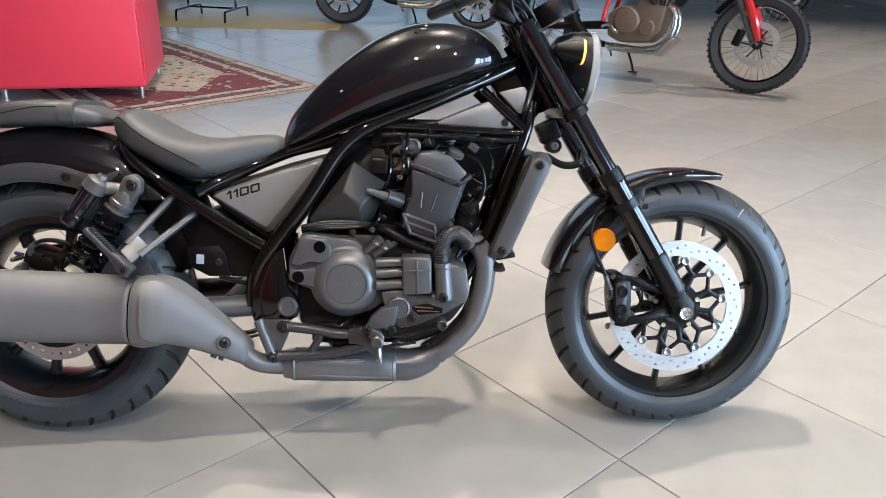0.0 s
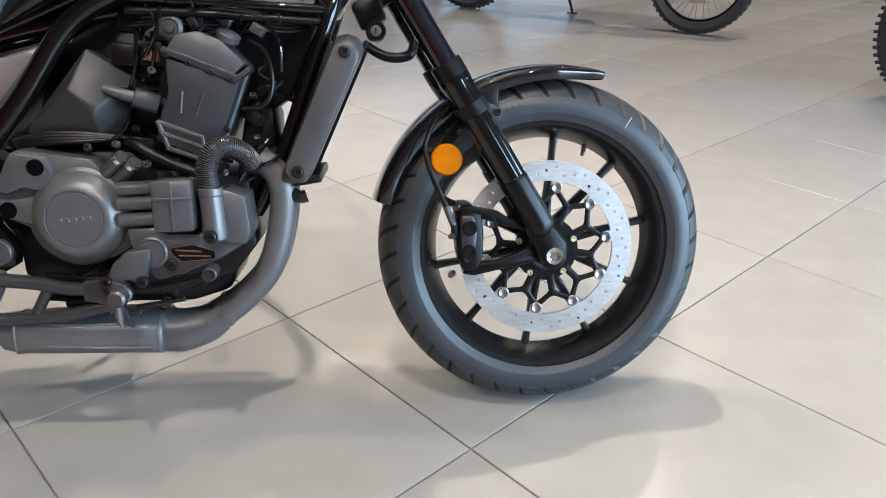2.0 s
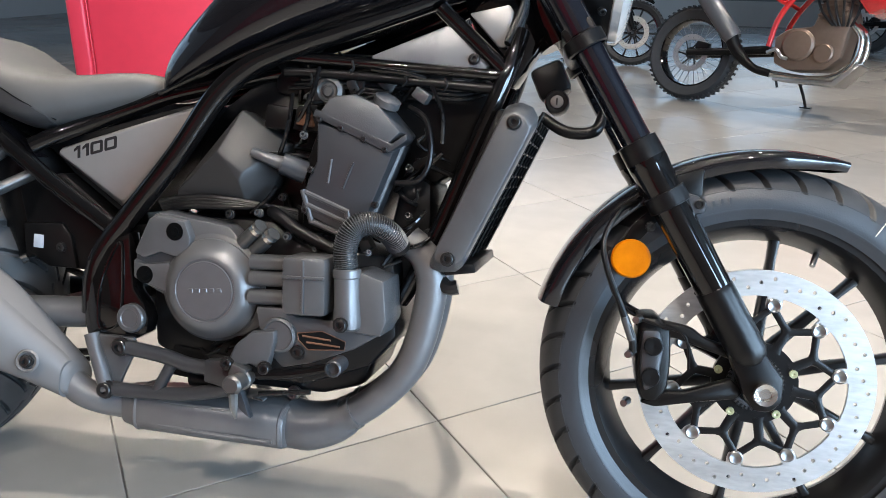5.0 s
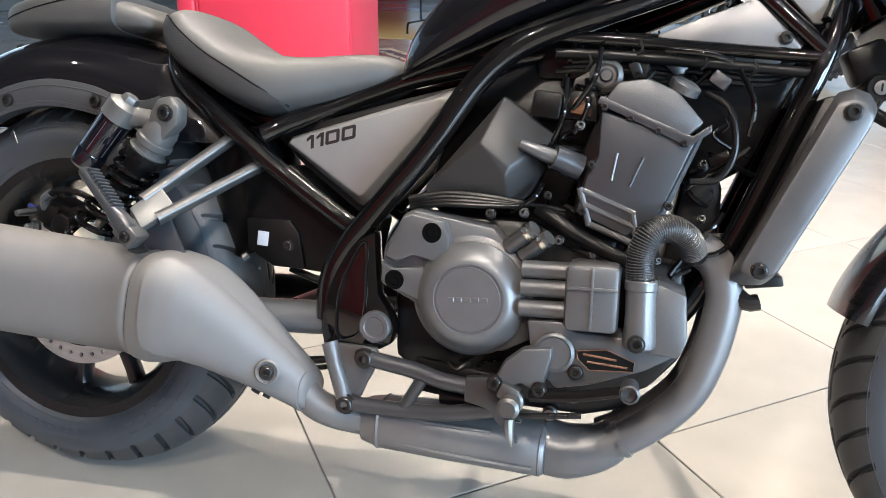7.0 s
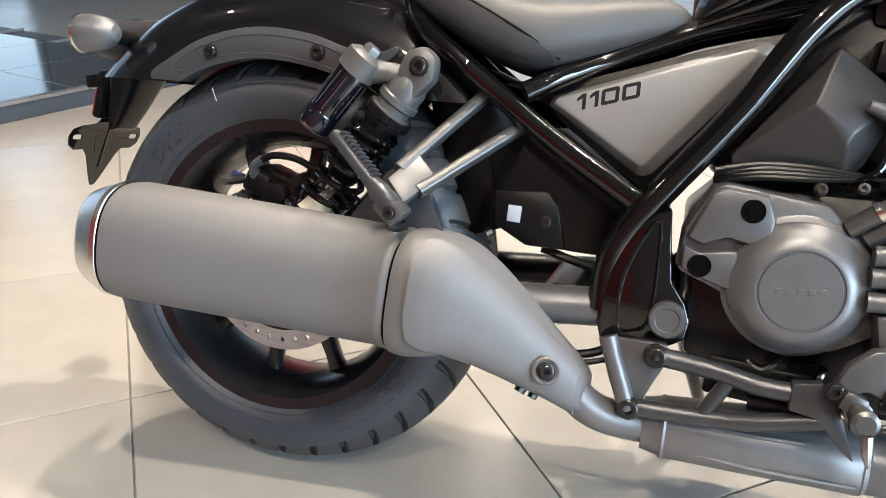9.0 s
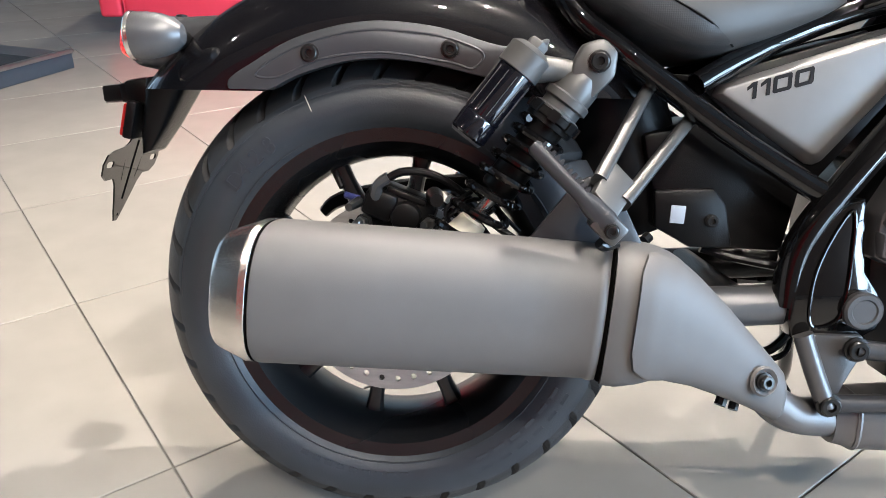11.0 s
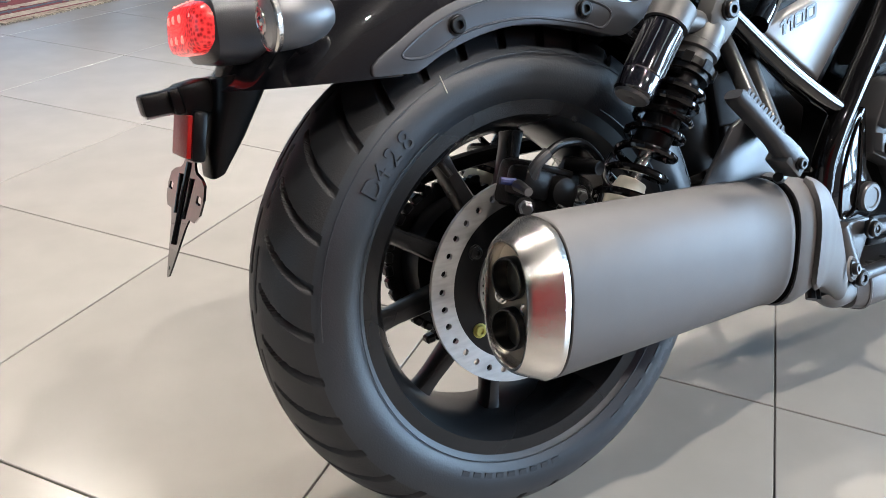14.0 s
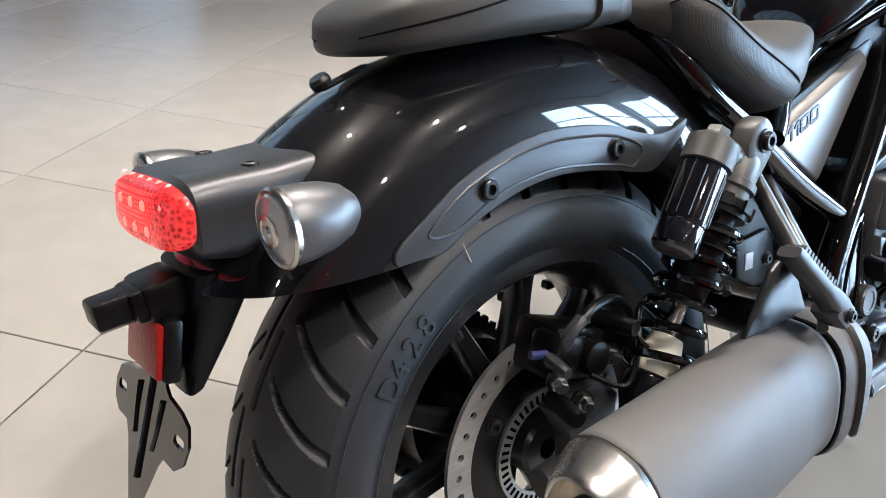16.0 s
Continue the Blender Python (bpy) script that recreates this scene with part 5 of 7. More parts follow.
duct = part("thermostat_housing", prism([(0.938, 0.450), (0.960, 0.455), (0.994, 0.444), (1.001, 0.384), (0.993, 0.360), (0.950, 0.362), (0.940, 0.372)], -0.186, -0.10, 0.004, None, 0.94), ENGINE, eng, "grey moulded housing")
part("housing_column", lathe([(0.014, -0.002), (0.0195, 0.002), (0.0205, 0.010), (0.0185, 0.040), (0.0185, 0.072), (0.0200, 0.074), (0.0200, 0.084), (0.0180, 0.086), (0.0165, 0.084)], (0.943, -0.184, 0.370), (-0.06, 0, 1), 28), SHROUD, duct)
part("housing_bolt", bolt((0.939, -0.2035, 0.379), r=0.0090, h=0.008), BOLT, duct)
bh = tube([(0.936, -0.182, 0.450), (0.934, -0.183, 0.485), (0.944, -0.182, 0.512), (0.966, -0.172, 0.520), (0.988, -0.155, 0.508), (1.000, -0.13, 0.485)], 0.0165, 18, 6)
hose = part("braided_hose", bh, CABLE, eng, "black braided coolant hose")
bl = spline([(0.936, -0.182, 0.456), (0.934, -0.183, 0.485), (0.944, -0.182, 0.512), (0.966, -0.172, 0.520), (0.988, -0.155, 0.508), (0.998, -0.135, 0.490)], 10)
rg = bmesh.new()
for i in range(1, len(bl) - 1):
    d = (bl[i + 1] - bl[i - 1]).normalized()
    lathe([(0.0160, -0.0012), (0.0176, 0), (0.0160, 0.0012)], bl[i], d, 16, rg)
part("braid_ring", rg, ENGINE, hose, kind="stuff")
lc = part("lower_cover", prism([(0.800, 0.388), (0.849, 0.391), (0.861, 0.379), (0.930, 0.380), (0.988, 0.362), (0.953, 0.339), (0.888, 0.312), (0.845, 0.301), (0.812, 0.330)], -0.178, -0.10, 0.004, None, 0.985), ENGINE, eng, "grey lower engine cover")
lw = holed([(0.868, 0.356), (0.905, 0.362), (0.940, 0.350), (0.939, 0.338), (0.885, 0.333), (0.870, 0.346)], [], lambda u, v: (u, -0.1785, v), V(0, -0.002, 0))
badge = part("name_plate", lw, LETTER, lc, "small black name plate with bronze rim")
part("name_plate_rim", tube([(0.868, -0.1808, 0.356), (0.905, -0.1808, 0.362), (0.940, -0.1808, 0.350), (0.939, -0.1808, 0.338), (0.885, -0.1808, 0.333), (0.870, -0.1808, 0.346)], 0.0008, 6, 1, closed=True), COPPER, badge)
part("name_plate_bar", tube([(0.876, -0.1812, 0.3530), (0.918, -0.1812, 0.3500)], 0.0016, 6, 2), COPPER, badge)
part("name_plate_bar", tube([(0.882, -0.1812, 0.3440), (0.932, -0.1812, 0.3420)], 0.0016, 6, 2), COPPER, badge)
part("cover_bolt", bolt((0.869, -0.1795, 0.328), r=0.0085), BOLT, lc)
part("lower_boss", lathe([(0.026, 0), (0.026, 0.006), (0.022, 0.008), (0.020, 0.006), (0.012, 0.006), (0, 0.007)], (0.840, -0.178, 0.350), (0, -1, 0), 30), ENGINE, lc)
part("sump", prism([(0.700, 0.290), (0.960, 0.310), (0.945, 0.262), (0.880, 0.240), (0.720, 0.240)], -0.085, 0.09, 0.010), ENGINE_DARK, eng)
part("sump_bolt", bolt((0.834, -0.0900, 0.240), (0, -1, 0), 0.009, None, 0.012), ZINC, eng, "bright drain bolt")
part("sump_bolt", tube([(0.90, -0.085, 0.285), (0.902, -0.11, 0.283)], 0.009, 8, 2), BOLT, eng)
part("coolant_pipe", tube([(0.800, -0.125, 0.523), (0.815, -0.14, 0.520), (0.850, -0.145, 0.500), (0.900, -0.145, 0.478), (0.925, -0.14, 0.468)], 0.0095, 14, 6), PLASTIC, eng)
# wiring loom over the crankcase
for k in range(4):
    part("wiring_loom", tube([(0.62, -0.12 - 0.004 * k, 0.515 + 0.004 * k), (0.67, -0.13, 0.523 + 0.005 * k), (0.73, -0.128, 0.526 + 0.004 * k), (0.79, -0.115, 0.530), (0.83, -0.10, 0.525 - 0.004 * k)], 0.0042, 8, 5), CABLE, eng)
random.seed(5)
for k in range(46):
    x, z = random.uniform(0.80, 1.03), random.uniform(0.455, 0.74)
    if 0.86 < x < 0.97 and 0.50 < z < 0.70:
        z = random.choice((random.uniform(0.46, 0.49), random.uniform(0.705, 0.735)))
    y = -random.uniform(0.06, 0.115)
    pts = [(x, y, z), (x + random.uniform(-0.03, 0.03), y - 0.01, z + random.uniform(-0.03, 0.03)), (x + random.uniform(-0.05, 0.05), y + 0.01, z + random.uniform(-0.05, 0.05))]
    if k % 3:
        part("cable", tube(pts, random.choice((0.0025, 0.0035, 0.0045)), 8, 4), random.choice((CABLE, PLASTIC, GLOSS_BLACK)), eng)
    else:
        part("connector", box(pts[0], (random.uniform(0.012, 0.03), 0.02, random.uniform(0.010, 0.022)), (random.uniform(-20, 20), random.uniform(-40, 40), random.uniform(-20, 20)), 0.003), random.choice((PLASTIC, ENGINE, BOLT)), eng)
random.seed(11)
for x, z, y in ((0.735, 0.515, -0.13), (0.78, 0.52, -0.125), (0.83, 0.49, -0.135), (0.805, 0.545, -0.10), (0.985, 0.505, -0.125), (1.005, 0.53, -0.11), (1.00, 0.60, -0.10), (0.842, 0.640, -0.12), (0.70, 0.53, -0.12), (0.875, 0.475, -0.14), (0.955, 0.475, -0.14), (1.03, 0.495, -0.105)):
    part("fastener", bolt((x, y, z), (random.uniform(-0.4, 0.4), -1, random.uniform(-0.2, 0.5)), random.uniform(0.004, 0.0062), None, random.uniform(0.005, 0.010)), random.choice((ENGINE, BOLT, ZINC, BOLT)), eng)
for x0, z0, x1, z1 in ((0.82, 0.70, 0.80, 0.60), (0.845, 0.70, 0.835, 0.63), (0.86, 0.74, 0.83, 0.66), (0.76, 0.52, 0.80, 0.56), (0.98, 0.50, 1.03, 0.54), (0.99, 0.48, 1.04, 0.50), (1.03, 0.72, 1.05, 0.64), (0.94, 0.74, 1.02, 0.73)):
    part("clipped_wire", tube([(x0, -0.115, z0), ((x0 + x1) / 2 + 0.01, -0.128, (z0 + z1) / 2), (x1, -0.115, z1)], 0.0035, 8, 5), GLOSS_BLACK, eng)
part("sensor", prism([(0.826, 0.655), (0.832, 0.676), (0.850, 0.678), (0.856, 0.652)], -0.118, -0.09, 0.004), COPPER, eng, "brown electrical connector")
part("sensor_frame", prism([(0.820, 0.648), (0.826, 0.684), (0.858, 0.686), (0.864, 0.646)], -0.112, -0.09, 0.003), ENGINE_DARK, eng)
part("throttle_body", lathe([(0.020, 0), (0.022, 0.004), (0.022, 0.02), (0.016, 0.024), (0.013, 0.020), (0.009, 0.020), (0.007, 0.024), (0, 0.024)], (0.868, -0.075, 0.708), (0, -1, 0), 26), ALLOY, eng, "cast grey throttle body")
part("throttle_lever", prism([(0.825, 0.690), (0.868, 0.682), (0.890, 0.700), (0.888, 0.724), (0.860, 0.724), (0.826, 0.702)], -0.088, -0.075, 0.003), ALLOY, eng)
part("relay_box", box((0.795, -0.090, 0.665), (0.040, 0.04, 0.036), (0, 5, 0), 0.005), PLASTIC, eng)
part("side_hose", tube([(0.995, -0.10, 0.69), (1.025, -0.115, 0.67), (1.035, -0.12, 0.62), (1.02, -0.12, 0.585), (0.985, -0.12, 0.578)], 0.0045, 10, 6), CABLE, eng)
part("intake_block", box((0.90, 0.0, 0.735), (0.26, 0.14, 0.07), (0, 0, 0), 0.015), ENGINE_DARK, eng)
part("rear_block", prism([(0.62, 0.52), (0.66, 0.66), (0.76, 0.74), (0.86, 0.72), (0.86, 0.50), (0.66, 0.50)], -0.06, 0.10, 0.01), ENGINE_DARK, eng)
part("front_cover", prism([(0.96, 0.46), (0.985, 0.60), (1.03, 0.58), (1.035, 0.47), (1.0, 0.40), (0.97, 0.40)], -0.07, 0.08, 0.01), ENGINE_DARK, eng)

# dark block added to close the view through between engine and radiator
part("dark_filler", prism([(0.96, 0.66), (1.00, 0.56), (1.06, 0.60), (1.115, 0.735), (0.80, 0.750), (0.80, 0.715), (0.94, 0.712)], -0.045, 0.05, 0.008), PLASTIC, eng)

# bolts round the cam cover, cables under the tank, clips and clutter by the exhaust
for x, z in ((0.872, 0.664), (0.905, 0.652), (0.940, 0.638), (0.972, 0.625), (0.862, 0.590), (0.962, 0.545), (0.930, 0.512), (0.856, 0.530)):
    part("head_bolt", bolt((x, -0.140, z), (0, -1, 0), 0.0042, None, 0.005), BOLT, block)
for k in range(4):
    z = 0.712 + 0.007 * k
    part("rail_cable", tube([(0.80 + 0.01 * k, -0.080, z), (0.88, -0.086 + 0.002 * k, z + 0.004), (0.97 + 0.01 * k, -0.082, z), (1.06, -0.080, z - 0.006), (1.10, -0.06, z + 0.006)], 0.0032 + 0.0006 * (k % 3), 8, 5), CABLE, eng)
for x, z in ((0.842, 0.722), (0.905, 0.742), (0.985, 0.727), (1.045, 0.722), (1.020, 0.650), (1.012, 0.560)):
    part("cable_clip", tube([(x, -0.108, z - 0.008), (x + 0.006, -0.112, z), (x + 0.002, -0.108, z + 0.010)], 0.0020, 6, 4), BOLT, eng)
for x in (0.632, 0.676, 0.742, 0.790):
    part("collector_tab", box((x, -0.138 + (x - 0.63) * 0.10, 0.2345), (0.018, 0.016, 0.004), (0, 8, 0), 0.001), HEADER, coll)
    part("collector_tab_edge", rod((x - 0.008, -0.147 + (x - 0.63) * 0.10, 0.2365), (x + 0.008, -0.147 + (x - 0.63) * 0.10, 0.2345), 0.0012, seg=6), BOLT, coll)
random.seed(21)
for k in range(13):
    x, z = random.uniform(0.67, 0.76), random.uniform(0.260, 0.325)
    y = -random.uniform(0.095, 0.125)
    part("lower_hose", tube([(x, y, z), (x + random.uniform(0.01, 0.03), y - 0.008, z + random.uniform(-0.02, 0.02)), (x + random.uniform(0.03, 0.05), y + 0.005, z + random.uniform(-0.02, 0.02))], random.choice((0.0025, 0.0035, 0.005)), 8, 4), random.choice((CABLE, GLOSS_BLACK)), eng)

# ---- hanger plates, rear stand tubes, footrest and pedal
hang = part("hanger_plate", prism([(0.528, 0.316), (0.592, 0.316), (0.598, 0.300), (0.580, 0.262), (0.566, 0.226), (0.556, 0.222), (0.550, 0.230)], -0.152, -0.142, 0.003), ENGINE, bike, "grey footrest hanger plate")
part("hanger_tube", tube([(0.522, -0.152, 0.316), (0.540, -0.156, 0.268), (0.556, -0.160, 0.230)], 0.0115, 16, 4), SHROUD, hang)
for p in ((0.580, 0.303), (0.556, 0.234)):
    part("hanger_bolt", bolt((p[0], -0.163, p[1]), r=0.012, h=0.010), BOLT, hang)
part("footrest_tube", tube([(0.580, -0.160, 0.303), (0.650, -0.163, 0.296), (0.700, -0.170, 0.288), (0.760, -0.175, 0.288)], 0.0115, 14, 6), CASTING, hang)
part("footrest_tube", tube([(0.556, -0.158, 0.234), (0.640, -0.160, 0.236), (0.700, -0.168, 0.244), (0.770, -0.175, 0.262)], 0.0110, 14, 6), CASTING, hang)
part("footrest_tube", rod((0.640, -0.160, 0.240), (0.668, -0.164, 0.292), 0.009), CASTING, hang)
part("footrest_plate", prism([(0.728, 0.303), (0.759, 0.307), (0.778, 0.285), (0.803, 0.221), (0.787, 0.233), (0.760, 0.264), (0.728, 0.270)], -0.186, -0.170, 0.003), CASTING, hang)
for s in (-1, 1):
    peg = part("footrest", lathe([(0.0, 0.0), (0.0125, 0.0), (0.0125, 0.010), (0.0150, 0.012), (0.0150, 0.020), (0.0120, 0.022), (0.0120, 0.040), (0.0145, 0.042), (0.0145, 0.052), (0.0100, 0.055), (0, 0.055)], (0.794, s * 0.180, 0.284), (0, s, 0), 14), ALLOY, bike, "folding alloy footrest with bright feeler")
    part("peg_hinge", box((0.788, s * 0.192, 0.294), (0.026, 0.024, 0.022), (0, 20, 0), 0.004), ALLOY, peg)
    part("feeler", tube([(0.797, s * 0.232, 0.272), (0.799, s * 0.234, 0.255), (0.803, s * 0.234, 0.238)], [0.007, 0.006, 0.0015], 8, 3), ZINC, peg)
for q in ((0.769, 0.304), (0.826, 0.303)):
    part("peg_bolt", bolt((q[0], -0.194, q[1]), r=0.0085, h=0.008), BOLT, hang)
part("heel_guard", prism([(0.767, 0.300), (0.768, 0.312), (0.778, 0.334), (0.802, 0.355), (0.840, 0.361), (0.841, 0.346), (0.831, 0.304), (0.822, 0.296), (0.802, 0.306), (0.780, 0.296)], -0.194, -0.178, 0.004, None, 0.93), ENGINE, bike, "grey footrest bracket cover")
ped = part("brake_pedal", tube([(0.815, -0.190, 0.292), (0.870, -0.196, 0.301), (0.915, -0.200, 0.313), (0.932, -0.200, 0.318)], [0.008, 0.0075, 0.007, 0.007], 10, 5), PLASTIC, bike, "black rear brake pedal")
part("pedal_tip", lathe([(0.0, 0.0), (0.0115, 0.0), (0.0120, 0.036), (0.0095, 0.038), (0.0085, 0.030), (0, 0.028)], (0.937, -0.188, 0.321), (0, -1, 0), 20), CASTING, ped)
part("pedal_spring", rod((0.800, -0.15, 0.250), (0.880, -0.15, 0.262), 0.004), BOLT, ped)
part("master_cylinder", tube([(0.69, -0.145, 0.262), (0.73, -0.15, 0.262), (0.78, -0.15, 0.255)], 0.013, 12, 3), ENGINE_DARK, bike)
part("belly_block", box((0.70, -0.10, 0.275), (0.12, 0.05, 0.05), (0, 5, 0), 0.006), ENGINE_DARK, bike)

# ---- passenger footrest on its forked bracket
UT, LT, UL, LL = V(0.330, -0.106, 0.590), V(0.386, -0.098, 0.560), V(0.262, -0.218, 0.497), V(0.288, -0.222, 0.474)
pf = bmesh.new()
for a, b in ((UT, UL), (LT, LL)):
    d = (b - a).normalized()
    s = d.cross(V(0, -1, 0.3)).normalized()
    w = s.cross(d)
    skin(pf, [superellipse(a.lerp(b, f), s, w, 0.0078, 0.0095, 3.2, 16) for f in (0, 0.5, 1)])
pfo = part("pillion_footrest_bracket", pf, ALLOY, bike, "satin bare alloy forked pillion footrest bracket")
n = (UL - UT).cross(LT - UT).normalized() * 0.008
mu, ml, e0, e1 = UL.lerp(UT, 0.20), LL.lerp(LT, 0.16), V(0.252, -0.232, 0.484), V(0.276, -0.238, 0.458)
web = facets([p + s * n for s in (-1, 1) for p in (mu, ml, e1, e0)], [(0, 1, 2, 3), (7, 6, 5, 4), (0, 4, 5, 1), (1, 5, 6, 2), (2, 6, 7, 3), (3, 7, 4, 0)])
bmesh.ops.bevel(web, geom=web.edges[:], offset=0.003, segments=2, affect="EDGES", profile=0.5, clamp_overlap=True)
part("bracket_web", web, CAPGREY, pfo)
PA, PB = V(0.190, -0.242, 0.534), V(0.262, -0.254, 0.464)
pd = (PB - PA).normalized()
pn = V(0.68, 0.05, 0.73)
pn = (pn - pd * pn.dot(pd)).normalized()
pw = pd.cross(pn)
pegp = part("pillion_footrest", skin(bmesh.new(), [superellipse(PA.lerp(PB, f), pn, pw, h, 0.0115, 3.6, 20) for f, h in ((-0.01, 0.006), (0.03, 0.0085), (0.7, 0.0080), (0.86, 0.0115), (1.06, 0.0125), (1.10, 0.010))]), CASTING, pfo, "folded bare alloy pillion footrest")
for k in range(11):
    q = PA.lerp(PB, 0.07 + k * 0.062) + pn * 0.0085
    part("peg_tooth", skin(bmesh.new(), [[q + pd * u * 0.0024 * m + pw * w * 0.0105 + pn * h for u, w in ((-1, -1), (1, -1), (1, 1), (-1, 1))] for h, m in ((-0.003, 1.0), (0.0032, 0.55))]), CASTING, pegp)
part("hinge_block", box((0.268, -0.250, 0.455), (0.034, 0.030, 0.026), (0, 42, 0), 0.004), ALLOY, pfo)
part("hinge_bolt", bolt((0.270, -0.266, 0.452), r=0.0065), BOLT, pfo)
part("hinge_spring", tube([(0.262, -0.244, 0.436), (0.270, -0.240, 0.432), (0.282, -0.236, 0.436)], 0.006, 8, 3), BOLT, pfo)

# ---- rear inner guards beside the tyre
gd = part("inner_guard", prism([(0.335, 0.540), (0.420, 0.560), (0.530, 0.480), (0.515, 0.400), (0.455, 0.402), (0.400, 0.405), (0.352, 0.430), (0.352, 0.470)], -0.085, 0.085, 0.006), PLASTIC, bike, "matt black plastic guard behind the engine")
part("guard_lid", prism([(0.352, 0.474), (0.424, 0.478), (0.440, 0.458), (0.452, 0.404), (0.400, 0.404), (0.356, 0.428)], -0.092, -0.080, 0.004), PLASTIC, gd)
part("guard_sticker", box((0.382, -0.0925, 0.445), (0.018, 0.002, 0.022), (0, 3, 0), 0.003), material("pale_sticker", (0.30, 0.33, 0.38), 0.4), gd, "small pale square sticker")
part("guard_bolt", bolt((0.424, -0.0925, 0.438), r=0.007), BOLT, gd)
part("lower_loom", tube([(0.42, -0.07, 0.40), (0.46, -0.075, 0.39), (0.50, -0.09, 0.385), (0.54, -0.10, 0.38)], 0.006, 8, 4), CABLE, gd)
part("tool_hook", tube([(0.352, -0.08, 0.415), (0.345, -0.085, 0.41)], 0.007, 8, 2), BOLT, gd)

# ---- radiator
rad = part("radiator", prism([(1.128, 0.690), (1.170, 0.698), (1.080, 0.468), (1.046, 0.470)], -0.128, 0.128, 0.004), ENGINE_DARK, bike, "black radiator with finned core and grey side shrouds")
part("radiator_shroud", prism([(1.141, 0.698), (1.160, 0.704), (1.178, 0.698), (1.188, 0.682), (1.186, 0.670), (1.094, 0.464), (1.084, 0.455), (1.060, 0.452), (1.044, 0.458), (1.044, 0.470)], -0.154, -0.126, 0.004, None, 0.86), ENGINE, rad, "satin grey radiator shroud")
part("radiator_shroud", prism([(1.141, 0.698), (1.160, 0.704), (1.178, 0.698), (1.188, 0.682), (1.186, 0.670), (1.094, 0.464), (1.084, 0.455), (1.060, 0.452), (1.044, 0.458), (1.044, 0.470)], 0.122, 0.146, 0.007), SHROUD, rad)
for p in ((1.155, 0.672), (1.075, 0.477)):
    part("shroud_bolt", bolt((p[0], -0.155, p[1]), r=0.0085, h=0.007), BOLT, rad)
for k in range(13):
    f = k / 12
    x, z = 1.188 - 0.093 * f, 0.684 - 0.205 * f
    part("grille_bar", rod((x, -0.118, z), (x, 0.118, z), 0.0022, seg=6), PLASTIC, rad)
for k in range(5):
    y = -0.118 + k * 0.059
    part("grille_post", rod((1.192, y, 0.690), (1.096, y, 0.474), 0.0025, seg=6), PLASTIC, rad)
fm = bmesh.new()
for k in range(48):
    f = k / 47
    box((1.176 - 0.088 * f, 0, 0.690 - 0.215 * f), (0.004, 0.23, 0.0012), (0, -23, 0), 0, fm)
part("core_fin", fm, SHROUD, rad, kind="stuff")
part("radiator_foot", prism([(1.060, 0.462), (1.108, 0.470), (1.112, 0.456), (1.066, 0.448)], -0.12, 0.12, 0.003), ENGINE_DARK, rad)
part("radiator_union", tube([(1.050, -0.10, 0.445), (1.070, -0.11, 0.430), (1.085, -0.11, 0.432)], 0.011, 10, 3), BOLT, rad)

# ---- front end
FK = lambda z, y=-0.105: V(1.507 + (0.360 - z) * 0.62, y, z)
AXF = (FK(0.36) - FK(0.9)).normalized()
for s in (-1, 1):
    y = s * 0.105
    leg = part("fork_slider", tube([FK(0.640, y), FK(0.628, y), FK(0.60, y), FK(0.50, y), FK(0.42, y), FK(0.385, y), FK(0.372, y)], [0.0275, 0.0285, 0.0265, 0.0255, 0.0252, 0.0250, 0.0200], 28, 4), GLOSS_BLACK, bike, "black telescopic fork leg")
    part("fork_tube", rod(FK(0.62, y), FK(0.975, y), 0.0215, seg=28), FORK, leg, "polished dark fork tube")
    part("fork_cover", rod(FK(0.800, y), FK(0.985, y), 0.0245, seg=28), FORK, leg)
    part("fork_bottom", tube([FK(0.462, y), FK(0.455, y), FK(0.40, y), FK(0.374, y), FK(0.362, y)], [0.0255, 0.0268, 0.0268, 0.0262, 0.0170], 28, 3), ENGINE_DARK, leg, "satin black casting")
    part("fork_ring", lathe([(0.0215, -0.004), (0.0275, -0.003), (0.0282, 0.006), (0.0282, 0.030), (0.0215, 0.032)], FK(0.655, y), AXF, 28), ENGINE_DARK, leg)
    part("fork_ring", lathe([(0.0265, -0.004), (0.0300, -0.002), (0.0300, 0.016), (0.0265, 0.018)], FK(0.795, y), AXF, 28), ENGINE_DARK, leg)
    part("fork_foot", prism([(1.478, 0.400), (1.512, 0.385), (1.545, 0.345), (1.546, 0.312), (1.532, 0.296), (1.508, 0.296), (1.494, 0.318), (1.470, 0.372)], y - 0.016, y + 0.016, 0.007), PLASTIC, leg)
    part("fender_clamp", lathe([(0.0265, -0.012), (0.0295, -0.011), (0.0295, 0.011), (0.0265, 0.012)], FK(0.580, y), AXF, 28), ENGINE_DARK, leg)
    part("fender_clamp_ear", prism([(1.375, 0.595), (1.410, 0.588), (1.424, 0.578), (1.420, 0.564), (1.392, 0.560)], y + s * 0.004 - 0.006, y + s * 0.004 + 0.010, 0.003), CASTING, leg)
    part("clamp_bolt", bolt((1.414, y - 0.008 if s < 0 else y + 0.016, 0.576), (0, s, 0), 0.007), BOLT, leg)
axle = part("front_axle", lathe([(0.0, -0.128), (0.008, -0.128), (0.009, -0.132), (0.015, -0.133), (0.0165, -0.130), (0.0165, -0.118), (0.010, -0.116), (0.010, 0.12)], FRONT, (0, 1, 0), 24), CHROME, bike, "bright axle bolt")
part("triple_clamp", prism([(1.205, 0.800), (1.245, 0.825), (1.262, 0.800), (1.222, 0.775)], -0.125, 0.125, 0.006), PLASTIC, bike)
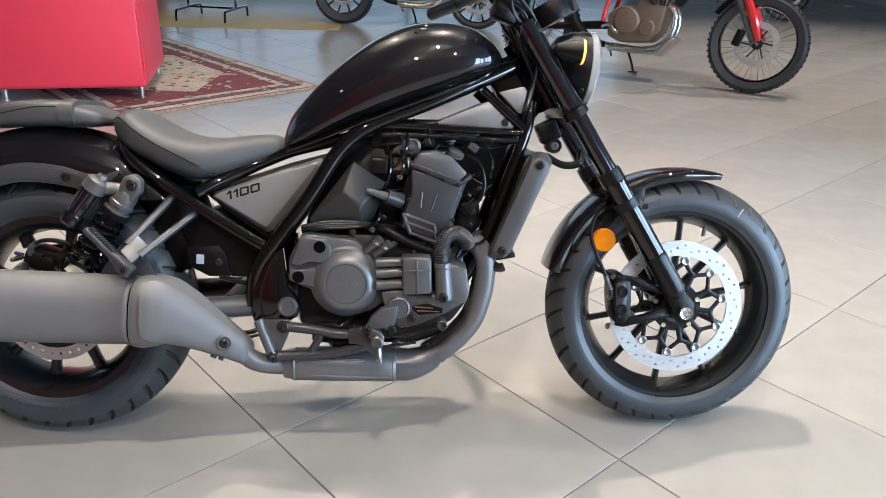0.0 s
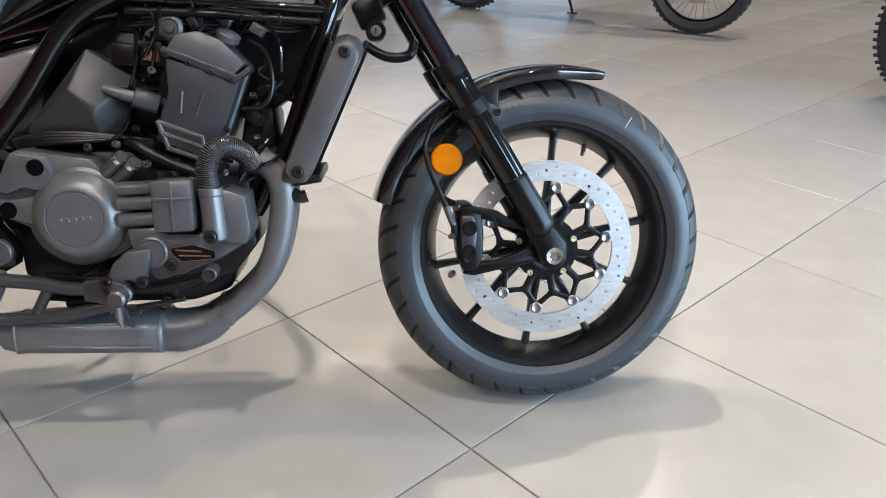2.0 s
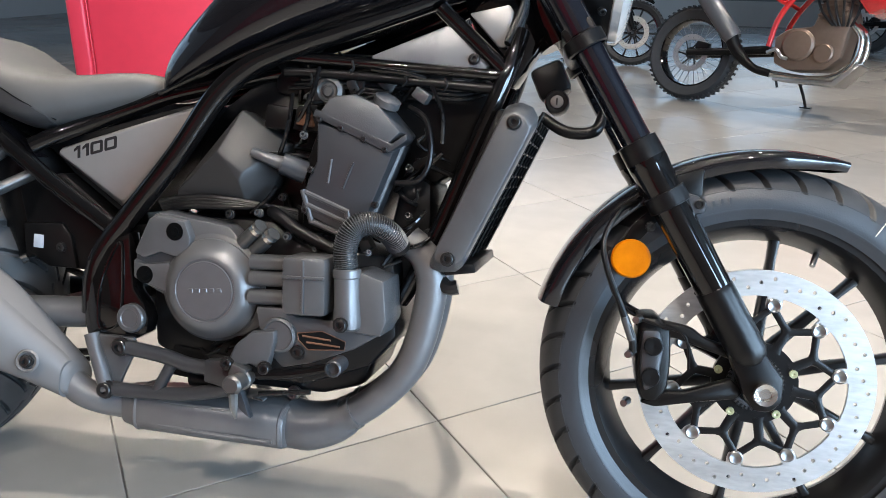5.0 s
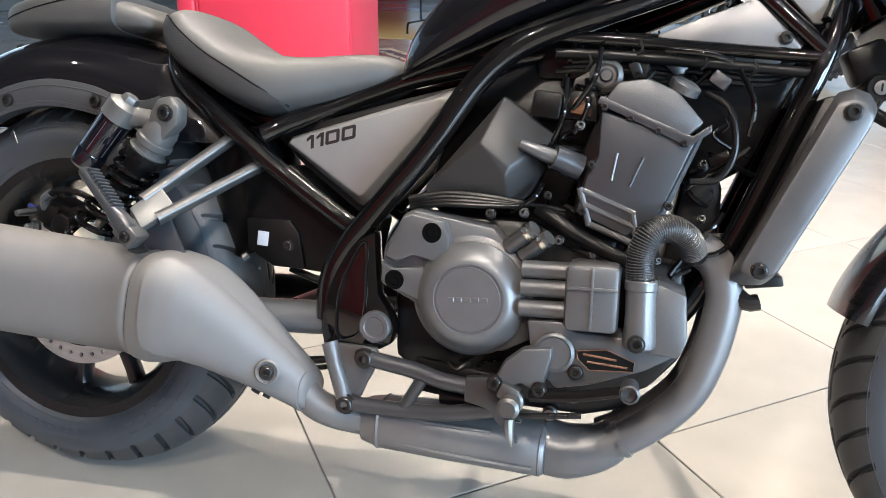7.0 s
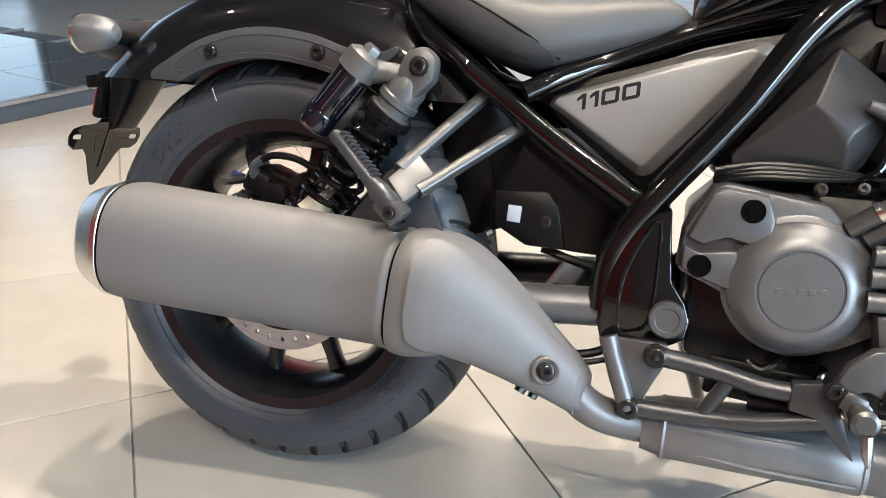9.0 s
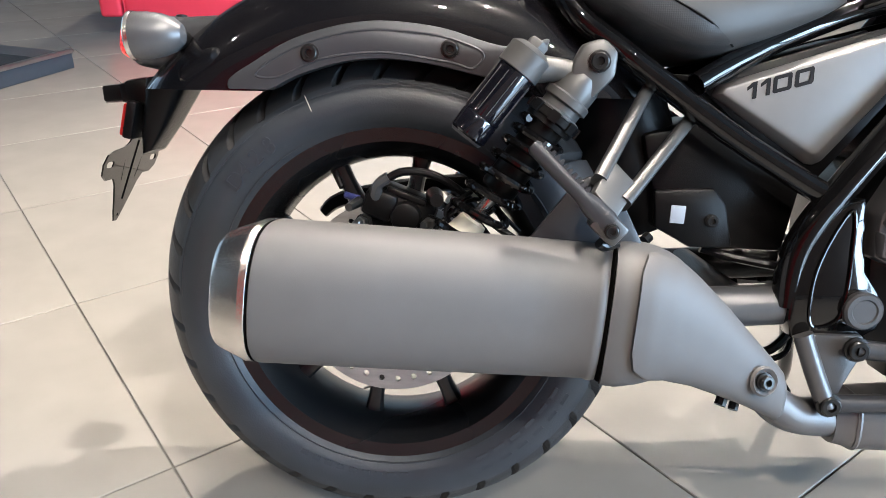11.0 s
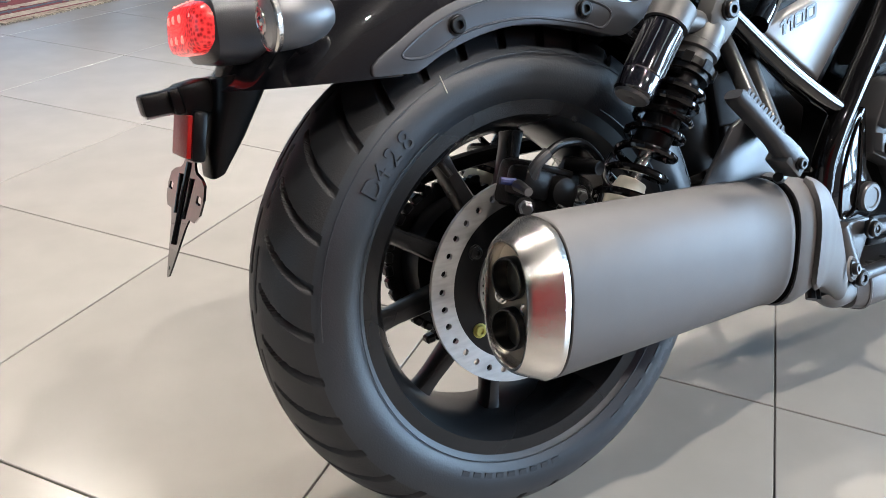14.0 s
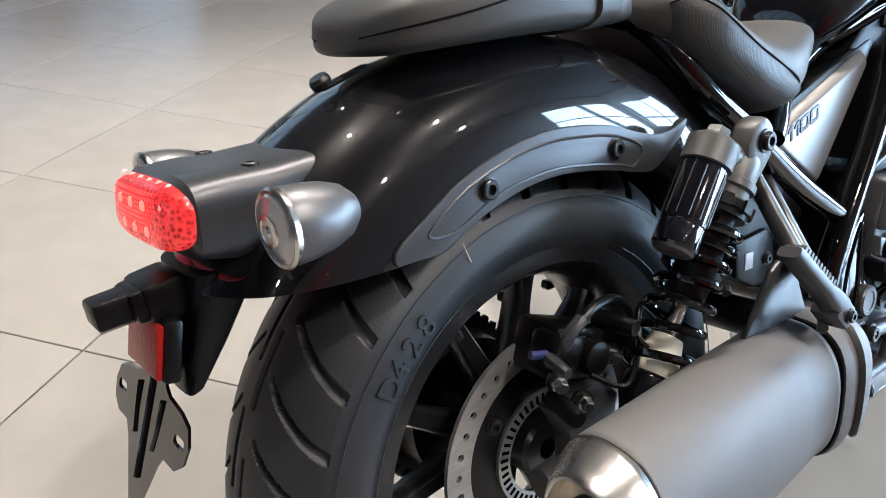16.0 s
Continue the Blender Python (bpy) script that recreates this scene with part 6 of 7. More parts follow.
part("upper_clamp", prism([(1.105, 0.965), (1.145, 0.990), (1.160, 0.965), (1.120, 0.940)], -0.125, 0.125, 0.006), PLASTIC, bike)

# front wheel
fw = sub("front_wheel", lathe([(0.026, -0.055), (0.032, -0.05), (0.032, 0.05), (0.026, 0.055), (0.011, 0.055), (0.011, -0.055)], seg=40, closed=True), RIM, bike, "black cast alloy wheel with ten thin spokes", FRONT)
tm = tyre_mesh("front_tyre", [(0, 0.312), (0.018, 0.3098), (0.036, 0.3025), (0.049, 0.2925), (0.0570, 0.2815), (0.0615, 0.270), (0.0630, 0.260), (0.0622, 0.251), (0.0590, 0.244), (0.055, 0.236)], 1600, 36, -0.16, 0.10, 0.0048)
ft = part("tyre", tm, RUBBER, fw, "black rubber front tyre with slash grooves")
for k in range(10):
    part("raised_mark", arc_bar(0.260, 0.268, radians(-60 + k * 2.6), radians(-58.3 + k * 2.6), -0.0618, 0.0016, None, 3), SIDEWALL, ft)
for k in range(4):
    part("raised_mark", arc_bar(0.258, 0.270, radians(102 + k * 2.5), radians(102.8 + k * 2.5), -0.0618, 0.0016, None, 3), SIDEWALL, ft)
wm = bmesh.new()
arc_bar(0.2795, 0.2805, 0, 2 * math.pi, -0.0575, 0.0008, wm, 90)
arc_bar(0.2515, 0.2525, 0, 2 * math.pi, -0.0618, 0.0008, wm, 90)
part("raised_line", wm, SIDEWALL, ft)
part("paint_mark", arc_bar(0.262, 0.285, radians(58), radians(58.2), -0.0615, 0.002), WHITE, ft, "thin white chalk mark")
part("rim", rim_barrel(0.233, 0.052), RIM, fw)
for k in range(5):
    mid = radians(66 + 72 * k)
    for s in (-1, 1):
        a, b = mid + s * radians(9), mid + s * radians(18)
        part("spoke", flat_bar((0.034 * math.cos(a), 0.0, 0.034 * math.sin(a)), (0.212 * math.cos(b), 0.0, 0.212 * math.sin(b)), 0.020, 0.011, 0.030, 0.024), RIM, fw)
va = radians(67)
part("valve", rod((0.212 * math.cos(va), -0.005, 0.212 * math.sin(va)), (0.186 * math.cos(va), -0.02, 0.186 * math.sin(va)), 0.005, 0.004), ZINC, fw)
fd = sub("brake_disc", drilled_disc(0.127, 0.1640, 0.005, [((0.153, 0.146, 0.139)[k % 3], 2 * math.pi * k / 51) for k in range(51)], 0.0029, 10, 0.18), STEEL, bike, "large drilled steel front brake disc", FRONT + V(0, -0.060, 0))
for k in range(10):
    a = 2 * math.pi * k / 10 + 0.18
    c, s = math.cos(a), math.sin(a)
    tab = superellipse((0.1195 * c, 0, 0.1195 * s), (c, 0, s), (-s, 0, c), 0.013, 0.011, 2.6, 16)
    bm = skin(bmesh.new(), [[p + V(0, -0.0022, 0) for p in tab], [p + V(0, 0.0022, 0) for p in tab]])
    part("disc_tab", bm, STEEL, fd)
    part("bobbin", lathe([(0.0105, -0.003), (0.0105, -0.0055), (0.0085, -0.0068), (0.0055, -0.0055), (0, -0.0050)], (0.115 * c, 0, 0.115 * s), (0, 1, 0), 16), ZINC, fd, "bright disc bobbin")
    for w in (-1, 1):
        b = a + w * radians(18)
        part("carrier_arm", flat_bar((0.112 * c, -0.001, 0.112 * s), (0.086 * math.cos(b), -0.002, 0.086 * math.sin(b)), 0.0110, 0.0100, 0.005, 0.005, None, 4), ENGINE_DARK, fd)
    part("carrier_arm", flat_bar((0.088 * math.cos(a + radians(18)), -0.002, 0.088 * math.sin(a + radians(18))), (0.052 * math.cos(a + radians(18)), -0.002, 0.052 * math.sin(a + radians(18))), 0.0130, 0.0150, 0.005, 0.005, None, 4), ENGINE_DARK, fd)
part("carrier_hub", lathe([(0.060, -0.004), (0.060, 0.004), (0.030, 0.004), (0.030, -0.004)], seg=40, closed=True), ENGINE_DARK, fd)
for k in range(5):
    a = radians(72 * k + 20)
    part("carrier_bolt", lathe([(0.006, -0.004), (0.006, -0.008), (0.003, -0.008), (0, -0.006)], (0.054 * math.cos(a), 0, 0.054 * math.sin(a)), (0, 1, 0), 10), material("yellow_zinc", (0.50, 0.50, 0.30), 0.35, metal=0.7), fd)
tr = lathe([(0.039, -0.010), (0.039, -0.006), (0.030, -0.006), (0.030, -0.010)], seg=40, closed=True)
ring = part("sensor_ring", tr, ENGINE, fd)
sm = bmesh.new()
for k in range(40):
    a = 2 * math.pi * k / 40
    box((0.0375 * math.cos(a), -0.0095, 0.0375 * math.sin(a)), (0.006, 0.003, 0.003), (0, -math.degrees(a), 0), 0, sm)
part("sensor_tooth", sm, ENGINE_DARK, ring, kind="stuff")

# front caliper
cbm = prism([(1.348, 0.412), (1.372, 0.414), (1.392, 0.396), (1.396, 0.350), (1.394, 0.312), (1.382, 0.290), (1.358, 0.292), (1.350, 0.320), (1.346, 0.365)], -0.108, -0.028, 0.008)
cal = part("front_caliper", cbm, PLASTIC, bike, "black radial front brake caliper")
for z in (0.330, 0.374):
    part("piston_cap", lathe([(0.0135, 0.0), (0.0135, 0.004), (0.0115, 0.006), (0.006, 0.006), (0, 0.005)], (1.3685, -0.1165, z), (0, -1, 0), 20), ENGINE_DARK, cal)
part("caliper_cap", prism([(1.352, 0.395), (1.376, 0.398), (1.384, 0.372), (1.380, 0.318), (1.362, 0.306), (1.354, 0.330)], -0.116, -0.10, 0.006), CASTING, cal)
part("caliper_arm", prism([(1.360, 0.412), (1.420, 0.402), (1.440, 0.388), (1.470, 0.380), (1.480, 0.360), (1.440, 0.372), (1.400, 0.384), (1.372, 0.386)], -0.100, -0.082, 0.005), PLASTIC, cal)
part("caliper_arm", prism([(1.358, 0.286), (1.376, 0.306), (1.420, 0.310), (1.480, 0.334), (1.500, 0.318), (1.490, 0.306), (1.440, 0.296), (1.380, 0.282)], -0.102, -0.084, 0.005), PLASTIC, cal)
for p in ((1.347, 0.410), (1.340, 0.290), (1.340, 0.360)):
    part("caliper_bolt", rod((p[0], -0.108, p[1]), (p[0] - 0.006, -0.126, p[1]), 0.0065, 0.005, 10), ZINC, cal)
part("brake_hose", tube([(1.342, -0.115, 0.362), (1.338, -0.118, 0.385), (1.318, -0.118, 0.430), (1.296, -0.115, 0.480), (1.290, -0.105, 0.520), (1.310, -0.085, 0.560), (1.340, -0.060, 0.590), (1.30, -0.03, 0.70)], [0.0060, 0.0060, 0.0045, 0.0045, 0.0040, 0.0040, 0.0045, 0.0045], 10, 6), CABLE, cal)
part("hose_crimp", tube([(1.339, -0.118, 0.380), (1.326, -0.118, 0.412)], 0.0062, 12, 2), ENGINE, cal)
part("sensor_wire", tube([(1.345, -0.09, 0.398), (1.400, -0.115, 0.398), (1.415, -0.115, 0.380), (1.420, -0.11, 0.345)], 0.0022, 6, 5), CABLE, cal)
part("sensor_wire", tube([(1.296, -0.112, 0.480), (1.310, -0.112, 0.440), (1.345, -0.115, 0.412), (1.395, -0.115, 0.400)], 0.0022, 6, 5), CABLE, cal)
part("hose_clip", prism([(1.335, 0.570), (1.365, 0.565), (1.385, 0.572), (1.380, 0.590), (1.350, 0.590)], -0.100, -0.085, 0.003), PLASTIC, cal)
part("hose_clip_bolt", bolt((1.352, -0.102, 0.540), r=0.006), BOLT, cal)
part("reflector_tab", prism([(1.325, 0.505), (1.345, 0.52), (1.375, 0.56), (1.36, 0.57), (1.33, 0.54), (1.315, 0.51)], -0.064, -0.058, 0.002), PLASTIC, cal)
part("side_reflector", lathe([(0.0, -0.010), (0.0255, -0.009), (0.0285, -0.005), (0.0285, 0.002), (0, 0.002)], (1.331, -0.066, 0.490), (0, 1, 0), 40), ORANGE, bike, "round amber side reflector")

# front mudguard
FP = [(-0.072, 0.306), (-0.076, 0.318), (-0.072, 0.327), (-0.055, 0.333), (-0.028, 0.336), (0, 0.337)]
FP = FP + [(-y, r) for y, r in FP[-2::-1]]
FP = [(p.y, p.z) for p in spline([(0, y, r) for y, r in FP], 4)]


def front_shape(a, pr):
    d = math.degrees(a)
    w = float(np.interp(d, [70, 76, 90, 140, 160, 164], [0.45, 0.72, 0.95, 1.0, 0.95, 0.88]))
    lift = float(np.interp(d, [70, 80, 100, 164], [0.006, 0.002, 0.0, -0.002]))
    low = float(np.interp(d, [70, 85, 110, 164], [0.6, 0.18, 0.0, 0.0]))
    return [(y * w, r + lift + (0.337 - r) * low) for y, r in pr]


ff = sub("front_fender", fender_skin(radians(72), radians(164), FP, 0.003, 44, front_shape), PAINT, bike, "dark glossy metallic front mudguard", FRONT)
part("fender_bridge", prism([(1.36 - 1.52, 0.60 - 0.318), (1.42 - 1.52, 0.62 - 0.318), (1.42 - 1.52, 0.58 - 0.318), (1.37 - 1.52, 0.565 - 0.318)], -0.09, -0.068, 0.004), PLASTIC, ff)

# headlamp, controls, handlebar
hl = part("headlamp", lathe([(0.0, -0.075), (0.040, -0.072), (0.066, -0.055), (0.080, -0.025), (0.085, 0.005), (0.0850, 0.018), (0.078, 0.022)], (1.262, 0, 0.896), (1, 0, -0.10), 48), PLASTIC, bike, "round black headlamp with clear rim")
part("headlamp_lens", lathe([(0.083, 0.016), (0.087, 0.020), (0.087, 0.032), (0.078, 0.040), (0.045, 0.046), (0, 0.048)], (1.262, 0, 0.896), (1, 0, -0.10), 48), CLEAR, hl, "clear glass headlamp lens")
for a in (140, 220):
    part("headlamp_screw", bolt((1.262, 0.083 * math.cos(radians(a)), 0.896 + 0.083 * math.sin(radians(a))), (0, math.cos(radians(a)), math.sin(radians(a))), 0.006), BOLT, hl)
for s in (-1, 1):
    fi = part("front_indicator", lathe([(0.0, -0.03), (0.012, -0.028), (0.022, -0.005), (0.026, 0.02), (0.0265, 0.034), (0, 0.036)], (1.215, s * 0.125, 0.925), (1, 0, -0.1), 28), PLASTIC, bike, "black front indicator with lit amber ring")
    part("amber_ring", lathe([(0.0268, 0.030), (0.0275, 0.033), (0.0268, 0.0355), (0.024, 0.036)], (1.215, s * 0.125, 0.925), (1, 0, -0.1), 28), material("lit_amber", (0.9, 0.45, 0.1), 0.3, emit=(1.0, 0.45, 0.08), emit_strength=1.5, bump=0), fi)
    part("indicator_stem", rod((1.20, s * 0.10, 0.93), (1.20, s * 0.06, 0.93), 0.012), PLASTIC, fi)
bar = part("handlebar", tube([(1.135, 0, 1.04), (1.120, 0.08, 1.045), (1.08, 0.16, 1.085), (1.02, 0.30, 1.09), (0.93, 0.42, 1.07)], 0.0130, 14, 6), PLASTIC, bike, "black handlebar with cables")
part("bar_half", tube([(1.135, 0, 1.04), (1.120, -0.08, 1.045), (1.08, -0.16, 1.085), (1.02, -0.30, 1.09), (0.93, -0.42, 1.07)], 0.0130, 14, 6), PLASTIC, bar)
for s in (-1, 1):
    part("grip", tube([(1.00, s * 0.33, 1.088), (0.93, s * 0.42, 1.07)], 0.018, 16, 3), CABLE, bar)
    part("bar_riser", rod((1.125, s * 0.045, 0.965), (1.135, s * 0.045, 1.045), 0.016), PLASTIC, bar)
part("instrument", lathe([(0.0, 0.02), (0.050, 0.018), (0.056, 0.0), (0.050, -0.03), (0, -0.035)], (1.195, 0, 1.03), (-0.5, 0, 0.86), 36), PLASTIC, bar)
random.seed(9)
for k in range(12):
    y = random.uniform(-0.10, 0.06)
    part("control_cable", tube([(1.05 + random.uniform(-0.04, 0.05), y - 0.05, 1.06), (1.10 + random.uniform(-0.02, 0.05), y - 0.02, 1.0), (1.13 + random.uniform(-0.02, 0.03), y, 0.94), (1.15, y * 0.6, 0.86), (1.13, y * 0.5 - 0.03, 0.79)], random.choice((0.004, 0.005, 0.006)), 8, 5), CABLE, bar)
part("switch_block", box((1.050, -0.22, 1.085), (0.06, 0.05, 0.045), (0, 0, 20), 0.01), PLASTIC, bar)
part("switch_block", box((1.075, -0.10, 1.010), (0.06, 0.05, 0.05), (0, 20, 10), 0.012), PLASTIC, bar)
# ignition lock beside the steering head
lk = part("ignition_lock", lathe([(0.017, 0.02), (0.018, 0.0), (0.018, -0.03), (0.016, -0.034), (0.011, -0.034), (0, -0.032)], (1.207, -0.02, 0.712), (0, 1, 0), 24), PLASTIC, bike, "black ignition lock with bright key slot")
part("lock_face", lathe([(0.0095, 0), (0.0090, -0.003), (0, -0.0035)], (1.207, -0.054, 0.712), (0, 1, 0), 24), ZINC, lk)
part("key_slot", box((1.207, -0.0578, 0.712), (0.002, 0.002, 0.010), (0, 0, 0), 0), LETTER, lk)
part("steering_stop", tube([(1.185, -0.055, 0.690), (1.225, -0.06, 0.668), (1.265, -0.055, 0.672), (1.275, -0.03, 0.70)], [0.008, 0.009, 0.009, 0.007], 12, 5), PLASTIC, lk)
part("lock_bracket", box((1.195, -0.02, 0.745), (0.05, 0.05, 0.05), (0, -25, 0), 0.008), PLASTIC, lk)
# side stand on the far side, touching the floor
part("side_stand", tube([(0.62, 0.12, 0.27), (0.66, 0.20, 0.15), (0.68, 0.275, 0.088)], [0.012, 0.011, 0.010], 12, 4), GLOSS_BLACK, bike, "black side stand")
part("stand_foot", box((0.682, 0.285, 0.082), (0.05, 0.035, 0.008), (15, 0, 0), 0.002), GLOSS_BLACK, bike)

# ---------------------------------------------------------------- things round the motorcycle
LEATHER = material("red_leather", (0.74, 0.045, 0.080), 0.42, noise_scale=14, vary=0.05, bump=0.15, bump_scale=160)
RUG_RED = material("rug_red_wool", (0.17, 0.045, 0.05), 0.95, noise_scale=70, vary=0.45, bump=0.5, bump_scale=260)
RUG_PALE = material("rug_cream_wool", (0.42, 0.37, 0.29), 0.95, noise_scale=60, vary=0.40, bump=0.5, bump_scale=260)
RUG_BLUE = material("rug_blue_wool", (0.09, 0.10, 0.13), 0.95, noise_scale=70, vary=0.4, bump=0.5, bump_scale=260)
YELLOW = material("ochre_reflection", (0.45, 0.31, 0.10), 0.30, noise_scale=5, vary=0.1, bump=0.02)
RED_PAINT = material("red_body_paint", (0.55, 0.012, 0.012), 0.25, coat=0.8, bump=0.0)
BRONZE = material("bronze_engine_paint", (0.16, 0.105, 0.075), 0.42, metal=0.4)
PODIUM = material("podium_black_tile", (0.020, 0.021, 0.024), 0.09, noise_scale=8, vary=0.1, bump=0.02)
SKIRT = material("podium_blue_skirt", (0.05, 0.06, 0.075), 0.5)
ALU = material("aluminium_trim", (0.50, 0.50, 0.49), 0.35, metal=1.0)

# the red sofa with steel legs, standing on the rug
sofa = thing("sofa", "red leather cube sofa on short steel legs, standing on the rug", "sofa", (-0.78, 3.36, 0), (0, 0, 9))
part("seat_block", box((-0.46, 0.45, 0.405), (0.92, 0.90, 0.63), (0, 0, 0), 0.025, None, 4), LEATHER, sofa, "red leather block")
part("arm", box((-0.985, 0.45, 0.42), (0.11, 0.92, 0.62), (0, 0, 0), 0.02, None, 3), LEATHER, sofa)
for k in (0.0, -0.92):
    part("piping", rod((k - 0.004 if k == 0 else k + 0.004, -0.001, 0.14), (k - 0.004 if k == 0 else k + 0.004, -0.001, 0.72), 0.004, seg=6), LEATHER, sofa)
for x, y in ((-0.05, 0.06), (-0.86, 0.06), (-0.05, 0.84), (-0.86, 0.84)):
    part("leg", lathe([(0.0, 0.0), (0.024, 0.0), (0.024, 0.006), (0.018, 0.010), (0.018, 0.095), (0, 0.095)], (x, y, 0.012), (0, 0, 1), 18), ALU, sofa, "brushed steel leg")

# the patterned rug with cream fringe
rug = thing("rug", "worn red and cream patterned oriental rug with a cream fringe", "rug", (0.26, 3.86, 0.0), (0, 0, 40))
RW, RLn = 1.55, 2.45
part("rug_field", box((-RW / 2, RLn / 2, 0.004), (RW, RLn, 0.007), (0, 0, 0), 0.002), RUG_RED, rug)


def rug_band(x0, y0, x1, y1, w, z, mat, name):
    bm = bmesh.new()
    for cx, cy, sx, sy in (((x0 + x1) / 2, y0, x1 - x0 + w, w), ((x0 + x1) / 2, y1, x1 - x0 + w, w), (x0, (y0 + y1) / 2, w, y1 - y0 - w), (x1, (y0 + y1) / 2, w, y1 - y0 - w)):
        box((cx, cy, z), (sx, sy, 0.0016), (0, 0, 0), 0, bm)
    part(name, bm, mat, rug)


rug_band(-RW + 0.05, 0.05, -0.05, RLn - 0.05, 0.06, 0.0082, RUG_PALE, "border")
rug_band(-RW + 0.13, 0.13, -0.13, RLn - 0.13, 0.025, 0.0084, RUG_BLUE, "border")
rug_band(-RW + 0.19, 0.19, -0.19, RLn - 0.19, 0.05, 0.0082, RUG_PALE, "border")
med = bmesh.new()
prism_pts = [(-RW / 2, 0.34), (-0.32, 0.80), (-0.32, RLn - 0.80), (-RW / 2, RLn - 0.34), (-RW + 0.32, RLn - 0.80), (-RW + 0.32, 0.80)]
f = [med.verts.new((x, y, 0.0088)) for x, y in prism_pts]
g = [med.verts.new((x, y, 0.0065)) for x, y in prism_pts]
med.faces.new(f)
for i in range(6):
    med.faces.new((f[i], f[(i + 1) % 6], g[(i + 1) % 6], g[i]))
part("medallion", med, RUG_PALE, rug)
random.seed(3)
mot = {0: bmesh.new(), 1: bmesh.new(), 2: bmesh.new()}
for k in range(620):
    x, y = random.uniform(-RW + 0.04, -0.04), random.uniform(0.04, RLn - 0.04)
    s = random.uniform(0.012, 0.045)
    c = random.randrange(3)
    box((x, y, 0.0094), (s, s * random.uniform(0.4, 1.2), 0.001), (0, 0, random.choice((0, 45, 30, -30))), 0, mot[c])
for c, m in ((0, RUG_RED), (1, RUG_PALE), (2, RUG_BLUE)):
    part("motif", mot[c], m, rug, kind="stuff")
fr = bmesh.new()
for k in range(170):
    x = -RW * k / 169
    for y, s in ((0.0, -1), (RLn, 1)):
        tube([(x, y, 0.005), (x + random.uniform(-0.006, 0.006), y + s * 0.025, 0.006), (x + random.uniform(-0.012, 0.012), y + s * random.uniform(0.04, 0.06), 0.004)], 0.0035, 5, 2, fr)
part("fringe", fr, RUG_PALE, rug, "cream woollen fringe", kind="stuff")

# ochre slab for a yellow floor reflection, and the black stand on it
slab_bm = box((-1.6, 8.1, 0.002), (3.6, 3.2, 0.006), (0, 0, 0), 0.002)
tagged(part("reflection_slab", slab_bm, YELLOW, None, "thin glossy ochre slab standing for a yellow reflection on the tiles"), category="floor mat")
rack = thing("clothes_rack", "black steel rack on hooped feet", "rack", (-1.15, 7.05, 0.005), (0, 0, -12))
for x in (-0.32, 0.22):
    part("foot", tube([(x, -0.30, 0.012), (x, -0.29, 0.10), (x, -0.22, 0.12), (x, 0.22, 0.12), (x, 0.29, 0.10), (x, 0.30, 0.012)], 0.012, 8, 4), GLOSS_BLACK, rack)
    part("post", rod((x, 0, 0.12), (x, 0, 1.5), 0.012), GLOSS_BLACK, rack)
part("rail", rod((-0.32, 0, 0.125), (0.22, 0, 0.125), 0.010), GLOSS_BLACK, rack)
part("rail", rod((-0.32, 0, 1.5), (0.22, 0, 1.5), 0.012), GLOSS_BLACK, rack)

# raised black podium with an aluminium edge
pod = thing("podium", "raised glossy black tiled podium with aluminium edge", "podium", (-1.95, 1.65, 0), (0, 0, -17.5))
part("body", box((-1.5, -1.05, 0.035), (3.0, 4.0, 0.070), (0, 0, 0), 0.003), SKIRT, pod, "dark blue skirting")
part("edge_trim", box((0.0, -1.05, 0.078), (0.03, 4.0, 0.018), (0, 0, 0), 0.004), ALU, pod, "aluminium edge")
for i in range(5):
    for j in range(6):
        part("podium_tile", box((-0.318 - i * 0.602, -2.555 + j * 0.602, 0.078), (0.598, 0.598, 0.016), (0, 0, 0), 0.0015, None, 1), PODIUM, pod)
pg = bmesh.new()
for i in range(4):
    box((-0.618 - i * 0.602, -1.05, 0.0785), (0.004, 3.99, 0.0150), (0, 0, 0), 0, pg)
for j in range(5):
    box((-1.5, -2.255 + j * 0.602, 0.0785), (3.0, 0.004, 0.0150), (0, 0, 0), 0, pg)
part("joint", pg, ALU, pod, "pale joint strip")


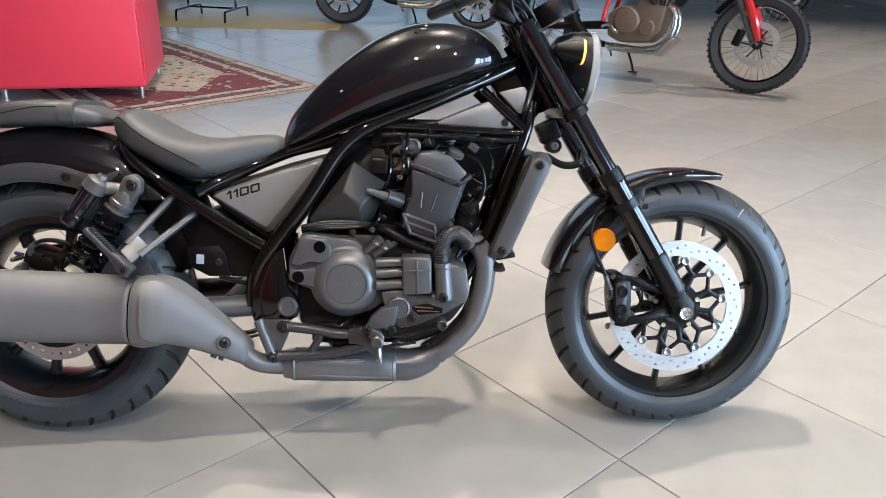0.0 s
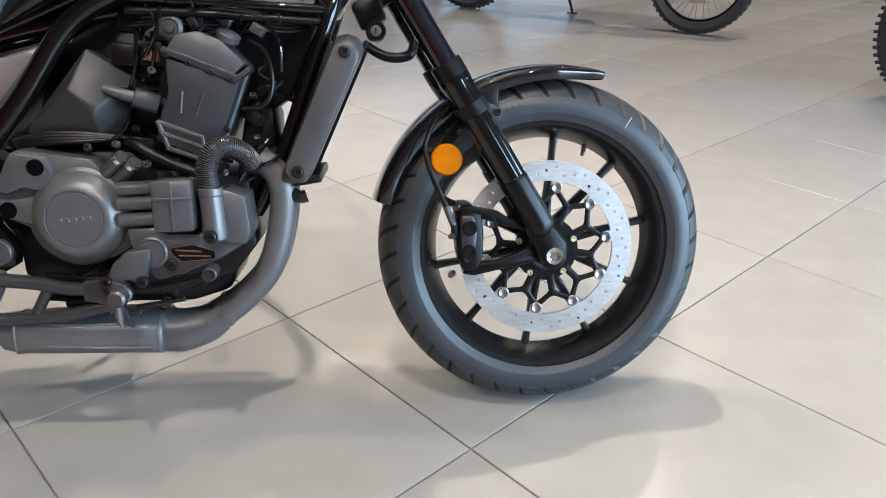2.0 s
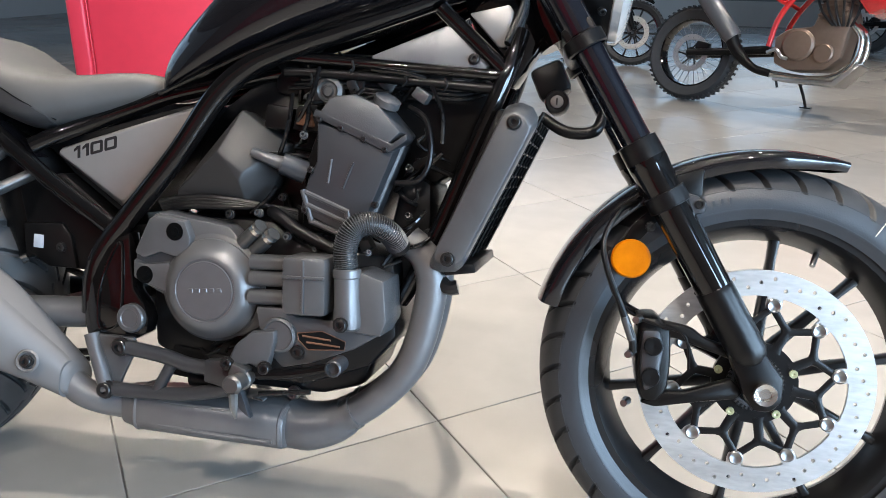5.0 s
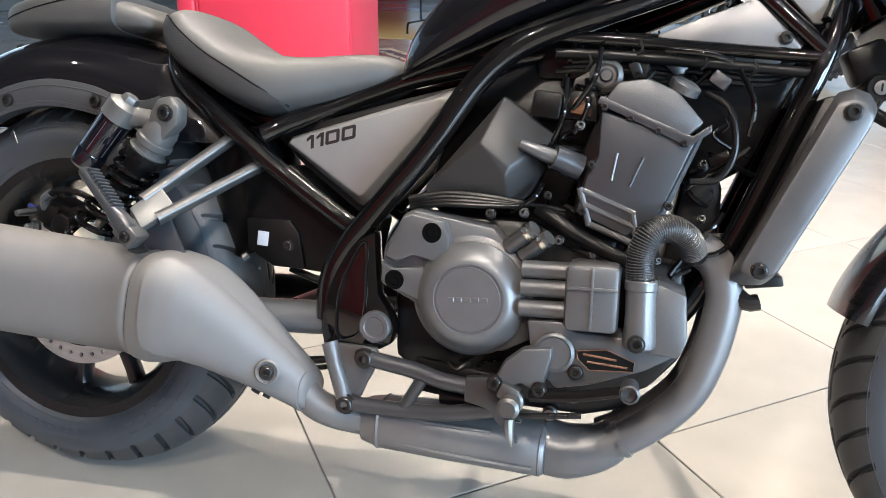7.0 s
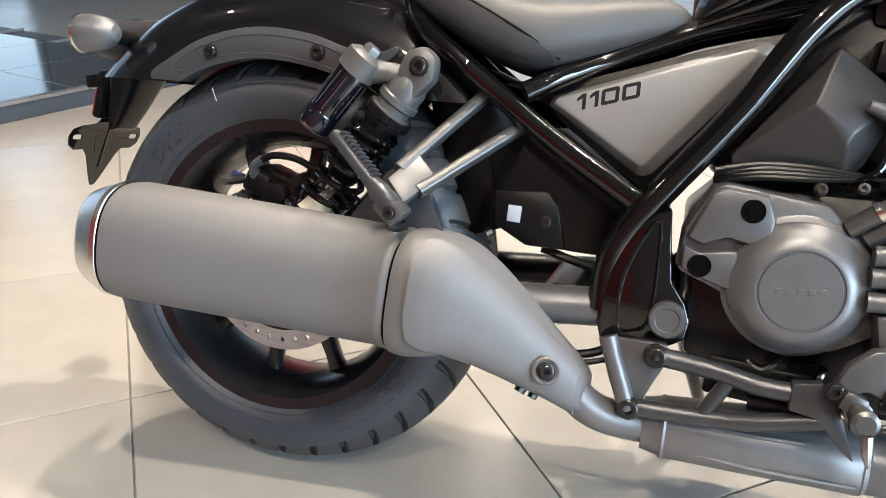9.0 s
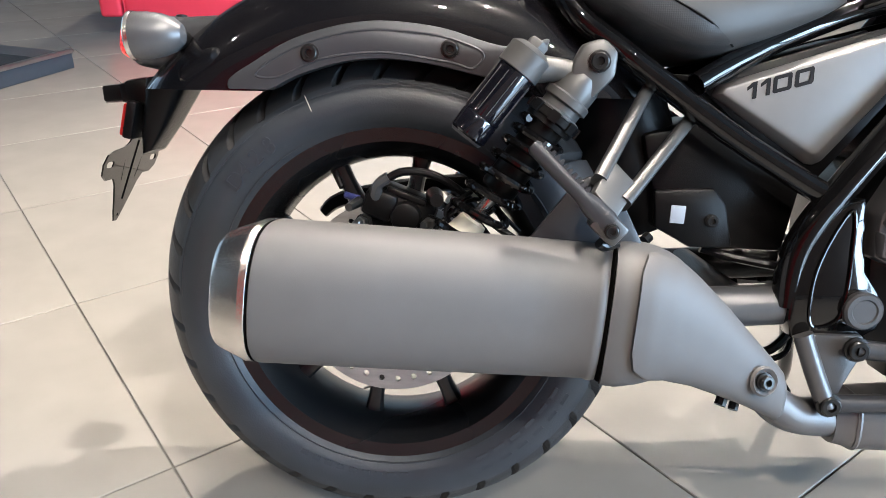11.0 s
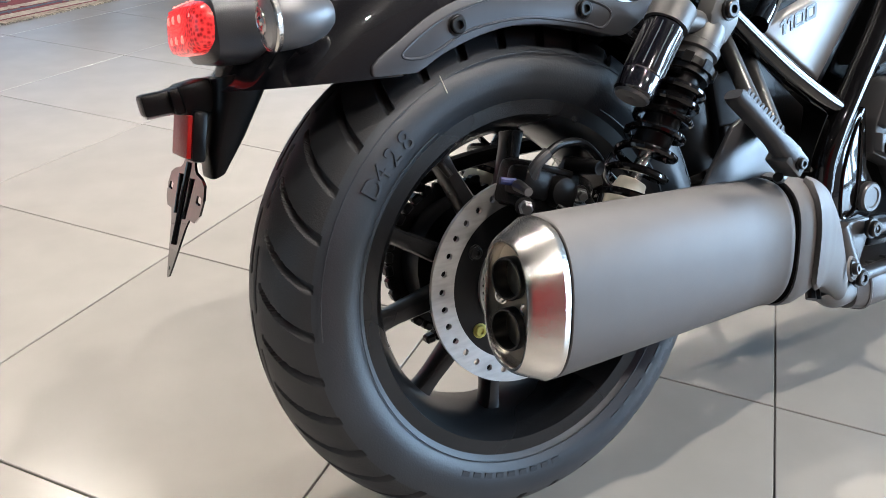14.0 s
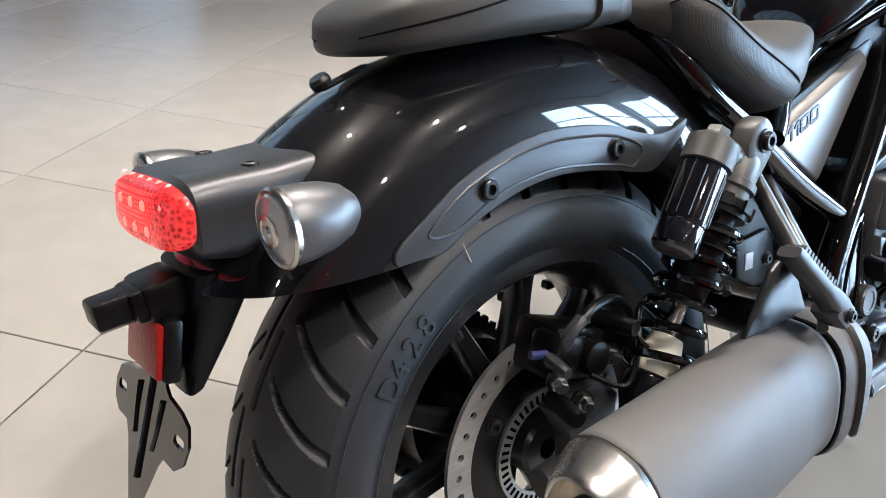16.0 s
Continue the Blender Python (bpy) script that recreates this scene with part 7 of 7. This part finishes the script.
# ---- other motorcycles on show
def far_wheel(parent, at, R, w, rim_r, wire, disc):
    t = sub("wheel", lathe([(rim_r, -w * 0.75), (R - 0.03, -w), (R - 0.010, -w * 0.72), (R, -w * 0.25), (R, w * 0.25), (R - 0.010, w * 0.72), (R - 0.03, w), (rim_r, w * 0.75)], seg=56, closed=True), RUBBER, parent, "", at)
    part("rim", lathe([(rim_r + 0.004, -w * 0.7), (rim_r - 0.012, -w * 0.6), (rim_r - 0.018, 0), (rim_r - 0.012, w * 0.6), (rim_r + 0.004, w * 0.7), (rim_r - 0.006, 0)], seg=48, closed=True), GLOSS_BLACK, t)
    kn = bmesh.new()
    for k in range(52):
        a = 2 * math.pi * k / 52
        for s in (-1, 1):
            box(((R - 0.004) * math.cos(a), s * w * 0.62, (R - 0.004) * math.sin(a)), (0.012, w * 0.5, 0.016), (0, -math.degrees(a), 0), 0, kn)
    part("tread_block", kn, RUBBER, t, kind="stuff")
    part("hub", lathe([(0.04, -0.05), (0.04, 0.05), (0.012, 0.05), (0.012, -0.05)], seg=24, closed=True), BOLT, t)
    if wire:
        for k in range(32):
            a = 2 * math.pi * k / 32
            b = a + (0.30 if k % 2 else -0.30)
            part("spoke", rod((0.045 * math.cos(b), -0.035 if k % 4 < 2 else 0.035, 0.045 * math.sin(b)), ((rim_r - 0.01) * math.cos(a), 0, (rim_r - 0.01) * math.sin(a)), 0.0022, seg=5), ZINC, t)
    else:
        for k in range(10):
            a = 2 * math.pi * k / 10
            part("spoke", flat_bar((0.04 * math.cos(a), 0, 0.04 * math.sin(a)), ((rim_r - 0.01) * math.cos(a), 0, (rim_r - 0.01) * math.sin(a)), 0.02, 0.014, 0.03, 0.025, None, 3), RIM, t)
    d = sub("disc", drilled_disc(disc * 0.70, disc, 0.006, [(disc * (0.80 if k % 2 else 0.90), 2 * math.pi * k / 20) for k in range(20)], 0.004), STEEL, t, "steel brake disc", (0, -0.059, 0))
    for k in range(6):
        a = 2 * math.pi * k / 6
        part("carrier_arm", rod((disc * 0.72 * math.cos(a), -0.058, disc * 0.72 * math.sin(a)), (0.035 * math.cos(a + 0.35), -0.05, 0.035 * math.sin(a + 0.35)), 0.006, seg=6), BOLT, t)
    return t


def far_bike(label, at, heading, base, wire, body, engine_mat, rear_R=0.32, front_R=0.345, lean=-9):
    """A motorcycle with its rear axle over the origin, heading along +x."""
    b = thing("motorcycle", label, "motorcycle", at, (lean, 0, heading))
    b.rotation_euler = Euler((radians(lean), 0, radians(heading)), "XYZ")
    far_wheel(b, (0, 0, rear_R), rear_R, 0.072, 0.232 if wire else 0.215, wire, 0.128)
    far_wheel(b, (base, 0, front_R), front_R, 0.048, 0.270 if wire else 0.235, wire, 0.155)
    for s in (-1, 1):
        fk = part("fork_leg", rod((base - 0.02, s * 0.10, front_R), (base - 0.36, s * 0.10, 1.02), 0.024, 0.027, 16), SHROUD, b)
        part("fork_guard", tube([(base + 0.012, s * 0.125, front_R + 0.02), (base - 0.05, s * 0.135, front_R + 0.18), (base - 0.15, s * 0.130, front_R + 0.36)], [0.02, 0.032, 0.025], 10, 4), body if wire else PLASTIC, fk)
        part("swing_arm", tube([(0, s * 0.10, rear_R), (0.30, s * 0.10, rear_R + 0.03), (0.56, s * 0.09, rear_R + 0.06)], [0.022, 0.026, 0.03], 12, 3), PLASTIC, b)
        part("frame_tube", tube([(0.55, s * 0.12, 0.40), (0.60, s * 0.13, 0.62), (0.80, s * 0.12, 0.82), (base - 0.32, s * 0.05, 0.92)], 0.018, 12, 4), body if wire else GLOSS_BLACK, b)
        part("seat_rail", tube([(0.62, s * 0.12, 0.66), (0.35, s * 0.12, 0.78), (-0.05, s * 0.10, 0.86)], 0.013, 10, 4), body if wire else GLOSS_BLACK, b)
    e = part("engine", prism([(0.60, 0.30), (0.58, 0.46), (0.66, 0.52), (0.80, 0.54), (0.84, 0.74), (0.96, 0.74), (1.02, 0.60), (1.00, 0.36), (0.92, 0.28), (0.70, 0.26)], -0.13, 0.13, 0.02), engine_mat, b)
    part("clutch_cover", lathe([(0.10, 0), (0.10, 0.02), (0.085, 0.035), (0.06, 0.04), (0, 0.042)], (0.74, -0.13, 0.42), (0, -1, 0), 32), engine_mat, e)
    part("clutch_cover", lathe([(0.06, 0), (0.06, 0.02), (0.05, 0.028), (0, 0.03)], (0.90, -0.13, 0.38), (0, -1, 0), 24), engine_mat, e)
    for k in range(5):
        part("engine_fin", box((0.90, 0, 0.58 + k * 0.03), (0.17, 0.28, 0.008), (0, 0, 0), 0.002), engine_mat, e)
    part("cylinder_cover", box((0.90, 0, 0.72), (0.16, 0.26, 0.08), (0, 0, 0), 0.015), PLASTIC, e)
    for y in (-0.09, 0.05):
        part("header_pipe", tube([(1.00, y, 0.58), (1.08, y, 0.50), (1.08, y, 0.36), (1.00, y, 0.26), (0.85, y, 0.22), (0.60, y - 0.03, 0.23)], 0.022, 14, 5), CHROME, b, "steel header pipe")
    part("bash_plate", prism([(0.62, 0.215), (0.98, 0.215), (1.10, 0.34), (1.12, 0.33), (1.00, 0.19), (0.62, 0.19)], -0.13, 0.13, 0.004), ALU, b)
    part("link_pipe", tube([(0.60, -0.13, 0.23), (0.48, -0.15, 0.26), (0.36, -0.16, 0.36), (0.30, -0.165, 0.46)], [0.024, 0.026, 0.040, 0.050], 16, 4), PLASTIC, b)
    m = bmesh.new()
    d0, d1 = V(0.32, -0.165, 0.44), V(0.05, -0.19, 0.74)
    tube([d0, d0.lerp(d1, 0.05), d0.lerp(d1, 0.95), d1], [0.050, 0.062, 0.062, 0.045], 24, 2, m)
    part("silencer", m, SHROUD, b, "grey silencer")
    part("tank", skin(bmesh.new(), [superellipse((x, 0, z), (0, 1, 0), (0, 0, 1), w, h, 2.6, 24) for x, z, w, h in ((0.50, 0.86, 0.06, 0.05), (0.62, 0.93, 0.13, 0.11), (0.82, 0.98, 0.17, 0.14), (1.00, 1.00, 0.16, 0.13), (1.10, 0.98, 0.10, 0.08))]), body, b)
    part("seat", skin(bmesh.new(), [superellipse((x, 0, z), (0, 1, 0), (0, 0, 1), w, h, 3, 20) for x, z, w, h in ((-0.18, 0.93, 0.08, 0.03), (0.10, 0.90, 0.13, 0.05), (0.40, 0.86, 0.13, 0.05), (0.55, 0.86, 0.08, 0.04))]), SEAT_SIDE, b)
    part("fairing", prism([(0.96, 0.78), (1.10, 0.62), (1.20, 0.66), (base - 0.18, 0.95), (base - 0.30, 1.10), (1.05, 1.02)], -0.17, 0.17, 0.03), body, b)
    part("fender", fender_skin(radians(60), radians(150), [(-0.05, front_R + 0.02), (-0.045, front_R + 0.04), (0, front_R + 0.048), (0.045, front_R + 0.04), (0.05, front_R + 0.02)], 0.004, 20), PLASTIC, b).location = (base, 0, front_R)
    part("reflector", box((base - 0.085, -0.128, front_R + 0.20), (0.05, 0.012, 0.04), (0, 28, 0), 0.006), ORANGE, b, "amber reflector")
    part("caliper", box((base - 0.13, -0.07, front_R + 0.03), (0.06, 0.07, 0.12), (0, 15, 0), 0.012), PLASTIC, b)
    part("rear_caliper", box((0.09, -0.07, rear_R + 0.05), (0.09, 0.06, 0.06), (0, 10, 0), 0.01), PLASTIC, b)
    part("side_stand", tube([(0.70, 0.10, 0.24), (0.74, 0.18, 0.12), (0.75, 0.245, 0.048)], [0.011, 0.010, 0.009], 10, 3), BOLT, b)
    part("stand_foot", box((0.75, 0.25, 0.043), (0.07, 0.04, 0.008), (9, 0, 0), 0.002), BOLT, b)
    part("centre_prop", tube([(0.62, -0.10, 0.24), (0.66, -0.12, 0.15)], 0.008, 8, 2), BOLT, b)
    part("gear_lever", tube([(0.56, -0.15, 0.36), (0.62, -0.17, 0.38), (0.66, -0.17, 0.34), (0.70, -0.17, 0.33)], 0.012, 10, 4), ALU, b)
    part("handlebar", tube([(base - 0.36, -0.40, 1.14), (base - 0.36, -0.10, 1.08), (base - 0.36, 0.10, 1.08), (base - 0.36, 0.40, 1.14)], 0.012, 10, 4), BOLT, b)
    for k in range(6):
        part("hose", tube([(0.80 + 0.05 * k, -0.14, 0.70), (0.85 + 0.04 * k, -0.16, 0.62), (0.92 + 0.02 * k, -0.14, 0.55)], 0.008, 8, 4), CABLE, b)
    return b


far_bike("red adventure motorcycle with wire wheels on its side stand", (1.95, 4.74, 0.006), -31.8, 1.68, True, RED_PAINT, BRONZE)
far_bike("black naked motorcycle with chrome header pipes", (0.22, 6.93, 0.005), -9.0, 1.43, False, GLOSS_BLACK, ENGINE, 0.315, 0.30)
far_bike("dark motorcycle standing near the showroom's side", (3.98, 2.30, 0.005), 8.0, 1.45, False, GLOSS_BLACK, ENGINE, 0.315, 0.30)
far_bike("dark red motorcycle parked behind the others", (4.28, 8.62, 0.005), -31.0, 1.45, False, RED_PAINT, ENGINE, 0.315, 0.30)
far_bike("black motorcycle standing on the podium", (-3.62, 1.75, 0.091), -15.0, 1.45, False, GLOSS_BLACK, ENGINE, 0.315, 0.30)

# ---------------------------------------------------------------- the hall round it
def wall(name, c, s, mat=None):
    return tagged(part(name, box(c, s, (0, 0, 0), 0), mat or WALLS, None, "plain pale painted showroom wall"), category="wall", kind="structure")


ceiling = tagged(part("ceiling", box((1, 3, 4.35), (20, 20, 0.1), (0, 0, 0), 0), CEIL, None, "plain grey showroom ceiling"), category="ceiling", kind="structure")
GLASS = material("window_frame_paint", (0.10, 0.11, 0.12), 0.45)


def window_wall(name, num, a, b, z0, z1, u0, u1, lights, mat=WALLS):
    """A wall from a to b (plan points) with one wide glazed opening from u0 to u1 metres along it."""
    a, b = V(*a, 0), V(*b, 0)
    d = (b - a).normalized()
    L = (b - a).length
    ang = math.degrees(math.atan2(d.y, d.x))
    bm = bmesh.new()
    for s0, s1, h0, h1 in ((0, u0, 0, 4.3), (u1, L, 0, 4.3), (u0, u1, 0, z0), (u0, u1, z1, 4.3)):
        c = a + d * (s0 + s1) / 2
        box((c.x, c.y, (h0 + h1) / 2), (s1 - s0, 0.2, h1 - h0), (0, 0, ang), 0, bm)
    tagged(part(name, bm, mat, None, "painted showroom wall with a wide shop window"), category="wall", kind="structure")
    win = thing("window_%d" % num, "wide shop window with dark grey mullions", "window", kind="structure")
    n = int((u1 - u0) / 1.3)
    for k in range(n + 1):
        c = a + d * (u0 + (u1 - u0) * k / n)
        part("mullion", box((c.x, c.y, (z0 + z1) / 2), (0.07, 0.12, z1 - z0), (0, 0, ang), 0.004), GLASS, win)
    for z in (z0 + 0.03, z0 + (z1 - z0) * 0.62, z1 - 0.03):
        c = a + d * (u0 + u1) / 2
        part("transom", box((c.x, c.y, z), (u1 - u0, 0.10, 0.06), (0, 0, ang), 0.004), GLASS, win)
    nrm = V(-d.y, d.x, 0)
    c = a + d * (u0 + u1) / 2
    area("daylight", (c.x - nrm.x * 0.13, c.y - nrm.y * 0.13, (z0 + z1) / 2), (c.x + nrm.x, c.y + nrm.y, (z0 + z1) / 2), lights, u1 - u0, z1 - z0, (0.52, 0.76, 1.0))


window_wall("wall_east", 1, (8, -5), (8, 13), 0.4, 3.4, 0.3, 5.6, EAST_W)
window_wall("wall_north", 2, (8, 13), (-8, 13), 0.4, 3.9, 3.0, 12.5, NORTH_W)
window_wall("wall_west", 3, (-8, 13), (-8, -5), 0.4, 3.9, 5.0, 13.0, WEST_W)
window_wall("wall_south", 4, (-8, -5), (8, -5), 0.12, 3.4, 13.2, 15.8, SOUTH_W, material("dark_wall_paint", (0.24, 0.165, 0.13), 0.7, noise_scale=4, vary=0.05))
tagged(part("wall_panel", box((-4.6, 12.85, 1.6), (2.4, 0.06, 3.2), (0, 0, 0), 0.01), RED_PAINT, None, "plain red painted wall panel"), category="wall panel", kind="structure")
tagged(part("wall_panel", box((-1.6, -4.86, 1.5), (3.0, 0.06, 3.0), (0, 0, 0), 0.01), RED_PAINT, None, "plain red painted wall panel"), category="wall panel", kind="structure")

# ceiling spotlights
head = lathe([(0.0, 0.0), (0.045, 0.0), (0.052, -0.02), (0.055, -0.12), (0.048, -0.125), (0.046, -0.10), (0, -0.10)], seg=20)
fixture = thing("ceiling_spotlight", "small black cylindrical ceiling spotlight, lit", "spotlight", (0, 0, 4.25), group="ceiling spotlights")
part("housing", head, PLASTIC, fixture)
part("lit_lens", lathe([(0.044, -0.108), (0.03, -0.112), (0, -0.113)], seg=16), material("lit_lens", (1, 0.95, 0.85), 0.3, emit=(1.0, 0.90, 0.76), emit_strength=220.0, bump=0), fixture)
part("stem", rod((0, 0, 0), (0, 0, 0.06), 0.012, seg=10), PLASTIC, fixture)
fixture.matrix_basis = Matrix.Translation((-1.4, 3.6, 4.25))
for x, y in ((0.4, 3.6), (2.2, 3.6), (4.0, 3.6), (-1.4, -0.6), (0.6, -2.4), (2.4, -0.4), (4.2, -0.4), (-1.4, 6.4), (0.6, 6.4), (2.6, 6.4), (-3.0, 1.5), (5.0, 6.4), (0.2, 1.4), (2.6, 1.5), (1.2, -1.0), (-1.0, -2.6), (-2.2, -1.4), (-1.3, -1.4), (-0.4, -1.4), (0.5, -1.4), (2.3, -1.4), (-2.6, 0.4), (3.3, -2.4), (1.6, 0.4)):
    copy_thing(fixture, Matrix.Translation((x, y, 4.25)))
